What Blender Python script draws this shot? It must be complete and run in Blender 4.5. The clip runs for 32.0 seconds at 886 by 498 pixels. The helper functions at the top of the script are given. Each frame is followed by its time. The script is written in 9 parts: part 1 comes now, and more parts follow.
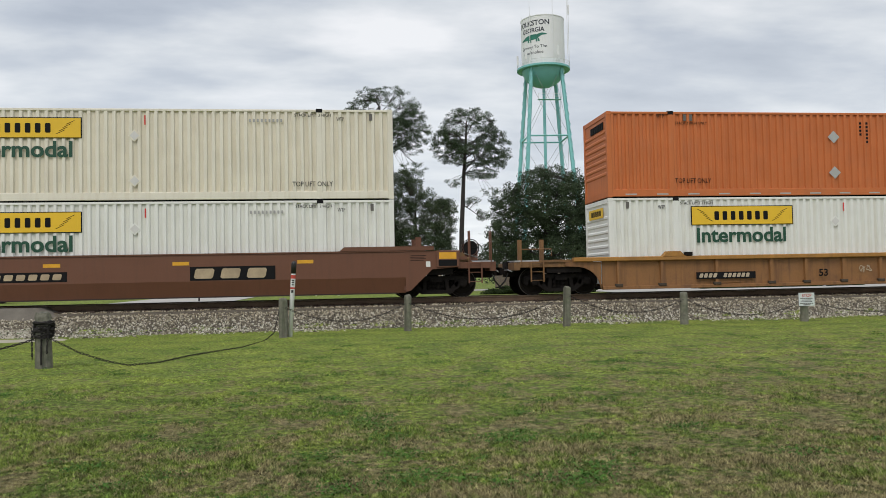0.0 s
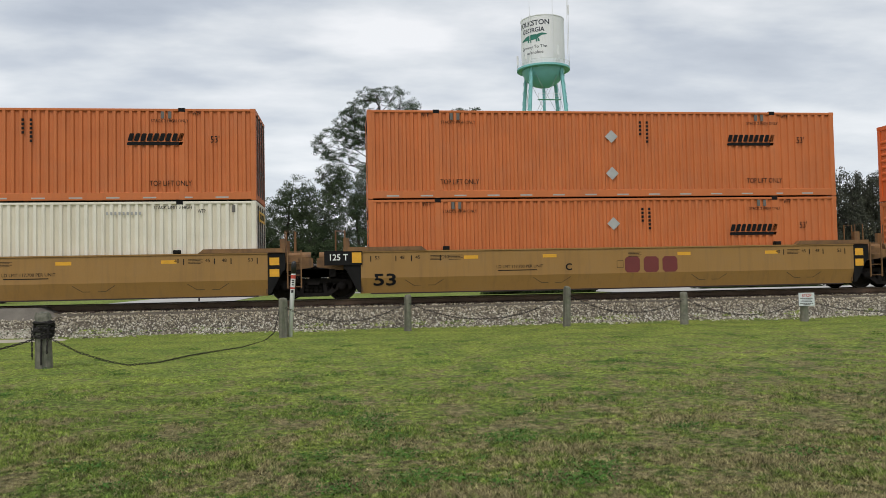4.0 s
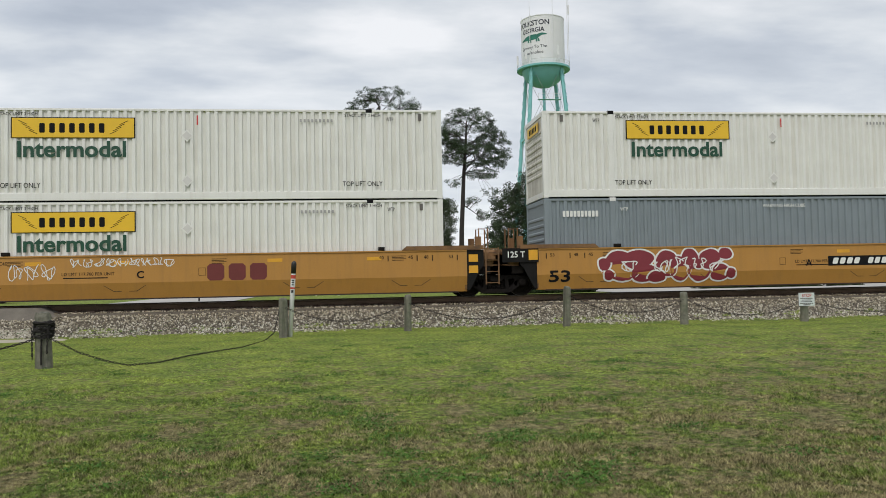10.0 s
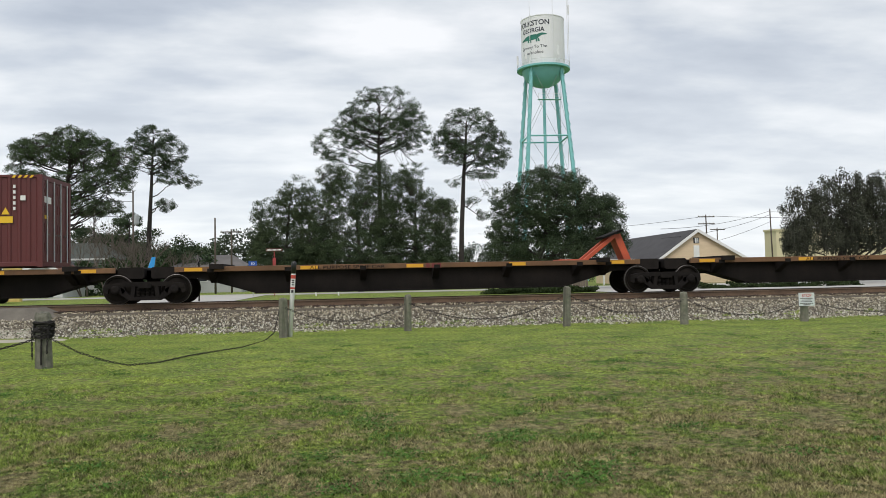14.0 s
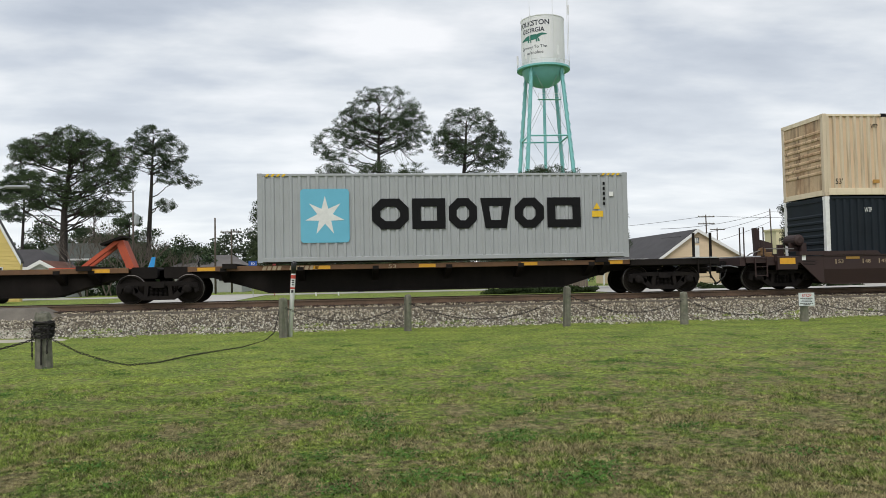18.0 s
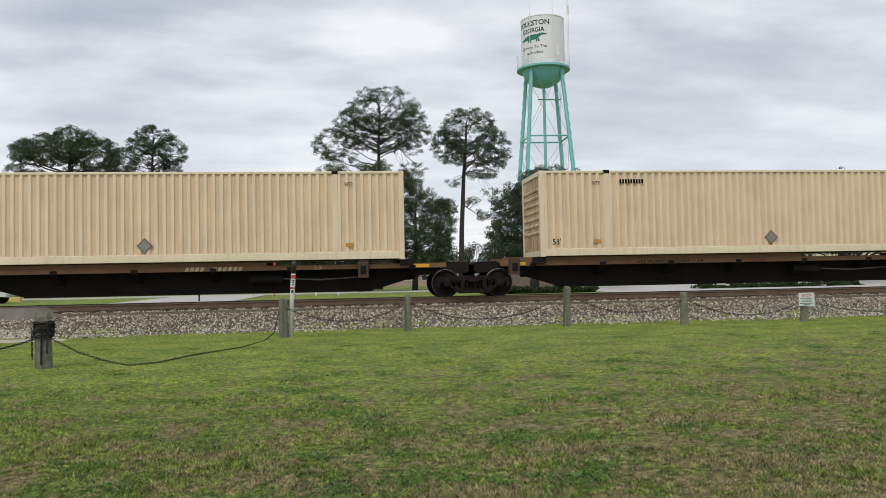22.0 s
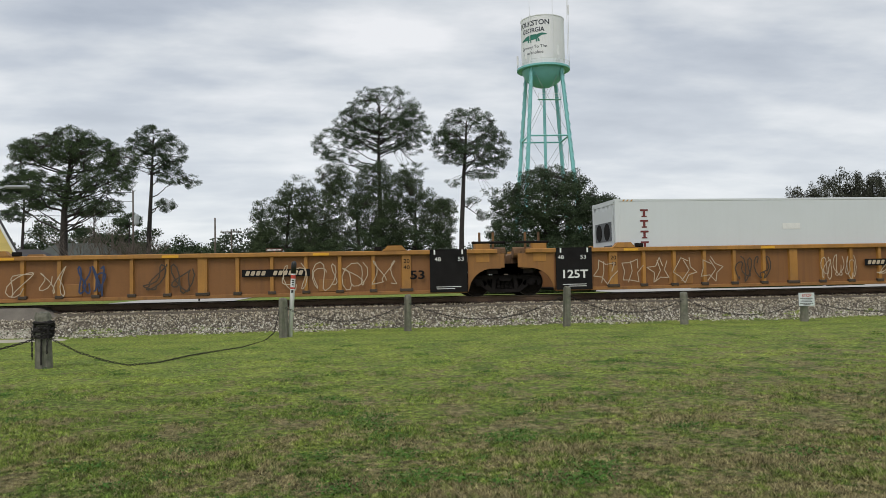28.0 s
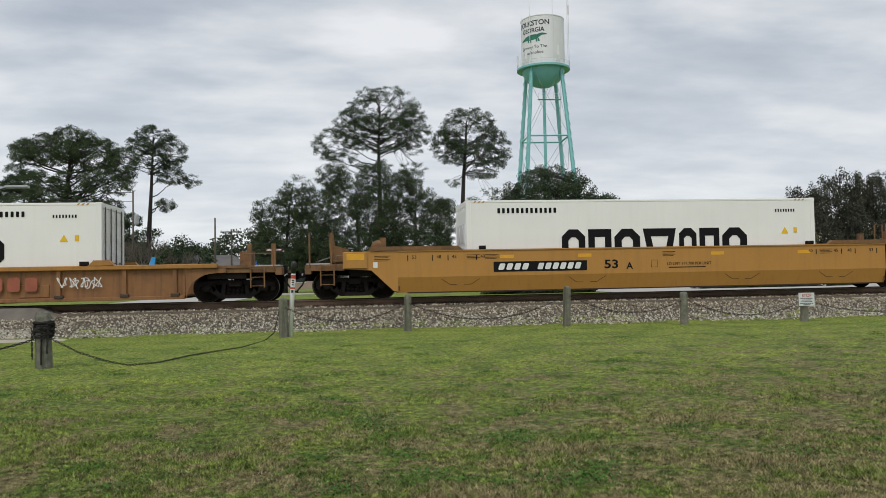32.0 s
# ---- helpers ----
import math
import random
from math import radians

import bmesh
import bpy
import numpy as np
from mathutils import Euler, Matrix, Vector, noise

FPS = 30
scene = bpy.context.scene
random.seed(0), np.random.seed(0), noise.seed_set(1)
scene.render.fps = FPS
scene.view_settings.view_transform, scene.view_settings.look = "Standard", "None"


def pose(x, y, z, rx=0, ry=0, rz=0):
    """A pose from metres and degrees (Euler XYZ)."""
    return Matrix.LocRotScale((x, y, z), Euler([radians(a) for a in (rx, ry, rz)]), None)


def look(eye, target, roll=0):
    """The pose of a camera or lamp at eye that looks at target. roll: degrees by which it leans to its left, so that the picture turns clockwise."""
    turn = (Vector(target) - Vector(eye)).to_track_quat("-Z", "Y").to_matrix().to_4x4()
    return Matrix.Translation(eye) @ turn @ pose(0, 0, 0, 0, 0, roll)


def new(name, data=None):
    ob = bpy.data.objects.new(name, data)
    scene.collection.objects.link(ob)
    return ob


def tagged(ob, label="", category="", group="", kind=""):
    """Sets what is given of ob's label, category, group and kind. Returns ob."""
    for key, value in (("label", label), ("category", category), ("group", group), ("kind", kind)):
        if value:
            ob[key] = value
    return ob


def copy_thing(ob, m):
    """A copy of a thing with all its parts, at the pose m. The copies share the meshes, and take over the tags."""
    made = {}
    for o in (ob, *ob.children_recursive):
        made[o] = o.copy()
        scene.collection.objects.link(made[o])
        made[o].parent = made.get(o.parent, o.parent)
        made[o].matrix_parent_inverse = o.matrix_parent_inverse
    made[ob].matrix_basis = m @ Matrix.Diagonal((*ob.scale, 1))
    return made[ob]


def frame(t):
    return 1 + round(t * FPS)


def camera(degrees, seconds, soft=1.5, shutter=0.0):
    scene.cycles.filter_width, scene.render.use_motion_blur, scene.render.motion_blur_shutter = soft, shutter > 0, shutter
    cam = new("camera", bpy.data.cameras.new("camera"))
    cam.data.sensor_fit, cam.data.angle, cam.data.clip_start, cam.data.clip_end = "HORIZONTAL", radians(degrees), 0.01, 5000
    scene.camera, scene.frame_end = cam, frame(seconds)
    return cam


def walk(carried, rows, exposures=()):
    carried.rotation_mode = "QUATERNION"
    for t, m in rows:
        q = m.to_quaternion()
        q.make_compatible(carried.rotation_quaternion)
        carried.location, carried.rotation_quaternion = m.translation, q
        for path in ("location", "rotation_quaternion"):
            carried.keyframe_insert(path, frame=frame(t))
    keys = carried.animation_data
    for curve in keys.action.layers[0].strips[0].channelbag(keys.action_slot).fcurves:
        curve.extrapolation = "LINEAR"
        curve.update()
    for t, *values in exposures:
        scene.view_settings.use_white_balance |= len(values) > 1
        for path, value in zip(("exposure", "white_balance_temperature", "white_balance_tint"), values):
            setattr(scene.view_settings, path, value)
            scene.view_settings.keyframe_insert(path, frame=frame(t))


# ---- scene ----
# Metres. x runs along the track, y away from the camera, z = 0 is the top of the rails.
# ---- camera ----
EYE = Vector((0.0, 0.0, 0.64))
AIM = EYE + 50 * Vector((math.sin(radians(6.8365)) * math.cos(radians(2.1256)),
                         math.cos(radians(6.8365)) * math.cos(radians(2.1256)),
                         math.sin(radians(2.1256))))
cam = camera(59.37, 32.0, soft=0.6)
walk(cam, [(0.0, look(EYE, AIM, -1.126)), (32.0, look(EYE, AIM, -1.126))], exposures=[(0.0, 0.25), (2.0, 0.30), (3.0, 0.29), (6.0, 0.23), (10.5, 0.27), (13.5, 0.37), (17.5, 0.35), (19.5, 0.32), (21.0, 0.27), (24.0, 0.31), (25.2, 0.26), (27.5, 0.20), (32.0, 0.14)])

TRACK_Y = 26.34      # middle of the track
LAWN = -0.88         # level of the lawn
FAR = -0.5           # level of the ground beyond the track


# ---- world and sun: a bright, streaky overcast ----
def make_world():
    world = bpy.data.worlds.new("overcast_sky")
    scene.world = world
    world.use_nodes = True
    nt = world.node_tree
    nt.nodes.clear()
    N, LK = nt.nodes.new, nt.links.new
    out, bg = N("ShaderNodeOutputWorld"), N("ShaderNodeBackground")
    sky = N("ShaderNodeTexSky")
    sky.sky_type, sky.sun_disc = "NISHITA", False
    sky.sun_elevation, sky.sun_rotation = radians(42), radians(150)
    tc, sep = N("ShaderNodeTexCoord"), N("ShaderNodeSeparateXYZ")
    LK(tc.outputs["Generated"], sep.inputs[0])
    up = N("ShaderNodeMath"); up.operation = "MAXIMUM"; up.inputs[1].default_value = 0.0
    LK(sep.outputs["Z"], up.inputs[0])
    lift = N("ShaderNodeMath"); lift.operation = "ADD"; lift.inputs[1].default_value = 0.16
    LK(up.outputs[0], lift.inputs[0])
    div = N("ShaderNodeVectorMath"); div.operation = "DIVIDE"
    LK(tc.outputs["Generated"], div.inputs[0])
    LK(lift.outputs[0], div.inputs[1])
    # the cloud layer is a flat sheet high above: streaks lie across the view
    stretch = N("ShaderNodeMapping")
    stretch.inputs["Scale"].default_value = (0.55, 0.85, 0.0)
    stretch.inputs["Rotation"].default_value = (0, 0, radians(-9))
    stretch.inputs["Location"].default_value = CLOUD_SHIFT
    LK(div.outputs[0], stretch.inputs[0])
    big, fine = N("ShaderNodeTexNoise"), N("ShaderNodeTexNoise")
    big.inputs["Scale"].default_value, big.inputs["Detail"].default_value, big.inputs["Roughness"].default_value = 1.35, 6.0, 0.52
    big.inputs["Distortion"].default_value = 0.25
    fine.inputs["Scale"].default_value, fine.inputs["Detail"].default_value = 4.2, 6.0
    LK(stretch.outputs[0], big.inputs["Vector"])
    LK(stretch.outputs[0], fine.inputs["Vector"])
    both = N("ShaderNodeMix"); both.data_type = "FLOAT"; both.inputs[0].default_value = 0.42
    LK(big.outputs["Fac"], both.inputs[2])
    LK(fine.outputs["Fac"], both.inputs[3])
    ramp = N("ShaderNodeValToRGB")
    for at, col in CLOUD_TONES[1:-1]:
        ramp.color_ramp.elements.new(at).color = col
    for e, (at, col) in zip((ramp.color_ramp.elements[0], ramp.color_ramp.elements[-1]), (CLOUD_TONES[0], CLOUD_TONES[-1])):
        e.position, e.color = at, col
    LK(both.outputs[0], ramp.inputs[0])
    # clouds thin and brighten towards the horizon
    low = N("ShaderNodeMapRange")
    low.inputs["From Min"].default_value, low.inputs["From Max"].default_value = 0.03, 0.30
    low.inputs["To Min"].default_value, low.inputs["To Max"].default_value = 0.62, 0.0
    LK(up.outputs[0], low.inputs["Value"])
    haze = N("ShaderNodeMix"); haze.data_type = "RGBA"
    LK(low.outputs[0], haze.inputs[0])
    LK(ramp.outputs[0], haze.inputs[6])
    haze.inputs[7].default_value = (0.79, 0.82, 0.845, 1)
    dim = N("ShaderNodeVectorMath"); dim.operation = "SCALE"; dim.inputs["Scale"].default_value = 0.10
    LK(sky.outputs[0], dim.inputs[0])
    mix = N("ShaderNodeMix"); mix.data_type = "RGBA"; mix.inputs[0].default_value = 0.93
    LK(dim.outputs[0], mix.inputs[6])
    LK(haze.outputs[2], mix.inputs[7])
    LK(mix.outputs[2], bg.inputs[0])
    bg.inputs[1].default_value = SKY_STRENGTH
    LK(bg.outputs[0], out.inputs[0])


CLOUD_SHIFT = (3.1, 0.4, 0.0)
CLOUD_TONES = [(0.36, (0.38, 0.42, 0.485, 1)), (0.44, (0.46, 0.50, 0.56, 1)), (0.52, (0.60, 0.63, 0.665, 1)), (0.62, (0.77, 0.78, 0.80, 1))]
SKY_STRENGTH = 1.0
make_world()
sun_data = bpy.data.lights.new("sun", "SUN")
sun_data.energy, sun_data.angle, sun_data.color = 1.5, radians(30), (1.0, 0.96, 0.90)
sun = new("sun", sun_data)
sun.matrix_world = look((0, 0, 0), (0.28, 0.62, -0.95))
# ---- materials ----
MATS = {}


def mat(name, color, rough=0.6, metal=0.0, vary=0.12, scale=3.0, grain=40.0, bump=0.0, streak=0.0, streak_color=(0.05, 0.035, 0.025),
        dirt=0.0, dirt_color=(0.10, 0.085, 0.065), dirt_scale=1.2, spec=0.5, per_object=0.0):
    """A surface with a broad and a fine variation, optional running streaks and stains."""
    if name in MATS:
        return MATS[name]
    m = bpy.data.materials.new(name)
    m.use_nodes = True
    nt = m.node_tree
    nt.nodes.clear()
    N, LK = nt.nodes.new, nt.links.new
    out, bs = N("ShaderNodeOutputMaterial"), N("ShaderNodeBsdfPrincipled")
    LK(bs.outputs[0], out.inputs[0])
    bs.inputs["Roughness"].default_value, bs.inputs["Metallic"].default_value = rough, metal
    bs.inputs["Specular IOR Level"].default_value = spec
    tc, info, off = N("ShaderNodeTexCoord"), N("ShaderNodeObjectInfo"), N("ShaderNodeVectorMath")
    off.operation = "ADD"
    sc = N("ShaderNodeMath"); sc.operation = "MULTIPLY"; sc.inputs[1].default_value = 37.0
    LK(info.outputs["Random"], sc.inputs[0])
    LK(tc.outputs["Object"], off.inputs[0])
    LK(sc.outputs[0], off.inputs[1])
    n1, n2 = N("ShaderNodeTexNoise"), N("ShaderNodeTexNoise")
    for n, s, d in ((n1, scale, 4.0), (n2, grain, 3.0)):
        n.inputs["Scale"].default_value, n.inputs["Detail"].default_value = s, d
        LK(off.outputs[0], n.inputs["Vector"])
    add = N("ShaderNodeMath"); add.operation = "MULTIPLY_ADD"
    add.inputs[1].default_value = 0.5
    LK(n2.outputs["Fac"], add.inputs[0])
    LK(n1.outputs["Fac"], add.inputs[2])
    rng = N("ShaderNodeMapRange")
    rng.inputs["From Min"].default_value, rng.inputs["From Max"].default_value = 0.45, 1.05
    rng.inputs["To Min"].default_value, rng.inputs["To Max"].default_value = 1 - vary, 1 + vary
    LK(add.outputs[0], rng.inputs["Value"])
    value = rng.outputs[0]
    if per_object:
        po = N("ShaderNodeMapRange")
        po.inputs["To Min"].default_value, po.inputs["To Max"].default_value = 1 - per_object, 1 + per_object
        LK(info.outputs["Random"], po.inputs["Value"])
        mul = N("ShaderNodeMath"); mul.operation = "MULTIPLY"
        LK(value, mul.inputs[0]); LK(po.outputs[0], mul.inputs[1])
        value = mul.outputs[0]
    tint = N("ShaderNodeVectorMath"); tint.operation = "SCALE"
    tint.inputs[0].default_value = color
    LK(value, tint.inputs["Scale"])
    col = tint.outputs[0]

    def blend(col, fac, other):
        mx = N("ShaderNodeMix"); mx.data_type = "RGBA"
        LK(fac, mx.inputs[0]); LK(col, mx.inputs[6])
        mx.inputs[7].default_value = (*other, 1)
        return mx.outputs[2]

    if streak:
        mp, ns, rs = N("ShaderNodeMapping"), N("ShaderNodeTexNoise"), N("ShaderNodeMapRange")
        mp.inputs["Scale"].default_value = (5.0, 5.0, 0.35)
        LK(off.outputs[0], mp.inputs[0]); LK(mp.outputs[0], ns.inputs["Vector"])
        ns.inputs["Scale"].default_value, ns.inputs["Detail"].default_value = 1.3, 5.0
        rs.inputs["From Min"].default_value, rs.inputs["From Max"].default_value = 0.50, 0.78
        rs.inputs["To Max"].default_value = streak
        LK(ns.outputs["Fac"], rs.inputs["Value"])
        col = blend(col, rs.outputs[0], streak_color)
    if dirt:
        nd, rd = N("ShaderNodeTexNoise"), N("ShaderNodeMapRange")
        nd.inputs["Scale"].default_value, nd.inputs["Detail"].default_value, nd.inputs["Roughness"].default_value = dirt_scale, 8.0, 0.65
        LK(off.outputs[0], nd.inputs["Vector"])
        rd.inputs["From Min"].default_value, rd.inputs["From Max"].default_value = 0.48, 0.72
        rd.inputs["To Max"].default_value = dirt
        LK(nd.outputs["Fac"], rd.inputs["Value"])
        col = blend(col, rd.outputs[0], dirt_color)
    LK(col, bs.inputs["Base Color"])
    if bump:
        bp = N("ShaderNodeBump")
        bp.inputs["Strength"].default_value, bp.inputs["Distance"].default_value = min(1.0, bump), 0.02
        LK(add.outputs[0], bp.inputs["Height"])
        LK(bp.outputs[0], bs.inputs["Normal"])
    MATS[name] = m
    return m


def leafy(name, a, b, scale=0.6, rough=0.6):
    """Foliage: two tones that change from clump to clump and from leaf to leaf."""
    m = bpy.data.materials.new(name)
    m.use_nodes = True
    nt = m.node_tree
    N, LK = nt.nodes.new, nt.links.new
    bs = nt.nodes["Principled BSDF"]
    bs.inputs["Roughness"].default_value = rough
    bs.inputs["Specular IOR Level"].default_value = 0.08
    tc, nz, geo = N("ShaderNodeTexCoord"), N("ShaderNodeTexNoise"), N("ShaderNodeNewGeometry")
    nz.inputs["Scale"].default_value, nz.inputs["Detail"].default_value = scale, 4.0
    LK(tc.outputs["Object"], nz.inputs["Vector"])
    ad = N("ShaderNodeMath"); ad.operation = "MULTIPLY_ADD"; ad.inputs[1].default_value = 0.45
    LK(geo.outputs["Random Per Island"], ad.inputs[0]); LK(nz.outputs["Fac"], ad.inputs[2])
    rg = N("ShaderNodeMapRange")
    rg.inputs["From Min"].default_value, rg.inputs["From Max"].default_value = 0.4, 1.05
    LK(ad.outputs[0], rg.inputs["Value"])
    mx = N("ShaderNodeMix"); mx.data_type = "RGBA"
    LK(rg.outputs[0], mx.inputs[0])
    mx.inputs[6].default_value, mx.inputs[7].default_value = (*a, 1), (*b, 1)
    LK(mx.outputs[2], bs.inputs["Base Color"])
    return m


# ---- geometry ----
class Geo:
    """Collects vertices and faces of one mesh."""

    def __init__(self):
        self.v, self.f = [], []

    def add(self, verts, faces):
        n = len(self.v)
        self.v += verts
        self.f += [tuple(i + n for i in f) for f in faces]
        return self

    def box(self, x0, x1, y0, y1, z0, z1, c=0.0):
        """A box; c: chamfer of its edges along the longest side."""
        if not c:
            return self.add([(x, y, z) for x in (x0, x1) for y in (y0, y1) for z in (z0, z1)],
                            [(0, 1, 3, 2), (4, 6, 7, 5), (0, 4, 5, 1), (2, 3, 7, 6), (0, 2, 6, 4), (1, 5, 7, 3)])
        dx, dy, dz = x1 - x0, y1 - y0, z1 - z0

        def ring(a0, a1, b0, b1):
            return [(a0 + c, b0), (a1 - c, b0), (a1, b0 + c), (a1, b1 - c), (a1 - c, b1), (a0 + c, b1), (a0, b1 - c), (a0, b0 + c)]
        if dx >= dy and dx >= dz:
            return self.prism(ring(y0, y1, z0, z1), x0, x1, "x")
        if dy >= dz:
            return self.prism(ring(x0, x1, z0, z1), y0, y1, "y")
        return self.prism(ring(x0, x1, y0, y1), z0, z1, "z")

    def prism(self, prof, a0, a1, axis="x"):
        """A closed profile swept along an axis. Profile: (y, z) for x, (x, z) for y, (x, y) for z."""
        put = {"x": lambda p, a: (a, p[0], p[1]), "y": lambda p, a: (p[0], a, p[1]), "z": lambda p, a: (p[0], p[1], a)}[axis]
        n = len(prof)
        return self.add([put(p, a) for a in (a0, a1) for p in prof],
                        [tuple(range(n))[::-1], tuple(range(n, 2 * n))] + [(i, (i + 1) % n, n + (i + 1) % n, n + i) for i in range(n)])

    def tube(self, pts, r0, r1=None, n=8):
        """A round bar along points, tapering from r0 to r1."""
        r1 = r0 if r1 is None else r1
        pts = [Vector(p) for p in pts]
        vs, fs = [], []
        for i, p in enumerate(pts):
            d = (pts[min(i + 1, len(pts) - 1)] - pts[max(i - 1, 0)]).normalized()
            a = d.orthogonal().normalized() if abs(d.z) > 0.9 else d.cross(Vector((0, 0, 1))).normalized()
            b = d.cross(a)
            r = r0 + (r1 - r0) * i / max(1, len(pts) - 1)
            vs += [tuple(p + r * (math.cos(k * math.tau / n) * a + math.sin(k * math.tau / n) * b)) for k in range(n)]
            if i:
                o = (i - 1) * n
                fs += [(o + k, o + (k + 1) % n, o + n + (k + 1) % n, o + n + k) for k in range(n)]
        fs += [tuple(range(n))[::-1], tuple(range(len(vs) - n, len(vs)))]
        return self.add(vs, fs)

    def disc(self, x, z, y0, y1, r, n=24, rings=None):
        """A turned body about the y axis. rings: (share of the way from y0 to y1, radius)."""
        rings = rings or [(0, r), (1, r)]
        vs, fs = [], []
        for i, (s, rr) in enumerate(rings):
            y = y0 + (y1 - y0) * s
            vs += [(x + rr * math.cos(k * math.tau / n), y, z + rr * math.sin(k * math.tau / n)) for k in range(n)]
            if i:
                o = (i - 1) * n
                fs += [(o + k, o + (k + 1) % n, o + n + (k + 1) % n, o + n + k) for k in range(n)]
        fs += [tuple(range(n))[::-1], tuple(range(len(vs) - n, len(vs)))]
        return self.add(vs, fs)

    def turned(self, x, y, prof, n=32):
        """A turned body about a vertical axis. prof: (radius, z) from bottom to top."""
        vs, fs = [], []
        for i, (r, z) in enumerate(prof):
            vs += [(x + r * math.cos(k * math.tau / n), y + r * math.sin(k * math.tau / n), z) for k in range(n)]
            if i:
                o = (i - 1) * n
                fs += [(o + k, o + (k + 1) % n, o + n + (k + 1) % n, o + n + k) for k in range(n)]
        fs += [tuple(range(n))[::-1], tuple(range(len(vs) - n, len(vs)))]
        return self.add(vs, fs)

    def flat(self, pts, y, t=0.004):
        """A thin plate of outline pts (x, z), its face towards -y at y."""
        return self.prism(pts, y, y + t, "y")

    def mesh(self, name, smooth=False):
        me = bpy.data.meshes.new(name)
        me.from_pydata(self.v, [], self.f)
        if smooth:
            me.polygons.foreach_set("use_smooth", [True] * len(me.polygons))
        me.update()
        return me


def part(name, geo, material, parent, label="", smooth=False):
    """One mesh object under a thing or a part. geo: a Geo or a mesh."""
    me = geo.mesh(name, smooth) if isinstance(geo, Geo) else geo
    if not me.materials:
        me.materials.append(material)
    ob = new(name, me)
    ob.parent = parent
    if label:
        ob["label"] = label
    return ob


def thing(name, label, category, group="", at=(0, 0, 0), kind="", rz=0):
    ob = new(name)
    ob.empty_display_size = 0.2
    ob.matrix_world = pose(*at, 0, 0, rz)
    return tagged(ob, label, category, group, kind)


def solid(name, geo, material, label, category="", kind="", group="", smooth=False):
    """A thing that is a single mesh."""
    me = geo.mesh(name, smooth) if isinstance(geo, Geo) else geo
    me.materials.append(material)
    return tagged(new(name, me), label, category, group, kind)


WORDS = {}


def words(text, size, bold=0.0):
    """A mesh of lettering in the built-in font, standing upright in x and z, its face towards -y; origin at its lower left corner."""
    key = (text, size, bold)
    if key not in WORDS:
        cu = bpy.data.curves.new("lettering", "FONT")
        cu.body, cu.size, cu.extrude, cu.offset = text, size * 1.38, 0.002, bold * size
        cu.resolution_u = 3
        ob = bpy.data.objects.new("lettering", cu)
        scene.collection.objects.link(ob)
        bpy.context.view_layer.update()
        me = bpy.data.meshes.new_from_object(ob.evaluated_get(bpy.context.evaluated_depsgraph_get()))
        bpy.data.objects.remove(ob)
        me.transform(Matrix.Rotation(radians(90), 4, "X"))
        me.materials.clear()
        WORDS[key] = me
    return WORDS[key]


def letter(text, x, y, z, size, material, parent, width=0.0, bold=0.0):
    """Lettering at (x, y, z) of the parent's space; width: stretch to that width."""
    me = words(text, size, bold).copy()
    if width:
        wide = max(v.co.x for v in me.vertices)
        me.transform(Matrix.Diagonal((width / wide, 1, 1, 1)))
    me.materials.append(material)
    ob = new("lettering", me)
    ob.parent = parent
    ob.location = (x, y, z)
    return ob


def bars(x, y, z, width, height, count, material, parent, slant=0.0, name="marking_bar", fill=0.72):
    """Plain bars in place of writing: count upright blocks in a row, each a part of its own."""
    step = width / count
    w, c = step * fill, min(step * fill, height) * 0.16
    me = Geo().flat([(c, 0), (w - c, 0), (w, c), (w + slant * height, height - c), (w - c + slant * height, height), (c + slant * height, height), (slant * height, height - c), (0, c)], 0).mesh(name)
    me.materials.append(material)
    first = None
    for i in range(count):
        ob = new(name, me)
        ob.parent, ob.location = parent, (x + i * step, y, z)
        first = first or ob
    return parent if first is None else first


def blocks(x, y, z, width, height, shares, material, parent, name="logo_bar"):
    """A bold wordmark reduced to plain blocks of the given relative widths: rounded, square and tapered in turn."""
    total, gap = sum(shares), width * 0.016
    for i, w in enumerate(shares):
        b = width * w / total - gap
        c = (min(b, height) * 0.30, 0.0, min(b, height) * 0.30, 0.0)[i % 4]
        pts = [(c, 0), (b - c, 0), (b, c), (b, height - c), (b - c, height), (c, height), (0, height - c), (0, c)] if c else [(0, 0), (b, 0), (b, height), (0, height)]
        if i % 4 == 3:
            pts = [(b * 0.16, 0), (b * 0.84, 0), (b, height), (0, height)]
        if height > 0.3 and b > 0.3:
            # the large blocks are open frames
            cx, cz, k, m = b / 2, height / 2, max(0.2, 1 - 0.56 * min(1, height / b)), 0.46
            inner = [(cx + (p - cx) * k, cz + (q - cz) * m) for p, q in pts]
            n = len(pts)
            vs = [(x + p, yy, z + q) for yy in (y, y + 0.004) for p, q in pts + inner]
            fs = [(i2, (i2 + 1) % n, n + (i2 + 1) % n, n + i2) for i2 in range(n)]
            fs += [tuple(2 * n + v for v in f[::-1]) for f in fs]
            fs += [(i2, 2 * n + i2, 2 * n + (i2 + 1) % n, (i2 + 1) % n) for i2 in range(n)]
            part(name, Geo().add(vs, fs), material, parent)
        else:
            part(name, Geo().flat([(x + p, z + q) for p, q in pts], y), material, parent)
        x += b + gap


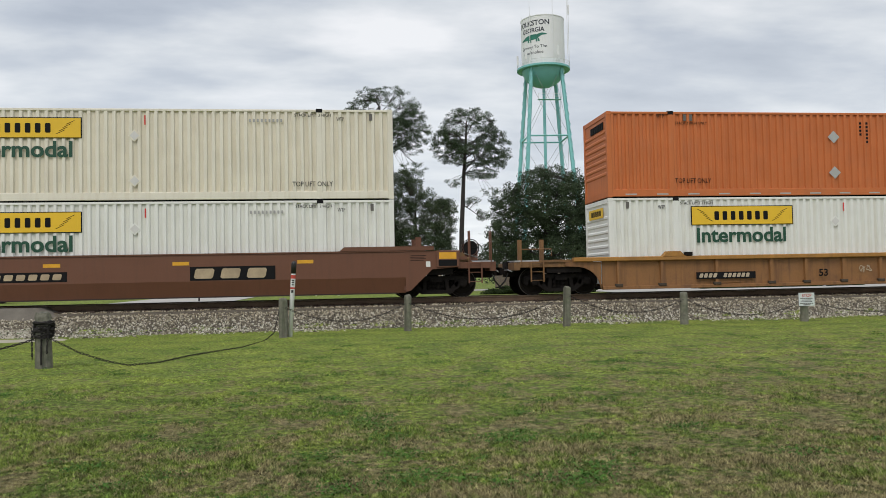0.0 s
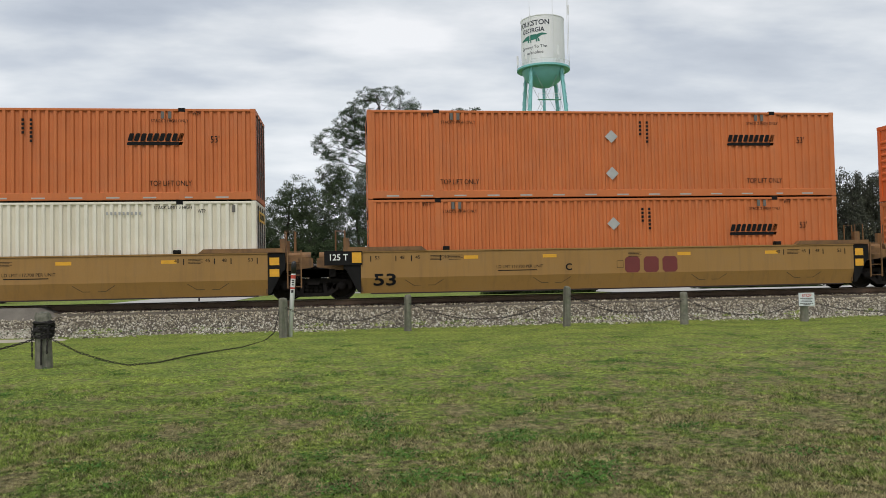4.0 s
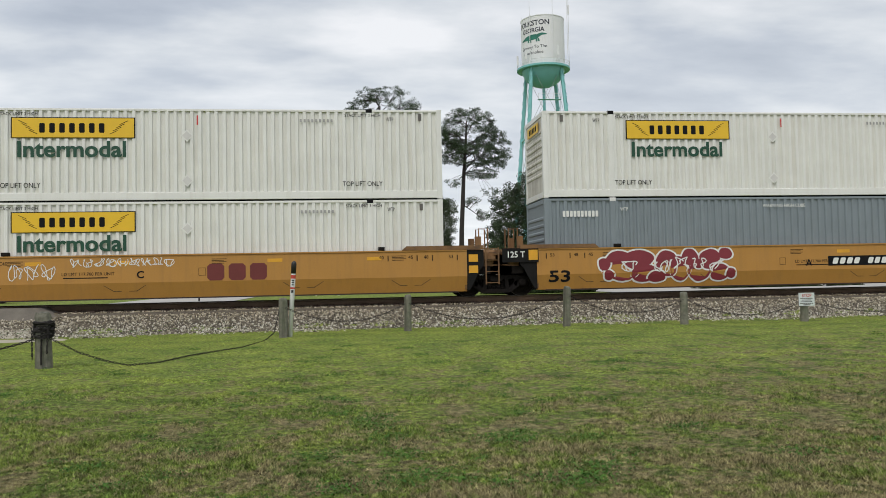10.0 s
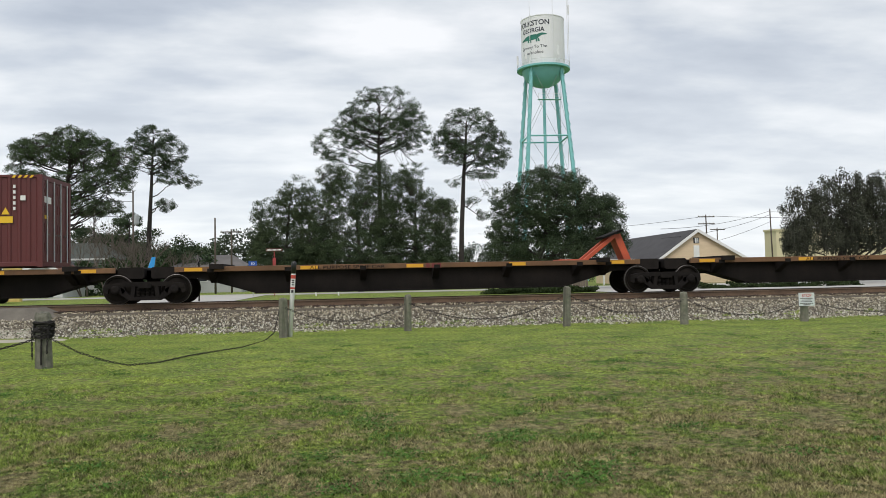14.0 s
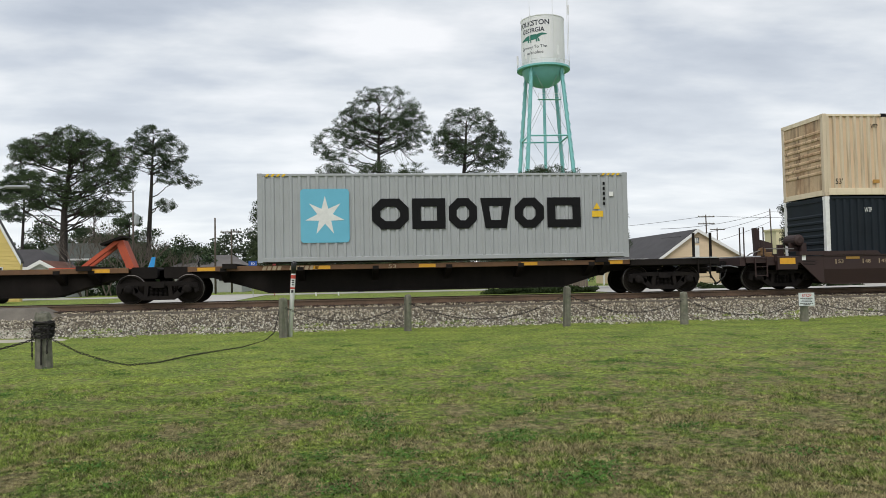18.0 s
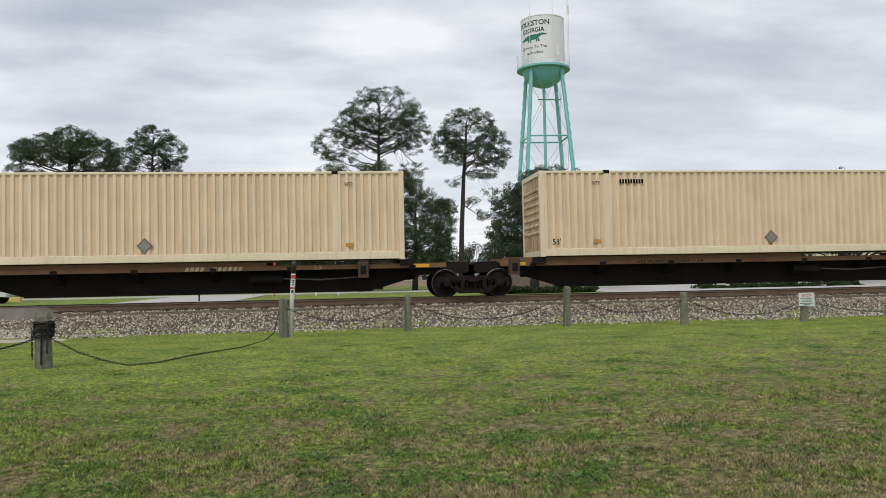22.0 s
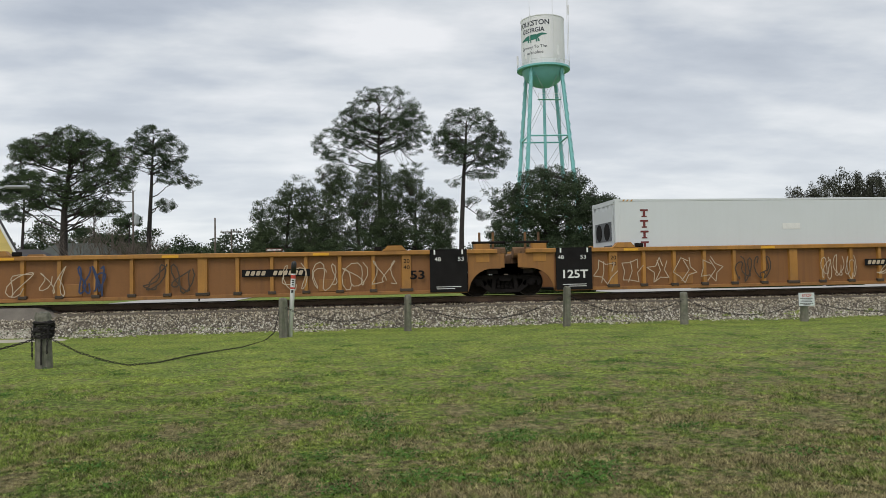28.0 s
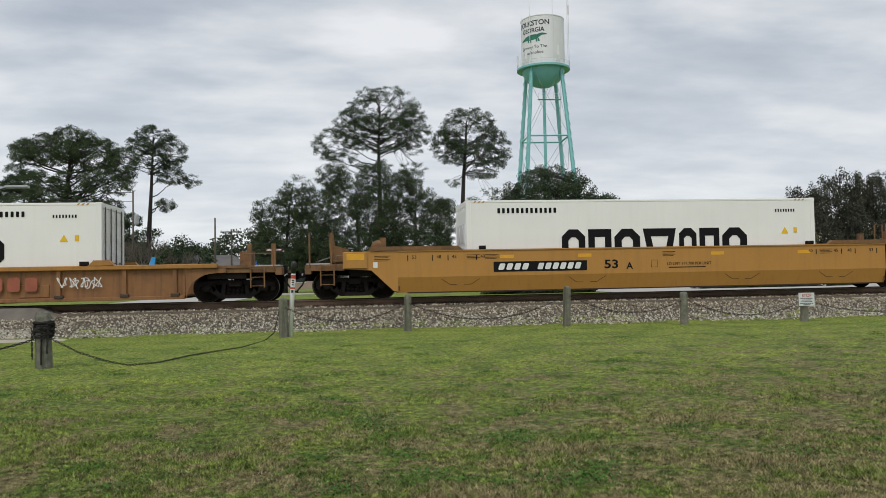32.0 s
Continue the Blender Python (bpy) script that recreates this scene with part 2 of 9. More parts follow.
def stroke(g, pts, w, y):
    """A flat painted line of width w through points (x, z), as plates towards -y at y."""
    for (x0, z0), (x1, z1) in zip(pts, pts[1:]):
        dx, dz = x1 - x0, z1 - z0
        n = math.hypot(dx, dz) or 1.0
        ux, uz, px, pz = dx / n * w * 0.4, dz / n * w * 0.4, -dz / n * w / 2, dx / n * w / 2
        q = [(x0 - ux + px, z0 - uz + pz), (x0 - ux - px, z0 - uz - pz), (x1 + ux - px, z1 + uz - pz), (x1 + ux + px, z1 + uz + pz)]
        g.add([(a, y, b) for a, b in q], [(0, 1, 2, 3)])
    return g


def scrawl(x0, x1, z0, z1, y, w, seed, cells, angular=False):
    """Spray-painted loops or zigzags: no letters, only lines."""
    rng = random.Random(seed)
    g = Geo()
    step = (x1 - x0) / cells
    for k in range(cells):
        cx, cz, rx, rz = x0 + (k + 0.5) * step, (z0 + z1) / 2, step * 0.46, (z1 - z0) * 0.48
        if angular:
            n = 9
            pts = []
            for i in range(n + 1):
                a = math.tau * (i % n) / n + 0.4 * k
                r = 1.0 if i % 2 else rng.uniform(0.35, 0.75)
                pts.append((cx + rx * r * math.cos(a), cz + rz * r * math.sin(a)))
            stroke(g, pts, w, y)
            stroke(g, [(cx - rx * 0.3, z0 + rz * 0.2), (cx + rx * rng.uniform(-0.2, 0.4), cz), (cx - rx * 0.1, z1 - rz * 0.3)], w, y - 0.0015)
        else:
            a1, a2, p1, p2 = rng.choice((1, 2)), rng.choice((2, 3)), rng.uniform(0, 6), rng.uniform(0, 6)
            pts = [(cx + rx * (0.75 * math.sin(a1 * t + p1) + 0.25 * math.sin(5 * t)), cz + rz * (0.75 * math.sin(a2 * t + p2) + 0.25 * math.cos(4 * t + p1))) for t in (i * 0.19 for i in range(30))]
            for j, (a, b) in enumerate(zip(pts, pts[1:])):
                stroke(g, [a, b], w, y - 0.0002 * j)
    return g
# ---- ground ----
def ground_z(x, y):
    """The lie of the land: lawn, bed of the track, flat land beyond."""
    def mixd(a, b, t):
        t = min(1.0, max(0.0, t))
        return a + (b - a) * t * t * (3 - 2 * t)
    z = mixd(LAWN, -0.34, (y - 23.2) / 1.5)
    if y > 27.5:
        z = mixd(-0.34, FAR, (y - 27.6) / 2.2)
    if y < 23.6:
        z += 0.02 * math.sin(0.7 * x + 0.3) * math.sin(0.5 * y) * min(1.0, max(0.0, (23 - y) / 3))
    # the street that crosses the track at grade climbs to the rails
    if x < -8.4:
        z = mixd(z, mixd(-0.09, FAR, (y - 28.4) / 6) if y > 26 else z, (-8.4 - x) / 1.6)
    return z


def sheet(name, xs, ys, zf, material, label, category="", kind="structure"):
    me = bpy.data.meshes.new(name)
    nx = len(xs)
    me.from_pydata([(x, y, zf(x, y)) for y in ys for x in xs], [],
                   [(j * nx + i, j * nx + i + 1, (j + 1) * nx + i + 1, (j + 1) * nx + i) for j in range(len(ys) - 1) for i in range(nx - 1)])
    me.polygons.foreach_set("use_smooth", [True] * len(me.polygons))
    me.materials.append(material)
    return tagged(new(name, me), label, category, "", kind)


def grass_material(name, blades):
    """Mown lawn: green, with straw-coloured and bare patches; the same map of patches serves the blades."""
    m = bpy.data.materials.new(name)
    m.use_nodes = True
    nt = m.node_tree
    N, LK = nt.nodes.new, nt.links.new
    bs = nt.nodes["Principled BSDF"]
    bs.inputs["Roughness"].default_value, bs.inputs["Specular IOR Level"].default_value = 0.8, 0.15
    tc = N("ShaderNodeTexCoord")

    def nz(scale, detail, rough=0.5, stretch=None):
        n = N("ShaderNodeTexNoise")
        n.inputs["Scale"].default_value, n.inputs["Detail"].default_value, n.inputs["Roughness"].default_value = scale, detail, rough
        src = tc.outputs["Object"]
        mp = N("ShaderNodeMapping")
        mp.inputs["Scale"].default_value = stretch or (1, 1, 0)
        LK(src, mp.inputs[0]); LK(mp.outputs[0], n.inputs["Vector"])
        return n.outputs["Fac"]

    def span(v, a, b, lo=0.0, hi=1.0):
        r = N("ShaderNodeMapRange")
        for k, q in (("From Min", a), ("From Max", b), ("To Min", lo), ("To Max", hi)):
            r.inputs[k].default_value = q
        LK(v, r.inputs["Value"])
        return r.outputs[0]

    def mixc(f, a, b):
        x = N("ShaderNodeMix"); x.data_type = "RGBA"
        LK(f, x.inputs[0])
        for q, s in ((a, 6), (b, 7)):
            if isinstance(q, tuple):
                x.inputs[s].default_value = (*q, 1)
            else:
                LK(q, x.inputs[s])
        return x.outputs[2]

    def times(a, b):
        q = N("ShaderNodeMath"); q.operation = "MULTIPLY"
        LK(a, q.inputs[0]); LK(b, q.inputs[1])
        return q.outputs[0]

    SEP = N("ShaderNodeSeparateXYZ"); LK(tc.outputs["Object"], SEP.inputs[0])
    green = mixc(span(nz(0.9, 5), 0.35, 0.65), (0.164, 0.244, 0.040), (0.282, 0.345, 0.062))
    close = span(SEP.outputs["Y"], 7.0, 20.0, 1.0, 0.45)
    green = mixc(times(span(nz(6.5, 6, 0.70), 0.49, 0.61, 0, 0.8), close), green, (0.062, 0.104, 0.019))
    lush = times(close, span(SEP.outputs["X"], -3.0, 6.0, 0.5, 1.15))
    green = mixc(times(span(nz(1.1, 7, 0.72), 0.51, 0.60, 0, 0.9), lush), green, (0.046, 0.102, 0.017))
    straw = mixc(span(nz(5.0, 4), 0.3, 0.7), (0.140, 0.116, 0.060), (0.285, 0.232, 0.130))
    # dry patches: more of them towards the camera, where the lawn is trodden
    sep = N("ShaderNodeSeparateXYZ"); LK(tc.outputs["Object"], sep.inputs[0])
    near = span(sep.outputs["Y"], 5.0, 22.0, 0.062, -0.115)
    patch = N("ShaderNodeMath"); patch.operation = "ADD"
    LK(nz(2.0, 8, 0.76, (1.0, 0.8, 0)), patch.inputs[0]); LK(near, patch.inputs[1])
    aside = span(sep.outputs["X"], -3.0, 8.0, -0.015, 0.05)
    patch3 = N("ShaderNodeMath"); patch3.operation = "ADD"
    LK(patch.outputs[0], patch3.inputs[0]); LK(aside, patch3.inputs[1])
    patch = patch3
    patch2 = N("ShaderNodeMath"); patch2.operation = "MULTIPLY_ADD"; patch2.inputs[1].default_value = 0.4
    LK(nz(9.0, 5, 0.6), patch2.inputs[0]); LK(patch.outputs[0], patch2.inputs[2])
    dry = span(patch2.outputs[0], 0.705, 0.80, 0, 0.85)
    # the nearest green is darkened for the shade between blades, outside the dry patches
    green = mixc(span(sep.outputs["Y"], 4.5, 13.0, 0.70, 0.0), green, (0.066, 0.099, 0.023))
    col = mixc(dry, green, straw)
    # clumps a hand wide stand darker or paler than their neighbours
    clump = N("ShaderNodeVectorMath"); clump.operation = "SCALE"
    LK(col, clump.inputs[0]); LK(span(nz(11.0, 4, 0.6), 0.36, 0.64, 0.50, 1.55), clump.inputs["Scale"])
    col = clump.outputs[0]
    if blades:
        geo = N("ShaderNodeNewGeometry")
        tone = N("ShaderNodeVectorMath"); tone.operation = "SCALE"
        LK(col, tone.inputs[0]); LK(span(geo.outputs["Random Per Island"], 0.0, 1.0, 0.36, 2.1), tone.inputs["Scale"])
        col = mixc(span(geo.outputs["Random Per Island"], 0.91, 0.92, 0.0, 0.85), tone.outputs[0], (0.36, 0.315, 0.175))
    else:
        col = mixc(span(nz(24.0, 4), 0.42, 0.62, 0, 0.75), col, (0.085, 0.075, 0.035))
        bp = N("ShaderNodeBump")
        bp.inputs["Strength"].default_value, bp.inputs["Distance"].default_value = 0.9, 0.03
        LK(nz(60.0, 4), bp.inputs["Height"]); LK(bp.outputs[0], bs.inputs["Normal"])
    LK(col, bs.inputs["Base Color"])
    return m


def build_ground():
    xs = [-2400, -900, -300, -120, -70, -50, -40] + [-32 + 1.0 * i for i in range(85)] + [58, 70, 90, 130, 300, 900, 2400]
    ys = [-900, -300, -80, -20, -5] + [-1 + 0.5 * i for i in range(66)] + [34, 38, 44, 52, 62, 75, 90, 120, 200, 500, 1200, 3000]
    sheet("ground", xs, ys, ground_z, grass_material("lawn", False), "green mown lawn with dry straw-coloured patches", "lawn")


def build_track():
    track = thing("railway_track", "single rusty railway track on dark wooden sleepers and ballast", "railway track", kind="structure")
    rust = mat("rail_rust", (0.125, 0.078, 0.048), 0.75, 0.0, 0.4, 2.0, 30, 0.3, dirt=0.5, dirt_color=(0.055, 0.040, 0.030))
    shine = mat("rail_head", (0.32, 0.29, 0.27), 0.35, 0.85, 0.2, 3, 40)
    wood = mat("sleeper_wood", (0.055, 0.038, 0.028), 0.9, 0.0, 0.35, 4, 30, 0.6, per_object=0.3)
    steel = mat("plate_steel", (0.075, 0.045, 0.035), 0.8, 0.2, 0.3, 8, 40, 0.3)
    for s in (-1, 1):
        y = TRACK_Y + s * 0.7525
        prof = [(-0.07, -0.172), (0.07, -0.172), (0.07, -0.160), (0.012, -0.145), (0.010, -0.045), (0.036, -0.036), (0.036, -0.008),
                (0.028, -0.002), (-0.028, -0.002), (-0.036, -0.008), (-0.036, -0.036), (-0.010, -0.045), (-0.012, -0.145), (-0.07, -0.160)]
        rail = part("rail", Geo().prism([(y + a, b) for a, b in prof], -70, 110), rust, track)
        part("rail_head", Geo().box(-70, 110, y - 0.024, y + 0.024, -0.002, 0.0), shine, rail, "bright worn running surface")
    tie = Geo().box(-0.115, 0.115, -1.29, 1.29, -0.35, -0.180, 0.012).mesh("sleeper")
    plate = Geo().box(-0.09, 0.09, -0.19, 0.17, -0.180, -0.165)
    for a in (-0.10, 0.09):
        for b in (-0.05, 0.05):
            plate.box(b - 0.009, b + 0.009, a - 0.012, a + 0.012, -0.166, -0.135)
    plate = plate.mesh("tie_plate")
    for i in range(110):
        x = -24 + i * 0.52
        t = part("sleeper", tie, wood, track)
        t.location = (x + random.uniform(-0.03, 0.03), TRACK_Y + random.uniform(-0.03, 0.03), random.uniform(-0.015, 0.01))
        t.rotation_euler = (0, 0, random.uniform(-0.02, 0.02))
        for s in (-1, 1):
            p = part("tie_plate", plate, steel, track)
            p.location = (x, TRACK_Y + s * 0.7525, 0)
            p.rotation_euler = (0, 0, 0 if s < 0 else math.pi)


def build_ballast():
    """Broken stone, one heap of loose pieces."""
    rng = np.random.default_rng(5)
    base = np.array([(1, 0, 0), (-1, 0, 0), (0, 1, 0), (0, -1, 0), (0, 0, 1), (0, 0, -1)], float)
    tri = np.array([(0, 2, 4), (2, 1, 4), (1, 3, 4), (3, 0, 4), (2, 0, 5), (1, 2, 5), (3, 1, 5), (0, 3, 5)])
    pts = []
    n = 84000
    xs, ys = rng.uniform(-11.6, 19.5, n), 23.0 + 5.8 * rng.random(n) ** 1.35
    keep = []
    for x, y in zip(xs, ys):
        # the toe of the heap is thin and ragged
        edge = 23.45 + 0.35 * noise.noise(Vector((x * 0.5, y * 0.5, 0)))
        if y < edge and random.random() > max(0.0, 0.5 - (edge - y) * 1.4):
            continue
        if y > 25.9 and random.random() > 0.2:
            continue
        z = ground_z(x, y)
        if 24.9 < y < 27.8:
            z = -0.25
        keep.append((x, y, z))
    keep = np.array(keep)
    n = len(keep)
    size = rng.uniform(0.018, 0.046, (n, 1, 1)) * rng.uniform(0.6, 1.25, (n, 1, 3))
    v = base[None] * size * rng.uniform(0.65, 1.2, (n, 6, 1)) + rng.normal(0, 0.004, (n, 6, 3))
    a, b = rng.uniform(0, 6.28, n), rng.uniform(-0.8, 0.8, n)
    ca, sa, cb, sb = np.cos(a)[:, None], np.sin(a)[:, None], np.cos(b)[:, None], np.sin(b)[:, None]
    x, y, z = v[..., 0], v[..., 1], v[..., 2]
    y, z = y * cb - z * sb, y * sb + z * cb
    x, y = x * ca - y * sa, x * sa + y * ca
    v = np.stack([x, y, z], -1) + keep[:, None] + np.array([0, 0, 1]) * rng.uniform(-0.01, 0.035, (n, 1, 1))
    me = raw_mesh("ballast_stones", v.reshape(-1, 3), (tri[None] + 6 * np.arange(n)[:, None, None]).reshape(-1, 3))
    m = bpy.data.materials.new("ballast_stone")
    m.use_nodes = True
    nt = m.node_tree
    N, LK = nt.nodes.new, nt.links.new
    bs = nt.nodes["Principled BSDF"]
    bs.inputs["Roughness"].default_value = 0.9
    geo, rp = N("ShaderNodeNewGeometry"), N("ShaderNodeValToRGB")
    LK(geo.outputs["Random Per Island"], rp.inputs[0])
    tones = [(0.0, (0.045, 0.040, 0.031, 1)), (0.27, (0.205, 0.180, 0.130, 1)), (0.54, (0.420, 0.382, 0.295, 1)), (0.80, (0.63, 0.60, 0.505, 1)), (1.0, (0.78, 0.76, 0.70, 1))]
    for at, c in tones[1:-1]:
        rp.color_ramp.elements.new(at).color = c
    rp.color_ramp.elements[0].color, rp.color_ramp.elements[-1].color = tones[0][1], tones[-1][1]
    tc, nz = N("ShaderNodeTexCoord"), N("ShaderNodeTexNoise")
    sp, rs = N("ShaderNodeSeparateXYZ"), N("ShaderNodeMapRange")
    LK(tc.outputs["Object"], sp.inputs[0])
    # brake dust and rust have browned the stones beside the rail
    rs.inputs["From Min"].default_value, rs.inputs["From Max"].default_value = 23.7, 24.9
    rs.inputs["To Max"].default_value = 0.75
    LK(sp.outputs["Y"], rs.inputs["Value"])
    mx = N("ShaderNodeMix"); mx.data_type = "RGBA"; mx.blend_type = "MULTIPLY"
    LK(rs.outputs[0], mx.inputs[0]); LK(rp.outputs[0], mx.inputs[6])
    mx.inputs[7].default_value = (0.90, 0.79, 0.64, 1)
    nz.inputs["Scale"].default_value = 60
    hs = N("ShaderNodeMix"); hs.data_type = "RGBA"; hs.blend_type = "MULTIPLY"; hs.inputs[0].default_value = 0.35
    LK(tc.outputs["Object"], nz.inputs["Vector"]); LK(mx.outputs[2], hs.inputs[6]); LK(nz.outputs["Fac"], hs.inputs[7])
    LK(hs.outputs[2], bs.inputs["Base Color"])
    me.materials.append(m)
    tagged(new("ballast_stones", me), "grey and brown crushed stone ballast beside the rails", "gravel", "", "stuff")
    # the packed bed under the loose stones
    bed = mat("ballast_bed", (0.095, 0.080, 0.060), 0.95, 0, 0.5, 6, 45, 1.0)
    sheet("ballast_bed", [-13 + 0.5 * i for i in range(76)] + [40, 60, 110], [23.28 + 0.1 * i for i in range(57)],
          lambda x, y: (ground_z(x, y) if y < 24.75 or y > 27.9 else -0.25) + 0.012 + 0.02 * noise.noise(Vector((x * 2, y * 2, 3))), bed,
          "packed grey crushed stone under the track", "gravel")


def raw_mesh(name, verts, faces):
    """A mesh from numpy arrays; all faces have the same number of corners."""
    me = bpy.data.meshes.new(name)
    k = faces.shape[1]
    me.vertices.add(len(verts)); me.loops.add(faces.size); me.polygons.add(len(faces))
    me.vertices.foreach_set("co", np.ascontiguousarray(verts, np.float32).ravel())
    me.loops.foreach_set("vertex_index", np.ascontiguousarray(faces, np.int32).ravel())
    me.polygons.foreach_set("loop_start", np.arange(0, faces.size, k, dtype=np.int32))
    me.update()
    me.validate()
    return me


def build_grass():
    """Short blades over the lawn, thicker near the camera."""
    rng = np.random.default_rng(11)
    n = 450000
    # evenly dense to the eye: the nearer, the more blades to a square metre
    d = 1.0 / (1 / 23.6 + (1 / 4.6 - 1 / 23.6) * rng.random(n) ** 1.15)
    side = rng.uniform(-0.60, 0.60, n)
    yaw = radians(6.8)
    x = d * (math.sin(yaw) + side * math.cos(yaw))
    y = d * (math.cos(yaw) - side * math.sin(yaw))
    ok = y < 23.5
    x, y, d = x[ok], y[ok], d[ok]
    n = len(x)
    z = LAWN + 0.02 * np.sin(0.7 * x + 0.3) * np.sin(0.5 * y) * np.clip((23 - y) / 3, 0, 1)
    tuft = np.sin(x * 2.1 + 1.3 * np.sin(y * 1.1)) * np.sin(y * 2.6 + 0.7 * np.sin(x * 1.7)) + 0.6 * np.sin(x * 5.3 + y) * np.sin(y * 4.7 - x)
    tall = rng.uniform(0.010, 0.036, n) * np.clip(0.9 + 0.65 * tuft, 0.4, 1.8) * np.clip(1.12 - d * 0.042, 0.28, 2)
    wide = rng.uniform(0.002, 0.0048, n) * (1 + d * 0.05)
    a = rng.uniform(0, 6.28, n)
    lean, la = rng.uniform(0.2, 1.7, n) * tall, rng.uniform(0, 6.28, n)
    ex, ey = np.cos(a) * wide, np.sin(a) * wide
    v = np.stack([np.stack([x - ex, y - ey, z], -1), np.stack([x + ex, y + ey, z], -1),
                  np.stack([x + lean * np.cos(la), y + lean * np.sin(la), z + tall], -1)], 1).reshape(-1, 3)
    me = raw_mesh("lawn_grass", v, np.arange(3 * n).reshape(-1, 3))
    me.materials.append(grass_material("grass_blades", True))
    tagged(new("lawn_grass", me), "short green and straw-coloured grass blades", "grass", "", "stuff")


def build_weeds():
    """Patches of broad-leaved weeds in the lawn."""
    rng = np.random.default_rng(17)
    spots = []
    for k in range(150):
        d = 5.5 + 14 * rng.random() ** 1.5
        a = rng.uniform(-0.56, 0.56) + radians(6.8)
        spots.append((d * math.tan(a), d, rng.uniform(0.06, 0.30)))
    spots += [(rng.uniform(-11, 18), rng.uniform(23.25, 23.75), rng.uniform(0.05, 0.14)) for k in range(60)] + [(rng.uniform(-11, -5), rng.uniform(23.3, 24.0), rng.uniform(0.08, 0.2)) for k in range(26)]
    c = np.array([(x, y, ground_z(x, y) + 0.02) for x, y, r in spots])
    r = np.array([(q, q * 0.8, 0.022) for x, y, q in spots])
    n = 26000
    k = rng.choice(len(c), n, p=r[:, 0] ** 2 / (r[:, 0] ** 2).sum())
    p = c[k] + rng.normal(0, 0.5, (n, 3)) * r[k]
    a = rng.uniform(0, 6.28, n)
    s = rng.uniform(0.006, 0.015, n)
    t = rng.uniform(-0.5, 0.9, n)
    e = np.stack([np.cos(a) * s, np.sin(a) * s, t * s], 1)
    f = np.stack([-np.sin(a) * s * 0.7, np.cos(a) * s * 0.7, rng.uniform(-0.4, 0.4, n) * s], 1)
    q = np.stack([p - e, p - f, p + e, p + f], 1)
    weed = bpy.data.materials.new("weed_leaves")
    weed.use_nodes = True
    nt = weed.node_tree
    geo, rp = nt.nodes.new("ShaderNodeNewGeometry"), nt.nodes.new("ShaderNodeValToRGB")
    rp.color_ramp.elements[0].color, rp.color_ramp.elements[1].color = (0.030, 0.085, 0.016, 1), (0.095, 0.190, 0.036, 1)
    nt.links.new(geo.outputs["Random Per Island"], rp.inputs[0])
    nt.links.new(rp.outputs[0], nt.nodes["Principled BSDF"].inputs["Base Color"])
    nt.nodes["Principled BSDF"].inputs["Roughness"].default_value = 0.8
    nt.nodes["Principled BSDF"].inputs["Specular IOR Level"].default_value = 0.1
    me = raw_mesh("lawn_weeds", q.reshape(-1, 3), np.arange(4 * n).reshape(-1, 4))
    me.materials.append(weed)
    tagged(new("lawn_weeds", me), "small dark green broad-leaved weeds in the lawn", "weeds", "", "stuff")


build_ground()
build_weeds()
build_track()
build_ballast()
build_grass()
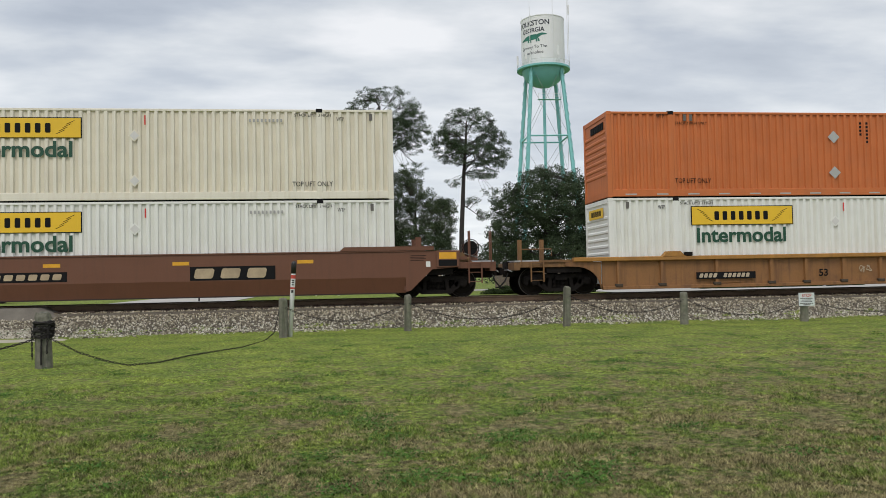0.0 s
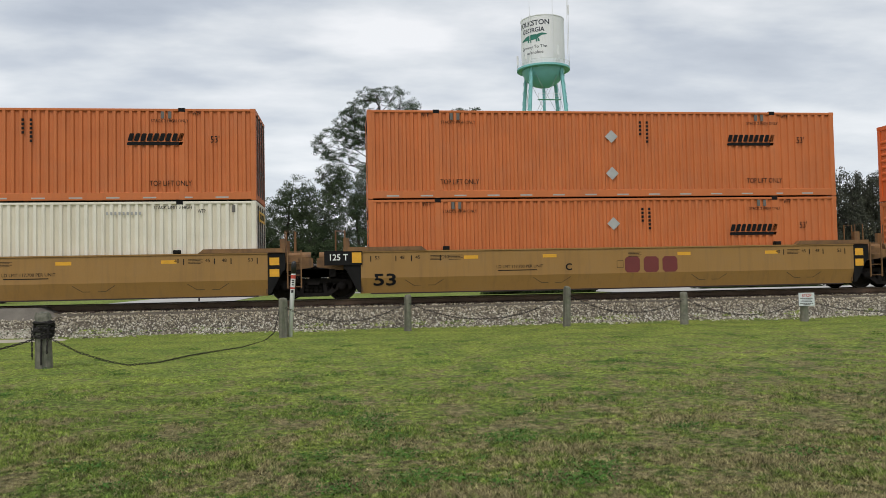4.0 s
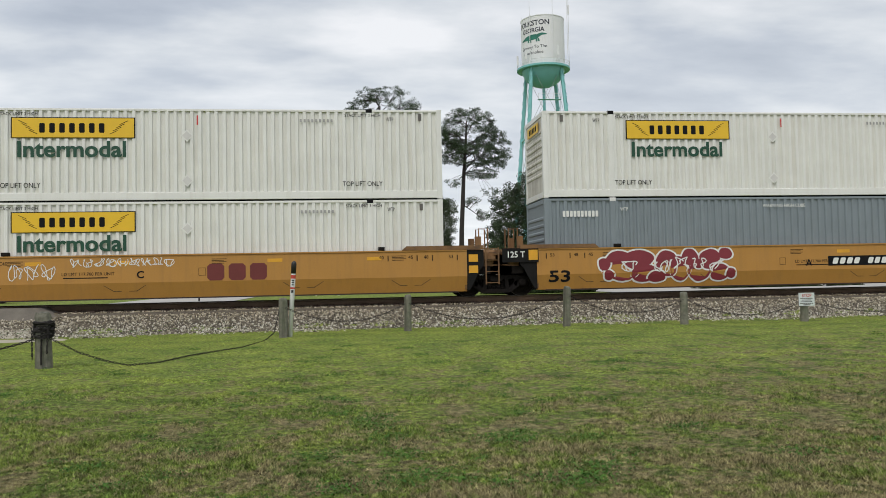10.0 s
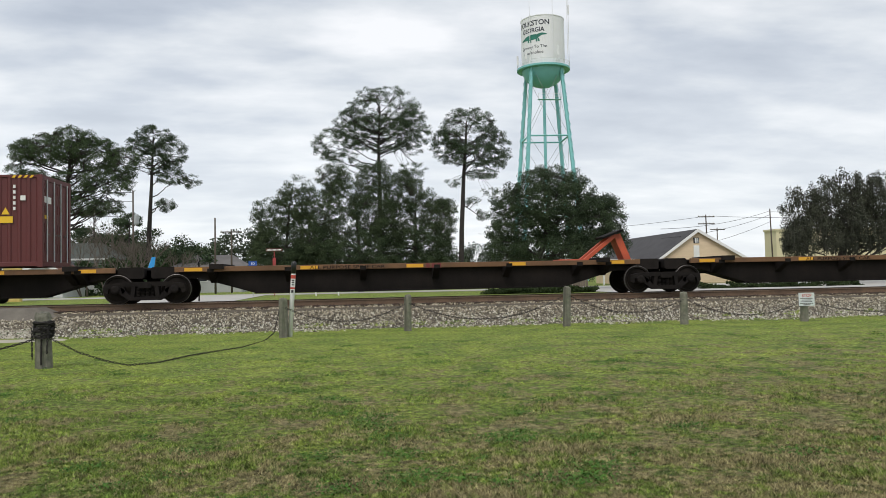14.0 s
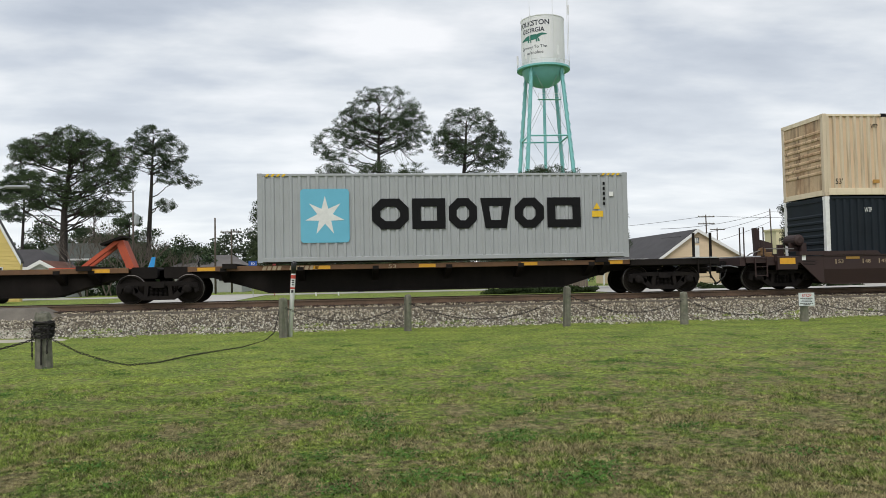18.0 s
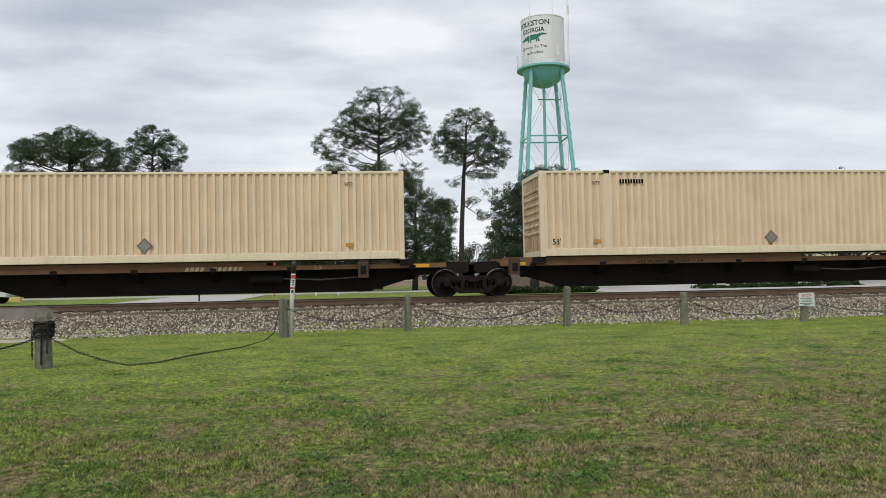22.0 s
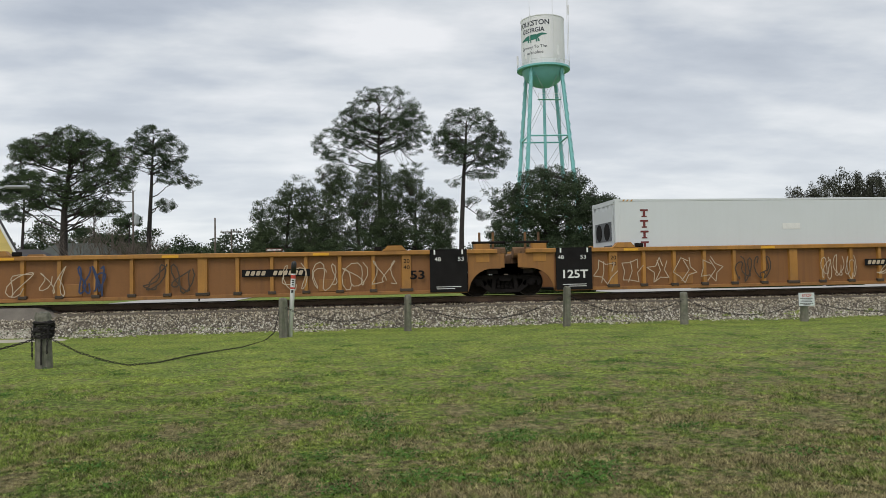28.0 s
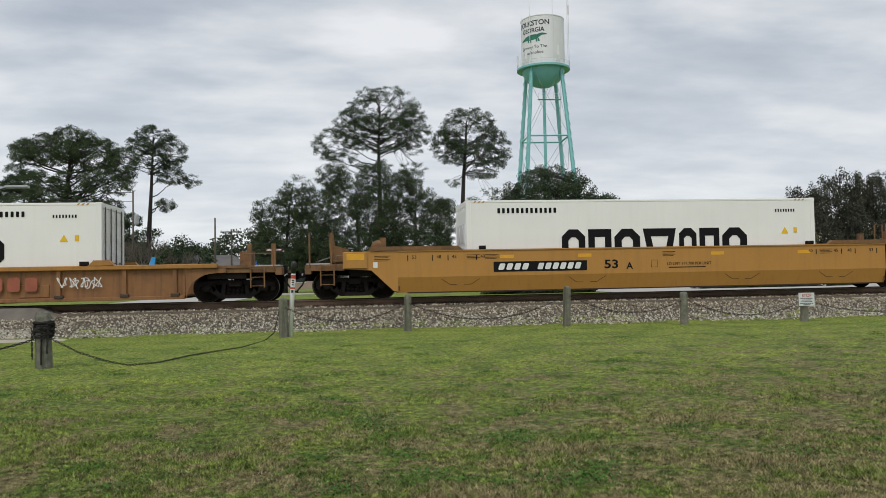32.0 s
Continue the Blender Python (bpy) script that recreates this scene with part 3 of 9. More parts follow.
# ---- chain fence along the lawn ----
def build_fence():
    wood = mat("weathered_post", (0.165, 0.160, 0.125), 0.9, 0, 0.35, 9, 45, 1.0, streak=0.95, streak_color=(0.030, 0.028, 0.021), dirt=0.5, dirt_color=(0.085, 0.115, 0.055), dirt_scale=3.0)
    iron = mat("chain_iron", (0.030, 0.027, 0.026), 0.65, 0.6, 0.3, 10, 60)
    rows = [(-5.60, 15.07, 1.03, 0.135, 0.0), (-1.80, 21.28, 1.06, 0.115, 0.0), (1.64, 22.61, 1.05, 0.105, 0.6), (6.39, 22.67, 1.19, 0.11, 2.0),
            (9.87, 22.22, 0.96, 0.115, 0.0), (13.55, 21.99, 0.86, 0.11, 0.0), (18.6, 21.8, 1.0, 0.11, 0.0)]
    for i, (x, y, h, r, lean) in enumerate(rows):
        post = thing("fence_post", "weathered grey wooden post of the chain fence" if i else "cracked grey wooden post wrapped in a heap of chain",
                     "fence post", "chain fence posts", (x, y, LAWN))
        g = Geo()
        n = 22
        prof = [(-0.12, 1.05), (0.0, 1.05), (h * 0.5, 1.0), (h * 0.93, 0.98), (h * 0.985, 0.86), (h, 0.45 if i else 0.8)]
        vs, fs = [], []
        for j, (z, k) in enumerate(prof):
            for q in range(n):
                a = q * math.tau / n
                rr = r * k * (1 + 0.13 * noise.noise(Vector((q * 1.7, i * 3.1, z * 0.9))) * (1.9 if i == 0 else 1))
                vs.append((rr * math.cos(a), rr * math.sin(a), z + (0.05 * noise.noise(Vector((q * 2.3, i, 9))) if j >= 4 else 0)))
            if j:
                o = (j - 1) * n
                fs += [(o + q, o + (q + 1) % n, o + n + (q + 1) % n, o + n + q) for q in range(n)]
        fs += [tuple(range(n))[::-1], tuple(range(len(vs) - n, len(vs)))]
        shaft = part("shaft", Geo().add(vs, fs), wood, post)
        shaft.rotation_euler = (0, radians(lean), 0)

    def link_chain(name, pts, label, pitch, r):
        """Single links, each turned a quarter on from the last."""
        c = thing(name, label, "chain", "fence chains", kind="")
        path = [Vector(p) for p in pts]
        ring = Geo()
        m = 10
        L = pitch * 0.72
        ringpts = [(L * math.cos(k * math.tau / m), 0.0, 0.38 * L * math.sin(k * math.tau / m)) for k in range(m + 1)]
        ring.tube(ringpts, r, n=5)
        me = ring.mesh("link")
        acc, k = 0.0, 0
        for a, b in zip(path, path[1:]):
            d = b - a
            while acc < d.length:
                p = a + d * (acc / d.length)
                o = part("link", me, iron, c)
                o.matrix_local = Matrix.Translation(p) @ d.to_track_quat("X", "Z").to_matrix().to_4x4() @ Matrix.Rotation(radians(90 * (k % 2) + 20), 4, "X")
                acc += pitch
                k += 1
            acc -= d.length

    def hang(p, q, sag, n=24):
        p, q = Vector(p), Vector(q)
        return [p.lerp(q, i / n) - Vector((0, 0, sag * 4 * (i / n) * (1 - i / n))) for i in range(n + 1)]
    tops = [(x, y, LAWN + h) for x, y, h, r, lean in rows]
    drop = [0.45, 0.27, 0.27, 0.28, 0.25, 0.25, 0.3]
    sag = [0.62, 0.42, 0.55, 0.42, 0.42, 0.40]
    for i in range(6):
        a, b = tops[i], tops[i + 1]
        p, q = (a[0] + 0.1, a[1] - 0.1, a[2] - drop[i]), (b[0] - 0.1, b[1] - 0.1, b[2] - drop[i + 1])
        pts = hang(p, q, sag[i])
        if i == 0:
            # this one trails in the grass
            low = [(-5.45, 15.0, -0.33), (-4.98, 15.05, -0.60), (-4.5, 15.10, -0.78), (-4.13, 15.15, -0.868), (-3.69, 15.52, -0.876), (-3.34, 16.87, -0.876), (-3.07, 17.43, -0.876), (-2.51, 18.52, -0.876), (-2.19, 20.26, -0.872), (-2.02, 20.95, -0.72), (-1.90, 21.16, -0.14)]
            pts = [Vector(a).lerp(Vector(b), k / 4) for a, b in zip(low, low[1:]) for k in range(4)] + [Vector(low[-1])]
        link_chain("fence_chain", pts, "rusty dark iron chain sagging between the posts", 0.075 if i else 0.06, 0.0054)
    link_chain("fence_chain", hang((-5.72, 14.98, LAWN + 0.55), (-9.6, 14.4, LAWN + 0.62), 0.33), "rusty dark iron chain sagging between the posts", 0.06, 0.008)
    # the heap of chain wound round the first post
    pts = []
    for k in range(150):
        a = k * 0.42
        pts.append((-5.60 + (0.155 + 0.03 * noise.noise(Vector((k * 0.31, 0, 0)))) * math.cos(a), 15.07 + 0.165 * math.sin(a),
                    LAWN + 0.72 + 0.13 * math.sin(k * 0.11) + 0.05 * noise.noise(Vector((k * 0.7, 4, 0)))))
    link_chain("wound_chain", pts, "heap of dark iron chain wound round a post", 0.075, 0.011)
    for dx, low in ((-0.15, 0.22), (0.13, 0.30), (0.02, 0.12)):
        link_chain("hanging_chain", [(-5.60 + dx, 14.92, LAWN + 0.72), (-5.60 + dx * 0.9, 14.90, LAWN + low)], "loose end of chain hanging down a post", 0.05, 0.008)
    # marker post with a black cap
    white = mat("marker_white", (0.72, 0.73, 0.72), 0.45, 0, 0.08, 6, 40, streak=0.15)
    black = mat("marker_black", (0.012, 0.012, 0.013), 0.45, 0, 0.2, 6, 40)
    red = mat("sign_red", (0.45, 0.05, 0.03), 0.5, 0, 0.1, 6, 40)
    dark = mat("print_dark", (0.03, 0.03, 0.03), 0.6, 0, 0.1, 6, 40)
    mk = thing("marker_post", "white plastic cable marker post with a black cap and warning stickers", "marker post", at=(-1.64, 21.40, LAWN))
    mk.rotation_euler = (0, radians(3.7), 0)
    part("shaft", Geo().turned(0, 0, [(0.062, -0.1), (0.062, 1.72), (0.058, 1.74)], 20), white, mk, smooth=True)
    part("cap", Geo().turned(0, 0, [(0.070, 1.72), (0.070, 1.98), (0.060, 2.03), (0.03, 2.055)], 20), black, mk, "black domed cap", smooth=True)
    st = part("sticker", Geo().turned(0, 0, [(0.0635, 1.38), (0.0635, 1.70)], 20), white, mk)
    part("sticker_band", Geo().turned(0, 0, [(0.0645, 1.58), (0.0645, 1.68)], 20), red, st, "red printed band")
    part("sticker_band", Geo().turned(0, 0, [(0.0645, 1.30), (0.0645, 1.35)], 20), red, st, "red printed band")
    for k, (w, z, h) in enumerate(((0.07, 1.52, 0.035), (0.06, 1.46, 0.04), (0.05, 1.40, 0.03), (0.06, 1.20, 0.07))):
        part("print_bar", Geo().box(-w / 2, w / 2, -0.069, -0.06, z, z + h), dark, st)
    # warning sign on a short post
    sg = thing("warning_sign", "small white metal warning sign with red heading on a post", "sign", at=(13.55, 21.86, LAWN))
    sw = mat("sign_white", (0.62, 0.66, 0.66), 0.4, 0, 0.12, 8, 40, dirt=0.2)
    plate = part("plate", Geo().box(-0.25, 0.25, -0.012, 0.0, 0.47, 0.86, 0.003), sw, sg)
    letter("STOP", -0.155, -0.016, 0.735, 0.10, red, plate, 0.31, 0.02)
    for k, (w, z) in enumerate(((0.40, 0.680), (0.28, 0.630), (0.34, 0.580), (0.42, 0.530), (0.22, 0.490))):
        bars(-w / 2, -0.016, z, w, 0.026, 7 + k % 3, dark, plate, name="text_bar")


build_fence()
# ---- beyond the track ----
bark = mat("pine_bark", (0.032, 0.027, 0.024), 0.95, 0, 0.4, 3, 25, 0.8)
oak_bark = mat("oak_bark", (0.034, 0.030, 0.026), 0.95, 0, 0.4, 3, 25, 0.8)
pine_green = leafy("pine_needles", (0.030, 0.050, 0.028), (0.080, 0.115, 0.056), 0.5)
pine_bright = leafy("pine_needles_bright", (0.034, 0.055, 0.028), (0.094, 0.132, 0.060), 0.5)
oak_green = leafy("oak_leaves", (0.026, 0.042, 0.023), (0.070, 0.094, 0.050), 0.6)
mixed_green = leafy("mixed_leaves", (0.028, 0.047, 0.025), (0.084, 0.108, 0.054), 0.35)
moss_green = leafy("moss_leaves", (0.032, 0.036, 0.026), (0.078, 0.083, 0.058), 0.5)
hedge_green = leafy("hedge_leaves", (0.016, 0.028, 0.010), (0.045, 0.065, 0.024), 1.5)
far_green = leafy("far_leaves", (0.032, 0.042, 0.032), (0.080, 0.098, 0.062), 0.12)
moss_grey = leafy("spanish_moss", (0.048, 0.050, 0.038), (0.090, 0.092, 0.072), 0.6)


def leaves(rng, centres, radii, count, size, long=1.0, hang=0.0):
    """Quads strewn in ellipsoids: an array of corners."""
    k = rng.choice(len(centres), count, p=(radii.prod(1) ** 0.7) / (radii.prod(1) ** 0.7).sum())
    d = rng.normal(0, 1, (count, 3))
    d /= np.linalg.norm(d, axis=1)[:, None]
    r = rng.random(count) ** 0.42
    p = centres[k] + d * r[:, None] * radii[k]
    a = rng.normal(0, 1, (count, 3)); a[:, 2] -= hang
    a /= np.linalg.norm(a, axis=1)[:, None]
    b = np.cross(a, rng.normal(0, 1, (count, 3)))
    b /= np.linalg.norm(b, axis=1)[:, None]
    s = size * rng.uniform(0.6, 1.3, (count, 1))
    a, b = a * s * long, b * s / max(1.0, long ** 0.5)
    return np.stack([p - a, p - b * 0.8 + a * 0.1, p + a, p + b * 0.8 - a * 0.1], 1)


def leaf_mesh(name, quads, material):
    me = raw_mesh(name, quads.reshape(-1, 3), np.arange(quads.shape[0] * 4).reshape(-1, 4))
    me.materials.append(material)
    return me


def tree(name, label, trunk, r, blobs, y, tufts, tuft, count, size, wood, leaf, long=1.0, seed=1, deep=0.8, group="", hang=0.0, moss=0, limb_from=0.45, boughs=24, shell=0.25):
    """A tree. trunk: (x, z) points; blobs: (x, z, half width, half height) of the crown's masses; boughs carry twigs, twigs carry tufts of leaves."""
    rng = np.random.default_rng(seed)
    t = thing(name, label, "tree", group, (trunk[0][0], y, trunk[0][1]))
    ox, oz = trunk[0]
    g = Geo()
    path = [Vector((x - ox, 0.25 * math.sin(i * 1.9 + seed), z - oz)) for i, (x, z) in enumerate(trunk)]
    fine = [path[0]]
    for a, b in zip(path, path[1:]):
        fine += [a.lerp(b, k / 3) for k in (1, 2, 3)]
    g.tube(fine, r, r * 0.22, 10)
    B = np.array(blobs, float)
    w = B[:, 2] * B[:, 3]

    def spots(n, inner):
        k = rng.choice(len(B), n, p=w / w.sum())
        d = rng.normal(0, 1, (n, 3))
        d /= np.linalg.norm(d, axis=1)[:, None]
        rad = inner + (1 - inner) * rng.random(n) ** 0.5
        d *= rad[:, None]
        return np.stack([B[k, 0] - ox + B[k, 2] * d[:, 0], B[k, 2] * deep * d[:, 1], B[k, 1] - oz + B[k, 3] * d[:, 2]], 1)
    c = spots(tufts, shell)
    top = path[-1].z
    limb = Geo()
    knots = []
    for p in spots(boughs, 0.1):
        p = Vector(p)
        at = min(top * 0.96, max(top * limb_from, p.z - rng.uniform(0.25, 0.7) * math.hypot(p.x, p.y) - 0.2))
        q = fine[0]
        for s, e in zip(fine, fine[1:]):
            if s.z <= at <= e.z:
                q = s.lerp(e, (at - s.z) / max(1e-6, e.z - s.z))
        ln = (p - q).length
        way = [q]
        for k in range(1, 6):
            f = k / 5
            way.append(q.lerp(p, f) + Vector((rng.normal(0, 0.05) * ln, rng.normal(0, 0.05) * ln, ln * (rng.normal(0, 0.03) - 0.16 * f * (1 - f)))))
        limb.tube(way, r * 0.24 * rng.uniform(0.6, 1.1), r * 0.05, 5)
        knots += [a.lerp(b, f) for a, b in zip(way[1:], way[2:]) for f in (0.0, 0.5)] + [way[-1]]
    K = np.array([tuple(k) for k in knots])
    twig = Geo()
    for p in (c if shell > 0.4 else c[::2]):
        d = np.linalg.norm((K - p) * np.array([1, 1, 1.4]), axis=1)
        i = int(d.argmin())
        if d[i] < 3.2:
            a, b = Vector(K[i]), Vector(p)
            twig.tube([a, a.lerp(b, 0.5) + Vector((rng.normal(0, 0.08), rng.normal(0, 0.08), rng.normal(0, 0.08))), b], r * 0.06, r * 0.03, 3)
    part("trunk", g, wood, t, smooth=True)
    part("branching", limb, wood, t, "crooked branches")
    part("twigwork", twig, wood, t, "fine twigs")
    rr = np.array([tuft]) * rng.uniform(0.5, 1.3, (tufts, 1))
    part("crown", leaf_mesh("crown", leaves(rng, c, rr, count, size, long, hang), leaf), leaf, t)
    if moss:
        m = rng.choice(tufts, moss)
        p = c[m] + rng.normal(0, 0.3, (moss, 3)) * rr[m]
        ln, wd = rng.uniform(0.3, 1.0, moss), rng.uniform(0.012, 0.035, moss)
        a = rng.uniform(0, 3.14, moss)
        e = np.stack([np.cos(a) * wd, np.sin(a) * wd, 0 * a], 1)
        dn = np.stack([rng.normal(0, 0.05, moss), rng.normal(0, 0.05, moss), -ln], 1)
        q = np.stack([p - e, p + e, p + dn * 0.6 + e * 0.8, p + dn], 1)
        part("moss", leaf_mesh("moss", q, moss_grey), moss_grey, t, "grey hanging moss")
    return t


def build_trees():
    pine = "tall pine tree with a flat-topped dark green crown"
    tree("pine_tree", pine, [(3.2, FAR), (3.3, 6.0), (3.34, 10.2), (3.3, 15.4), (3.5, 19.6)], 0.36,
         [(4.0, 19.0, 4.3, 2.8), (7.0, 16.9, 2.0, 2.7), (3.6, 16.6, 4.4, 2.2), (-1.7, 15.4, 2.2, 1.9), (7.0, 12.8, 1.7, 0.7), (0.6, 17.4, 2.2, 2.2), (-0.2, 14.0, 1.6, 0.7)],
         85, 1250, (0.36, 0.34, 0.23), 52000, 0.040, bark, pine_green, 2.8, 3, group="pines", limb_from=0.55, boughs=46, shell=0.62)
    tree("pine_tree", pine, [(12.1, FAR), (12.35, 6.0), (12.7, 12.0), (12.95, 15.6), (13.1, 18.0)], 0.34,
         [(13.3, 16.9, 3.4, 2.6), (10.8, 15.3, 1.8, 2.0), (16.1, 14.9, 2.0, 2.4), (13.6, 14.2, 3.4, 1.3), (14.6, 12.1, 1.8, 0.6), (11.4, 11.1, 0.8, 0.4), (13.7, 9.1, 0.9, 0.35), (15.6, 10.2, 1.2, 0.4), (14.6, 7.6, 0.6, 0.7)],
         85, 1050, (0.36, 0.34, 0.23), 43000, 0.040, bark, pine_green, 2.8, 5, group="pines", limb_from=0.5, boughs=40, shell=0.62)
    tree("pine_tree", pine, [(-28.7, FAR), (-28.6, 5.0), (-28.4, 8.0), (-28.1, 11.5), (-27.8, 14.8)], 0.48,
         [(-27.8, 14.7, 3.1, 1.9), (-30.2, 14.2, 3.2, 1.6), (-32.3, 14.2, 1.6, 1.3), (-25.5, 13.9, 2.5, 1.8), (-22.9, 12.8, 1.7, 1.8), (-24.4, 11.0, 2.7, 1.5), (-27.4, 11.2, 2.6, 1.4), (-26.5, 8.6, 2.1, 1.1), (-33.0, 12.4, 1.3, 0.5), (-31.0, 11.0, 2.2, 1.2), (-29.8, 9.6, 2.4, 1.0), (-24.6, 8.4, 1.9, 0.9), (-32.6, 9.0, 1.8, 0.8)],
         82, 1800, (0.37, 0.35, 0.24), 76000, 0.044, bark, pine_bright, 2.8, 7, group="pines", limb_from=0.42, boughs=54, shell=0.55)
    tree("pine_tree", pine, [(-21.9, FAR), (-21.7, 6.0), (-21.5, 11.3), (-21.3, 16.8)], 0.34,
         [(-21.4, 16.4, 2.4, 1.6), (-19.4, 14.9, 1.8, 1.9), (-22.8, 15.8, 1.4, 1.1), (-17.2, 11.7, 1.0, 0.8), (-19.4, 12.2, 1.8, 0.9), (-20.0, 9.2, 1.1, 0.8), (-21.4, 13.9, 2.3, 1.3)],
         88, 600, (0.36, 0.34, 0.23), 26000, 0.042, bark, pine_green, 2.8, 9, group="pines", limb_from=0.5, boughs=34, shell=0.55)
    tree("pine_tree", "slim pine tree half hidden by its neighbour", [(-39.0, FAR), (-38.8, 7.0), (-38.6, 13.0)], 0.26,
         [(-38.6, 13.0, 2.2, 1.6), (-41.0, 12.0, 1.8, 1.4), (-36.8, 10.4, 1.6, 1.0), (-39.8, 9.2, 1.8, 0.8)],
         98, 460, (0.44, 0.4, 0.24), 22000, 0.055, bark, pine_green, 2.6, 11, group="pines")
    for k, (x, z) in enumerate(((-31.4, 9.5), (-27.2, 8.5))):
        tree("pine_tree", "slim pine tree half hidden by its neighbour", [(x, FAR), (x + 0.1, 5.0), (x + 0.2, z)], 0.2,
             [(x, z, 1.8, 0.9), (x - 1.2, z - 2.2, 1.3, 0.5), (x + 1.3, z - 3.0, 1.4, 0.5)], 100, 110, (0.42, 0.4, 0.22), 6000, 0.055, bark, pine_green, 2.6, 13 + k, group="pines")
    tree("broadleaf_tree", "bushy evergreen tree with thin outer twigs", [(-6.2, FAR), (-6.1, 2.5), (-5.6, 8.0)], 0.3,
         [(-7.6, 6.0, 1.9, 2.6), (-4.9, 8.0, 2.2, 2.6), (-6.0, 3.6, 3.4, 2.2), (-3.4, 5.0, 2.4, 2.6), (-8.4, 3.6, 1.2, 2.0), (-6.0, 2.2, 3.4, 1.3), (-3.2, 2.4, 2.2, 1.5)],
         75, 1700, (0.40, 0.38, 0.30), 92000, 0.050, oak_bark, mixed_green, 1.3, 21, group="broadleaf trees")
    tree("broadleaf_tree", "bushy brownish-green tree with thin outer twigs", [(1.0, FAR), (0.9, 2.5), (0.6, 8.5)], 0.32,
         [(-0.9, 7.6, 2.6, 2.4), (2.2, 7.0, 2.6, 2.8), (0.6, 3.6, 4.0, 2.2), (-2.0, 4.2, 2.2, 2.2), (-1.4, 10.2, 1.7, 1.4), (2.4, 10.3, 2.2, 1.6), (1.0, 2.2, 4.2, 1.3)],
         73, 1700, (0.40, 0.38, 0.30), 92000, 0.050, oak_bark, mixed_green, 1.3, 23, group="broadleaf trees")
    tree("broadleaf_tree", "bushy brownish-green tree with thin outer twigs", [(6.2, FAR), (6.3, 2.5), (6.4, 8.5)], 0.32,
         [(5.8, 8.4, 2.6, 2.0), (5.6, 10.4, 1.6, 1.0), (8.6, 6.4, 1.9, 2.2), (6.3, 4.2, 3.6, 2.6), (9.0, 3.6, 1.4, 1.8), (3.8, 5.0, 2.0, 2.6), (6.6, 2.2, 4.0, 1.4), (9.2, 7.6, 1.1, 0.8)],
         75, 1700, (0.40, 0.38, 0.30), 92000, 0.050, oak_bark, mixed_green, 1.3, 25, group="broadleaf trees")
    tree("live_oak", "broad dark green live oak with a dense domed crown", [(14.9, FAR), (15.0, 1.5), (15.8, 3.5), (16.4, 7.5)], 0.42,
         [(16.4, 6.4, 4.6, 3.0), (13.2, 5.8, 2.3, 2.3), (20.3, 5.0, 2.3, 2.2), (12.3, 4.0, 1.5, 1.3), (16.6, 8.4, 2.8, 1.3), (21.6, 3.9, 1.2, 1.4), (17.5, 3.6, 4.2, 1.0), (21.6, 6.6, 1.1, 0.7), (15.6, 2.7, 4.8, 1.2), (20.4, 3.0, 2.6, 1.2), (12.6, 2.9, 2.0, 1.1), (18.0, 5.4, 4.4, 2.4)],
         62, 1900, (0.44, 0.42, 0.32), 125000, 0.052, oak_bark, oak_green, 1.2, 27, group="live oaks", limb_from=0.2)
    tree("live_oak", "broad live oak hung with grey moss", [(41.8, FAR), (41.6, 1.4), (42.4, 3.4), (43.5, 7.0)], 0.5,
         [(38.4, 5.6, 2.0, 2.2), (41.8, 6.6, 3.0, 2.3), (46.0, 6.8, 3.6, 2.4), (50.5, 6.0, 3.6, 2.6), (37.6, 3.6, 1.4, 1.6), (44.0, 4.4, 4.0, 1.6), (49.0, 3.6, 3.4, 1.4), (39.6, 4.0, 3.0, 1.8), (43.0, 3.0, 3.2, 1.0), (38.0, 2.4, 1.4, 1.0)],
         62, 1300, (0.40, 0.38, 0.62), 90000, 0.056, oak_bark, moss_green, 1.5, 29, group="live oaks", hang=1.2, moss=4200, limb_from=0.2)
    # leafless undergrowth between the houses
    rng = random.Random(4)
    twig = mat("bare_twigs", (0.115, 0.095, 0.080), 0.9, 0, 0.3, 3, 25)
    for k, (x, y, h) in enumerate(((-25.4, 78, 7.4), (-23.4, 79, 8.2), (-21.2, 78, 7.0), (-19.2, 80, 6.2), (-17.6, 82, 5.0), (-22.4, 83, 6.6))):
        t = thing("bare_tree", "leafless grey-brown small tree with fine twigs", "tree", "bare trees", (x, y, FAR))
        g = Geo()

        def grow(p, d, ln, r, depth):
            q = p + d * ln
            g.tube([p, p.lerp(q, 0.5) + Vector((rng.uniform(-1, 1), 0, rng.uniform(-1, 1))) * ln * 0.06, q], r, r * 0.6, 4)
            if depth:
                for _ in range(3):
                    n = (d + Vector((rng.uniform(-0.8, 0.8), rng.uniform(-0.7, 0.7), rng.uniform(-0.1, 0.5)))).normalized()
                    grow(p.lerp(q, rng.uniform(0.6, 1.0)), n, ln * rng.uniform(0.55, 0.8), r * 0.55, depth - 1)
        for _ in range(3):
            grow(Vector((rng.uniform(-0.4, 0.4), 0, 0)), Vector((rng.uniform(-0.4, 0.4), rng.uniform(-0.3, 0.3), 1)).normalized(), h * 0.40, 0.085, 4)
        part("branching", g, twig, t)
    # low scrub at the foot of the houses and far woods
    scr = np.random.default_rng(31)
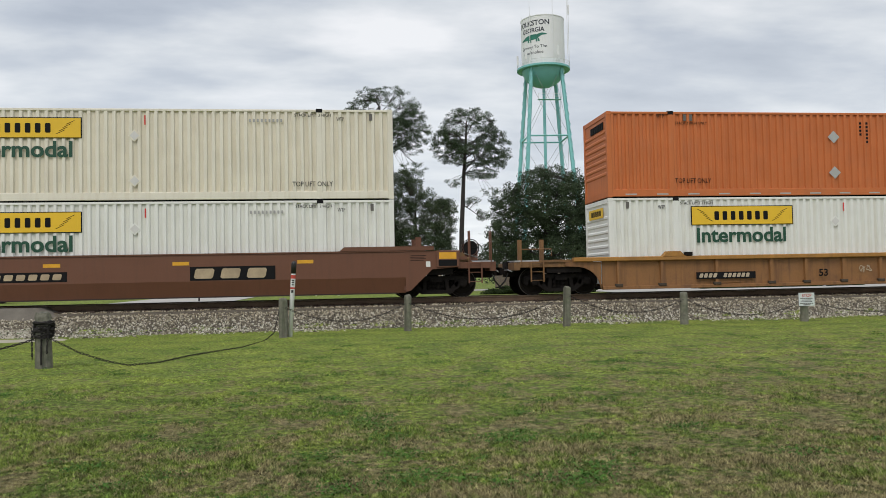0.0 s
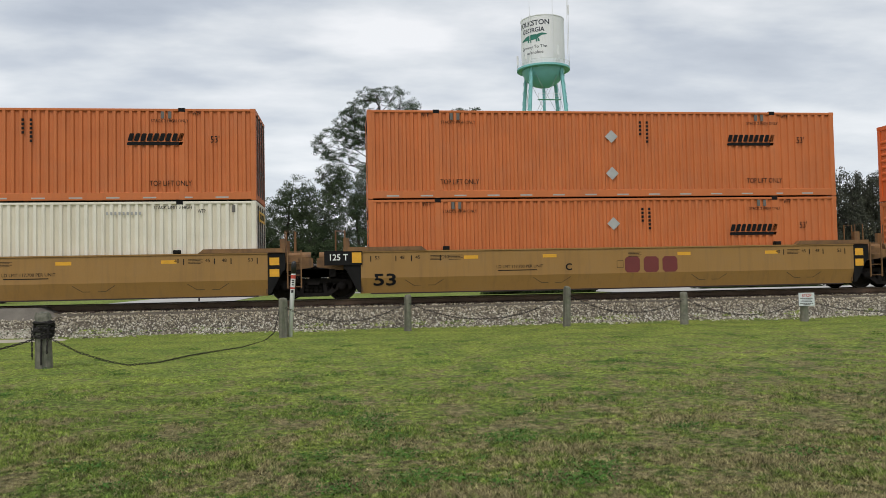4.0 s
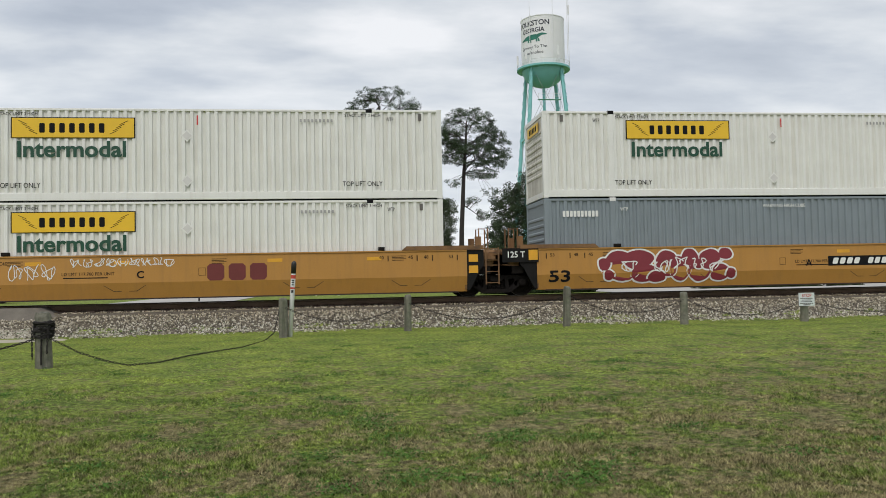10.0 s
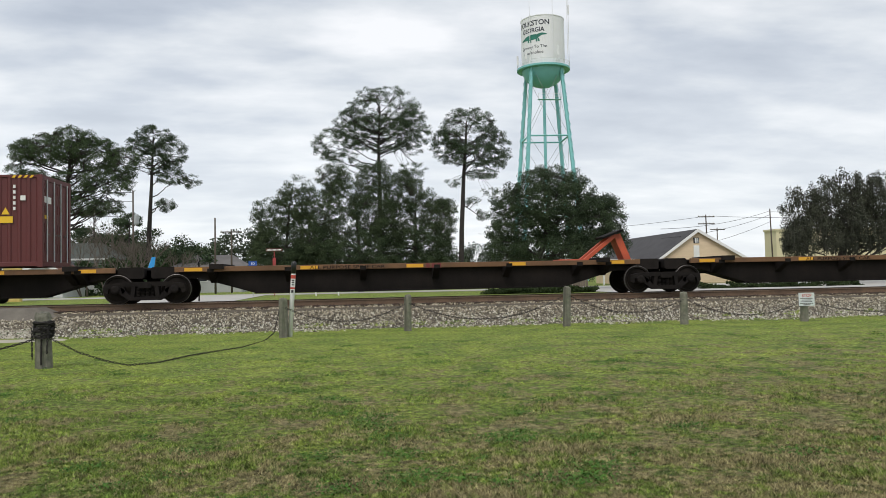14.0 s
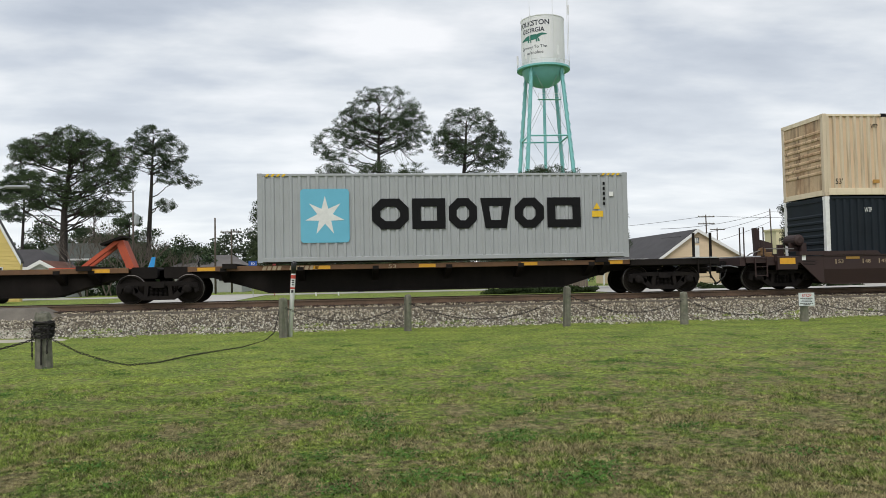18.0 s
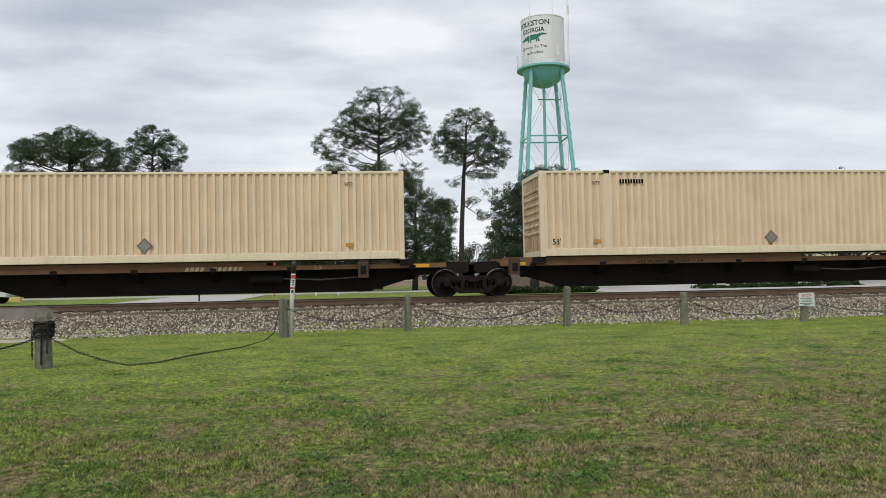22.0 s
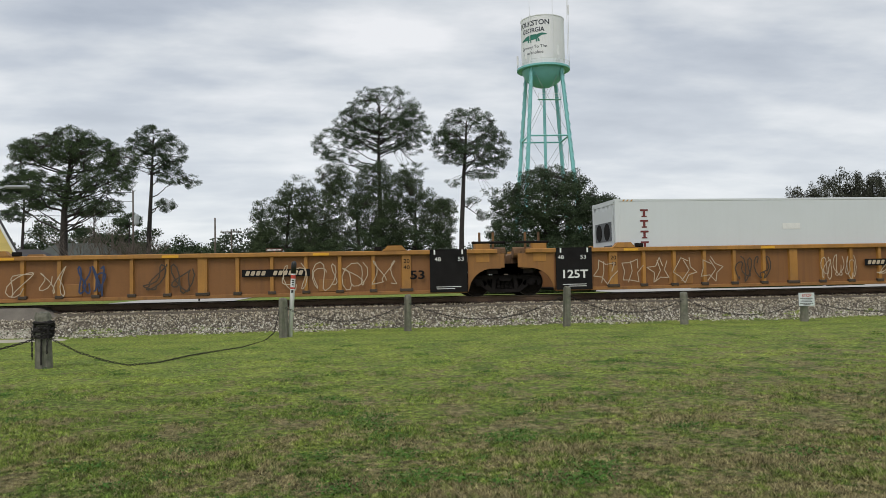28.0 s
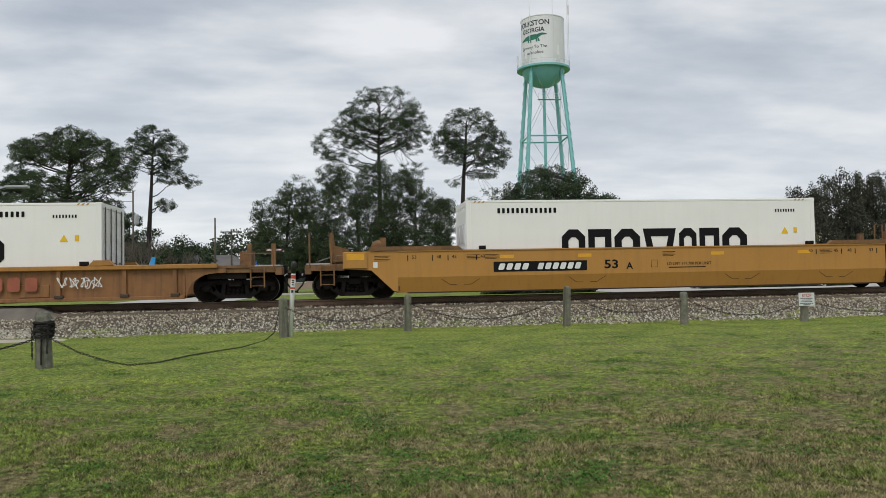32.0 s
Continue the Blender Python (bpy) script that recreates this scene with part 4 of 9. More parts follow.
    for x0, x1, y, z1, n in ((-27.5, -20.0, 84, 3.0, 70), (-24.0, -15.5, 92, 4.2, 110)):
        c = np.stack([scr.uniform(x0, x1, n), y + scr.uniform(-1, 1, n), FAR + scr.random(n) ** 1.5 * (z1 - FAR)], 1)
        solid("scrub", leaf_mesh("scrub", leaves(scr, c, np.tile([[0.8, 0.7, 0.6]], (n, 1)), 9000, 0.14), pine_green), pine_green, "dark green scrub in front of a house", "shrub", "stuff")
    n = 1700
    x = np.concatenate([scr.uniform(-95, 20, 1300), scr.uniform(-180, 200, 400)])
    high = np.where(x < -8, 12.0, np.where(x < 45, 6.0, 4.5)) * (0.78 + 0.22 * np.sin(x * 0.33) * np.sin(x * 0.11 + 1))
    c = np.stack([x, 172 + scr.uniform(-8, 8, n), FAR + scr.random(n) ** 0.7 * (high + scr.uniform(-0.5, 1.0, n))], 1)
    solid("far_woods", leaf_mesh("far_woods", leaves(scr, c, np.tile([[1.5, 1.3, 1.1]], (n, 1)), 44000, 0.29), far_green), far_green, "hazy dark green woods in the distance", "woods", "stuff")
    # a line of trees seen low between the crowns
    n = 260
    x = scr.uniform(14, 40, n)
    high = 5.2 + 0.9 * np.sin(x * 0.7) + 0.5 * np.sin(x * 1.9)
    c = np.stack([x, 128 + scr.uniform(-3, 3, n), FAR + scr.random(n) ** 0.7 * high], 1)
    solid("tree_line", leaf_mesh("tree_line", leaves(scr, c, np.tile([[1.1, 1.0, 0.8]], (n, 1)), 15000, 0.16), far_green), far_green, "low dark green line of trees in the distance", "woods", "stuff")
    # the dark edge of the woods behind the houses
    n = 560
    x = scr.uniform(-46, -20, n)
    high = 8.8 + 2.2 * np.sin(x * 0.9) * np.sin(x * 0.37 + 2) - np.clip(x + 29, 0, 9) * 0.35
    c = np.stack([x, 118 + scr.uniform(-3, 3, n), FAR + scr.random(n) ** 0.8 * (high + scr.uniform(-0.8, 0.8, n))], 1)
    solid("wood_edge", leaf_mesh("wood_edge", leaves(scr, c, np.tile([[1.0, 0.9, 0.8]], (n, 1)), 38000, 0.135), oak_green), oak_green, "dark green edge of the woods behind the houses", "woods", "stuff")
    # clipped hedges by the forecourt
    for x0, x1, y, h in ((8.6, 16.3, 50.5, 0.62), (24.4, 36.6, 52.5, 0.52)):
        n = int((x1 - x0) * 14)
        xx = scr.uniform(x0, x1, n)
        c = np.stack([xx, y + scr.uniform(-0.7, 0.7, n), FAR + scr.random(n) * (h - 0.12) * (0.75 + 0.25 * np.sin(xx * 1.9))], 1)
        solid("hedge", leaf_mesh("hedge", leaves(scr, c, np.tile([[0.34, 0.3, 0.16]], (n, 1)), 14000, 0.06), hedge_green), hedge_green, "low clipped dark green hedge beside the forecourt", "hedge", group="hedges")


def build_roads():
    conc = mat("concrete_paving", (0.40, 0.385, 0.36), 0.9, 0, 0.12, 0.5, 20, 0.1, dirt=0.3, dirt_color=(0.27, 0.255, 0.235))
    tar = mat("street_asphalt", (0.135, 0.120, 0.102), 0.95, 0, 0.3, 0.9, 35, 0.6, dirt=0.5, dirt_color=(0.21, 0.19, 0.16), dirt_scale=2.5)
    span = lambda a, b, n: [a + (b - a) * i / n for i in range(n + 1)]
    sheet("forecourt", span(16.4, 120, 20), span(43.5, 76, 8), lambda x, y: FAR + 0.03, conc, "pale concrete forecourt", "pavement")
    sheet("street", span(-14, -6.8, 8), span(40, 64, 8), lambda x, y: FAR + 0.03, conc, "pale worn concrete street", "road")
    sheet("road", span(-150, 16, 20), span(64, 71, 4), lambda x, y: FAR + 0.02, conc, "pale worn concrete street", "road")
    # the street across the track
    tarz = lambda x, y: -0.03 + 0.016 * noise.noise(Vector((x * 2, y * 2, 1))) - 1.3 * max(0.0, 24.66 - y) - 0.5 * max(0.0, x + 9.35)
    sheet("crossing_road", span(-40, -8.7, 90), span(24.34, 25.52, 16), tarz, tar, "grey asphalt at the level crossing", "road")
    sheet("crossing_panel", span(-40, -9.1, 20), [25.66, 26.2, 26.6, 27.0], lambda x, y: -0.03, tar, "asphalt infill between the rails", "road")
    sheet("crossing_road_far", span(-40, -9.7, 30), span(27.16, 44, 20), lambda x, y: ground_z(x, y) + 0.035, tar, "grey asphalt street beyond the crossing", "road")
    # worn sandy verge between the lawn and the crossing
    sand = mat("sandy_verge", (0.40, 0.37, 0.31), 0.95, 0, 0.2, 1.5, 40, 0.4, dirt=0.5, dirt_color=(0.24, 0.23, 0.15), dirt_scale=2.0)
    sheet("sandy_verge", span(-32, -5.4, 80), span(21.8, 23.9, 20), lambda x, y: ground_z(x, y) + 0.02 - 0.05 * max(0.0, x + 8.2 + 1.2 * noise.noise(Vector((y * 1.5, x, 7)))) - 0.10 * max(0.0, 22.5 + 0.35 * noise.noise(Vector((x * 1.2, 0, 3))) - y), sand, "bare sandy ground beside the crossing", "ground")


def window(parent, x, y, z, w, h, glass, trimm):
    f = part("window", Geo().box(x - w / 2 - 0.06, x + w / 2 + 0.06, y - 0.05, y, z - 0.06, z + h + 0.06), trimm, parent)
    part("pane", Geo().box(x - w / 2, x + w / 2, y - 0.062, y - 0.05, z, z + h * 0.48).box(x - w / 2, x + w / 2, y - 0.062, y - 0.05, z + h * 0.52, z + h), glass, f)


def build_houses():
    glass = mat("window_dark", (0.03, 0.034, 0.04), 0.12, 0, 0.2, 1, 10)
    trimm = mat("trim_white", (0.70, 0.70, 0.68), 0.6, 0, 0.08, 1, 20)

    def siding(name, col):
        m = mat(name, col, 0.7, 0, 0.08, 0.6, 20)
        return m

    def boards(x0, x1, y, z0, z1, top=None):
        """Lapped weatherboards on a front wall; top(x side) clips them under a gable."""
        rows, z = [], z0
        while z < z1:
            a, b = (x0, x1) if top is None else top(z + 0.10)
            if b - a > 0.2:
                rows.append(Geo().prism([(y - 0.035, z), (y - 0.012, z + 0.19), (y, z + 0.19), (y, z)], a, b, "x"))
            z += 0.19
        return rows

    def gable(name, label, x0, x1, y0, y1, eave, ridge, wall, roof, wins=(), over=0.35, apex=None):
        """A house whose ridge runs away from the track."""
        h = thing(name, label, "house", "", ((x0 + x1) / 2, y0, FAR))
        cx, e, rd, w, d = (apex if apex is not None else (x0 + x1) / 2) - (x0 + x1) / 2, eave - FAR, ridge - FAR, (x1 - x0) / 2, y1 - y0
        part("wall", Geo().prism([(-w, 0), (w, 0), (w, e), (cx, rd), (-w, e)], 0, d, "y"), wall, h)

        def clip(z):
            if z <= e:
                return -w, w
            k = min(1.0, (z - e) / (rd - e))
            return -w + (w + cx) * k, w - (w - cx) * k
        for g in boards(-w, w, -0.002, 0.1, rd - 0.1, clip):
            part("weatherboard", g, wall, h)
        for s in (-1, 1):
            slope = (rd - e) / (w + s * -cx) if s > 0 else (rd - e) / (w + cx)
            p = [(cx, rd + 0.05), (s * (w + over), e - over * slope + 0.05), (s * (w + over), e - over * slope + 0.19), (cx, rd + 0.22)]
            part("roof", Geo().prism(p if s < 0 else p[::-1], -over, d + over, "y"), roof, h)
            q = [(cx, rd - 0.12), (s * (w + over), e - over * slope - 0.10), (s * (w + over), e - over * slope + 0.21), (cx, rd + 0.24)]
            part("bargeboard", Geo().prism(q if s < 0 else q[::-1], -over - 0.06, -over - 0.005, "y"), trimm, h)
        for x, z, ww, hh in wins:
            window(h, x - (x0 + x1) / 2, -0.04, z - FAR, ww, hh, glass, trimm)
        return h

    def hip(name, label, x0, x1, y0, y1, eave, ridge, inset, wall, roof, wins=()):
        h = thing(name, label, "house", "", ((x0 + x1) / 2, y0, FAR))
        w, d, e, rd = (x1 - x0) / 2, y1 - y0, eave - FAR, ridge - FAR
        part("wall", Geo().box(-w, w, 0, d, 0, e), wall, h)
        o = 0.45
        vs = [(-w - o, -o, e), (w + o, -o, e), (w + o, d + o, e), (-w - o, d + o, e), (-w + inset, d / 2, rd), (w - inset, d / 2, rd), (-w - o, -o, e - 0.18), (w + o, -o, e - 0.18), (w + o, d + o, e - 0.18), (-w - o, d + o, e - 0.18)]
        part("roof", Geo().add(vs, [(0, 1, 5, 4), (1, 2, 5), (2, 3, 4, 5), (3, 0, 4), (6, 9, 8, 7), (0, 6, 7, 1), (1, 7, 8, 2), (2, 8, 9, 3), (3, 9, 6, 0)]), roof, h)
        part("fascia", Geo().box(-w - o, w + o, -o - 0.03, -o - 0.004, e - 0.2, e + 0.0), trimm, h)
        for x, z, ww, hh in wins:
            window(h, x - (x0 + x1) / 2, 0.0, z - FAR, ww, hh, glass, trimm)
        return h
    roof_dark = mat("roof_dark", (0.055, 0.052, 0.055), 0.9, 0, 0.2, 0.8, 14, 0.4)
    roof_green = mat("roof_green_grey", (0.060, 0.068, 0.060), 0.9, 0, 0.2, 0.8, 14, 0.4)
    roof_grey = mat("roof_grey", (0.125, 0.115, 0.11), 0.9, 0, 0.2, 0.8, 14, 0.4)
    roof_red = mat("roof_red_brown", (0.14, 0.060, 0.042), 0.9, 0, 0.2, 0.8, 14, 0.4)
    gable("house", "pale yellow weatherboard house with a steep white-trimmed gable", -28.3, -23.9, 60, 60.35, 2.4, 6.6, siding("siding_yellow", (0.60, 0.46, 0.15)), roof_dark, [(-25.6, 0.6, 0.9, 1.4)], over=0.08)
    hip("house", "white house with a greenish-grey hipped roof", -37.2, -28.3, 95, 104, 3.7, 5.75, 1.9, siding("siding_white", (0.55, 0.56, 0.57)), roof_green, [(-31.2, 1.2, 0.9, 1.3), (-33.6, 1.2, 0.9, 1.3)])
    hip("house", "house with a low dark shingle roof", -40.0, -30.6, 85, 93, 2.6, 4.6, 3.0, siding("siding_white", (0.55, 0.56, 0.57)), roof_dark)
    gable("shed", "small shed with a red-brown roof and white trim", -29.9, -26.2, 75, 81, 1.75, 2.75, siding("siding_white", (0.55, 0.56, 0.57)), roof_red)
    hip("house", "low house with a grey shingle roof", -19.6, -12.2, 90, 99, 2.35, 3.85, 1.6, siding("siding_grey", (0.42, 0.43, 0.43)), roof_grey, [(-16.5, 0.8, 1.0, 1.1), (-14.2, 0.8, 1.0, 1.1)])
    ph = gable("station_building", "peach weatherboard building with a dark shingle roof and white gable trim", 32.7, 42.8, 80, 101, 2.0, 5.15, siding("siding_peach", (0.64, 0.50, 0.34)), roof_dark, [], apex=37.2)
    part("gable_vent", Geo().box(-0.95, -0.30, -0.07, -0.04, 4.35, 4.95), glass, ph, "dark gable vent")
    part("gable_vent_frame", Geo().box(-0.80, -0.60, -0.075, -0.07, 4.4, 4.9).box(-0.5, -0.4, -0.075, -0.07, 4.4, 4.9), trimm, ph)
    part("patch", Geo().box(-0.95, -0.30, -0.05, -0.036, 2.4, 4.1), trimm, ph, "pale unpainted patch")
    for k, z in enumerate((0.6,)):
        for x in (-3.0, 2.6):
            window(ph, x, -0.04, z, 1.1, 1.4, glass, trimm)
    # canopy on its track side and a low shelter under the oak
    cn = thing("canopy", "flat-roofed canopy with a pale fascia on posts", "canopy", at=(29.5, 82, FAR))
    part("roof", Geo().box(-6.0, 3.0, 0, 5, 2.55, 2.75), roof_dark, cn)
    part("fascia", Geo().box(-6.0, 3.0, -0.06, -0.004, 2.5, 2.8), trimm, cn)
    for x in (-5.6, -2.0, 1.6):
        part("post", Geo().box(x - 0.08, x + 0.08, 0.2, 0.36, 0, 2.55), trimm, cn)
    fb = thing("board_fence", "grey-brown board fence under the oak", "fence", at=(18.0, 72, FAR))
    plank = mat("fence_board", (0.15, 0.12, 0.095), 0.9, 0, 0.25, 2, 25, 0.3)
    for k in range(36):
        part("board", Geo().box(-4.5 + k * 0.25, -4.27 + k * 0.25, 0, 0.03, 0.05, 1.7 + 0.02 * (k % 3)), plank, fb)
    # cream block at the right
    cb = thing("cream_building", "two-storey cream rendered building with sash windows", "building", at=(62.6, 100, FAR))
    cream = mat("cream_render", (0.60, 0.54, 0.36), 0.8, 0, 0.08, 0.4, 15, dirt=0.15, dirt_color=(0.45, 0.40, 0.28))
    part("wall", Geo().box(-4.7, 16, 0, 3, 0, 6.7), cream, cb)
    part("parapet", Geo().box(-4.85, 16.15, -0.12, 3.1, 6.7, 6.95), cream, cb)
    for x in (-3.3, -0.6, 2.6, 5.8, 9.0):
        for z in (0.9, 4.0):
            window(cb, x, 0, z, 0.85, 1.5, glass, trimm)
    # long low buildings seen below the trees
    lb = thing("brick_building", "long low building with pale walls behind the trees", "building", at=(2.0, 112, FAR))
    part("wall", Geo().box(-14, 14, 0, 9, 0, 3.0), mat("pale_brick", (0.36, 0.27, 0.22), 0.85, 0, 0.15, 0.5, 18), lb)
    part("roof", Geo().box(-14.4, 14.4, -0.5, 9.5, 3.0, 3.25), trimm, lb)
    for k in range(9):
        window(lb, -12 + 3 * k, 0, 0.9, 1.4, 1.3, glass, trimm)


def build_tower():
    X, Y = 38.85, 150.0
    teal = mat("tower_teal", (0.19, 0.48, 0.48), 0.5, 0, 0.08, 0.3, 8, streak=0.10, streak_color=(0.12, 0.32, 0.29))
    white = mat("tower_white", (0.70, 0.71, 0.71), 0.45, 0, 0.04, 0.3, 8, streak=0.12, streak_color=(0.50, 0.49, 0.46))
    dark = mat("tower_print", (0.03, 0.035, 0.05), 0.6, 0, 0.1, 1, 10)
    gator = mat("tower_green", (0.02, 0.16, 0.115), 0.6, 0, 0.2, 1.5, 10)
    t = thing("water_tower", "white and teal elevated steel water tower on four legs", "water tower", at=(X, Y, FAR))
    z = lambda q: q - FAR
    R = 4.28
    tank = part("tank", Geo().turned(0, 0, [(R, z(41.6)), (R, z(51.3)), (R + 0.06, z(51.35)), (R + 0.06, z(51.5)), (R - 0.1, z(51.6)), (1.0, z(52.2)), (0.02, z(52.25))], 64), white, t, "white cylindrical tank", smooth=False)
    bowl = [(R * math.sin(a * math.pi / 24) if a else 0.05, z(41.8) - 3.75 * math.cos(a * math.pi / 24)) for a in range(0, 13)]
    part("bowl", Geo().turned(0, 0, bowl, 48), teal, t, "teal rounded tank bottom", smooth=True)
    part("hatch", Geo().turned(0, 0, [(0.7, z(52.1)), (0.7, z(52.6)), (0.85, z(52.65)), (0.1, z(52.9))], 20), white, t)
    deck = part("balcony", Geo().turned(0, 0, [(R + 0.02, z(41.4)), (5.22, z(41.4)), (5.25, z(41.5)), (5.25, z(41.8)), (5.15, z(41.75)), (R + 0.02, z(41.7))], 48), teal, t, "teal walkway round the tank")
    rail = Geo()
    for zz in (42.25, 42.75):
        rail.tube([(5.2 * math.cos(k * math.tau / 40), 5.2 * math.sin(k * math.tau / 40), z(zz)) for k in range(41)], 0.04, n=4)
    part("railing", rail, white, deck)
    for k in range(24):
        a = k * math.tau / 24
        part("baluster", Geo().tube([(5.2 * math.cos(a), 5.2 * math.sin(a), z(41.75)), (5.2 * math.cos(a), 5.2 * math.sin(a), z(42.8))], 0.03, n=4), white, deck)
    legs = [(-0.740, -0.666), (0.666, -0.740), (0.740, 0.666), (-0.666, 0.740)]

    def at(k, zz):
        r = 4.15 + (41.5 - zz) * 0.108
        return Vector((legs[k][0] * r, legs[k][1] * r, z(zz)))
    for k in range(4):
        a, b = at(k, FAR), at(k, 41.5)
        lg = part("leg", Geo().tube([a, b], 0.40, 0.36, 6), teal, t, "teal lattice leg")
        lace = Geo()
        n = 44
        side = Vector((legs[k][1], -legs[k][0], 0))
        out = Vector((legs[k][0], legs[k][1], 0))
        for i in range(n):
            p, q = a.lerp(b, i / n), a.lerp(b, (i + 1) / n)
            s = 0.30 if i % 2 else -0.30
            lace.tube([p + out * 0.40 + side * s, q + out * 0.40 - side * s], 0.045, n=4)
        part("lacing", lace, teal, lg)
    for zz in (27.8, 13.5):
        for k in range(4):
            p, q = at(k, zz), at((k + 1) % 4, zz)
            part("strut", Geo().tube([p, q], 0.17, n=6), teal, t)
    for z0, z1 in ((27.8, 41.6), (13.5, 27.8), (0.0, 13.5)):
        for k in range(4):
            for a, b in ((at(k, z0), at((k + 1) % 4, z1)), (at(k, z1), at((k + 1) % 4, z0))):
                part("tie_rod", Geo().tube([a, b], 0.035, n=4), galv_grey, t)
    part("riser_pipe", Geo().tube([(0, 0, 0), (0, 0, z(38.2))], 0.30, n=12), teal, t, "teal riser pipe")
    cat = part("catwalk", Geo().box(-2.0, 2.6, -3.4, -2.5, z(35.0), z(35.08)), teal, t)
    for x in (-2.0, -0.5, 1.0, 2.6):
        part("catwalk_post", Geo().box(x - 0.03, x + 0.03, -3.42, -3.36, z(35.0), z(36.2)), white, cat)
    part("catwalk_rail", Geo().box(-2.0, 2.6, -3.42, -3.36, z(36.15), z(36.22)).box(-2.0, 2.6, -3.42, -3.36, z(35.6), z(35.65)), white, cat)
    for dx, dy, top in ((-3.4, -3.3, 54.6), (0.9, -4.4, 60.0), (4.7, -2.2, 60.0), (-4.6, -1.9, 51.5), (4.2, -3.0, 58.0)):
        part("antenna", Geo().tube([(dx, dy, z(42.5)), (dx, dy, z(top))], 0.055, 0.04, 5), white, t)
    for dx, dy, zz in ((-5.4, -0.9, 43.2), (1.7, -4.95, 44.2), (-4.2, -3.2, 43.8), (4.6, -2.6, 53.0)):
        part("antenna_panel", Geo().box(dx - 0.18, dx + 0.18, dy - 0.1, dy + 0.1, z(zz) - 0.9, z(zz) + 0.9, 0.03), white, t)
    # lettering wrapped round the tank
    mid = math.atan2(-Y, -X) - radians(28)

    def wrapped(name, me, zz, material, label=""):
        xs = [v.co.x for v in me.vertices]
        c = (min(xs) + max(xs)) / 2
        for v in me.vertices:
            a, r = mid + (v.co.x - c) / R, R + 0.02 - v.co.y
            v.co = (r * math.cos(a), r * math.sin(a), z(zz) + v.co.z)
        me.materials.append(material)
        part(name, me, material, tank, label)
    for txt, zz, size, wide, bold in (("FOLKSTON", 49.55, 1.0, 7.0, 0.03), ("GEORGIA", 48.2, 0.9, 5.0, 0.03), ("Gateway To The", 45.0, 0.65, 5.8, 0.0), ("Okefenokee", 43.9, 0.65, 4.4, 0.0)):
        me = words(txt, size, bold).copy()
        w = max(v.co.x for v in me.vertices)
        me.transform(Matrix.Diagonal((wide / w, 1, 1, 1)))
        wrapped("lettering", me, zz, dark)
    g = Geo()
    up = [(-2.9, 0.25), (-2.0, 0.62), (-1.0, 0.95), (0.0, 1.05), (1.0, 0.98), (1.6, 1.15), (2.0, 1.2), (2.9, 1.05)]
    dn = [(-2.9, 0.05), (-2.0, 0.12), (-1.0, 0.0), (0.0, -0.05), (1.0, 0.1), (1.6, 0.55), (2.0, 0.75), (2.9, 0.85)]
    for i in range(7):
        for k in range(4):
            f0, f1 = k / 4, (k + 1) / 4
            l = lambda p, q, f: (p[0] + (q[0] - p[0]) * f, p[1] + (q[1] - p[1]) * f)
            a, b, c2, d = l(dn[i], dn[i + 1], f0), l(dn[i], dn[i + 1], f1), l(up[i], up[i + 1], f1), l(up[i], up[i + 1], f0)
            g.flat([a, b, c2, d], 0, 0.02)
    for x in (-1.1, -0.6, 0.7, 1.1):
        g.flat([(x, 0.2), (x + 0.3, 0.2), (x + 0.4, -0.45), (x + 0.05, -0.45)], 0, 0.02)
    wrapped("animal_silhouette", g.mesh("animal_silhouette"), 46.7, gator, "green reptile silhouette")


galv_grey = mat("galvanised_grey", (0.36, 0.38, 0.39), 0.5, 0.4, 0.1, 3, 20)


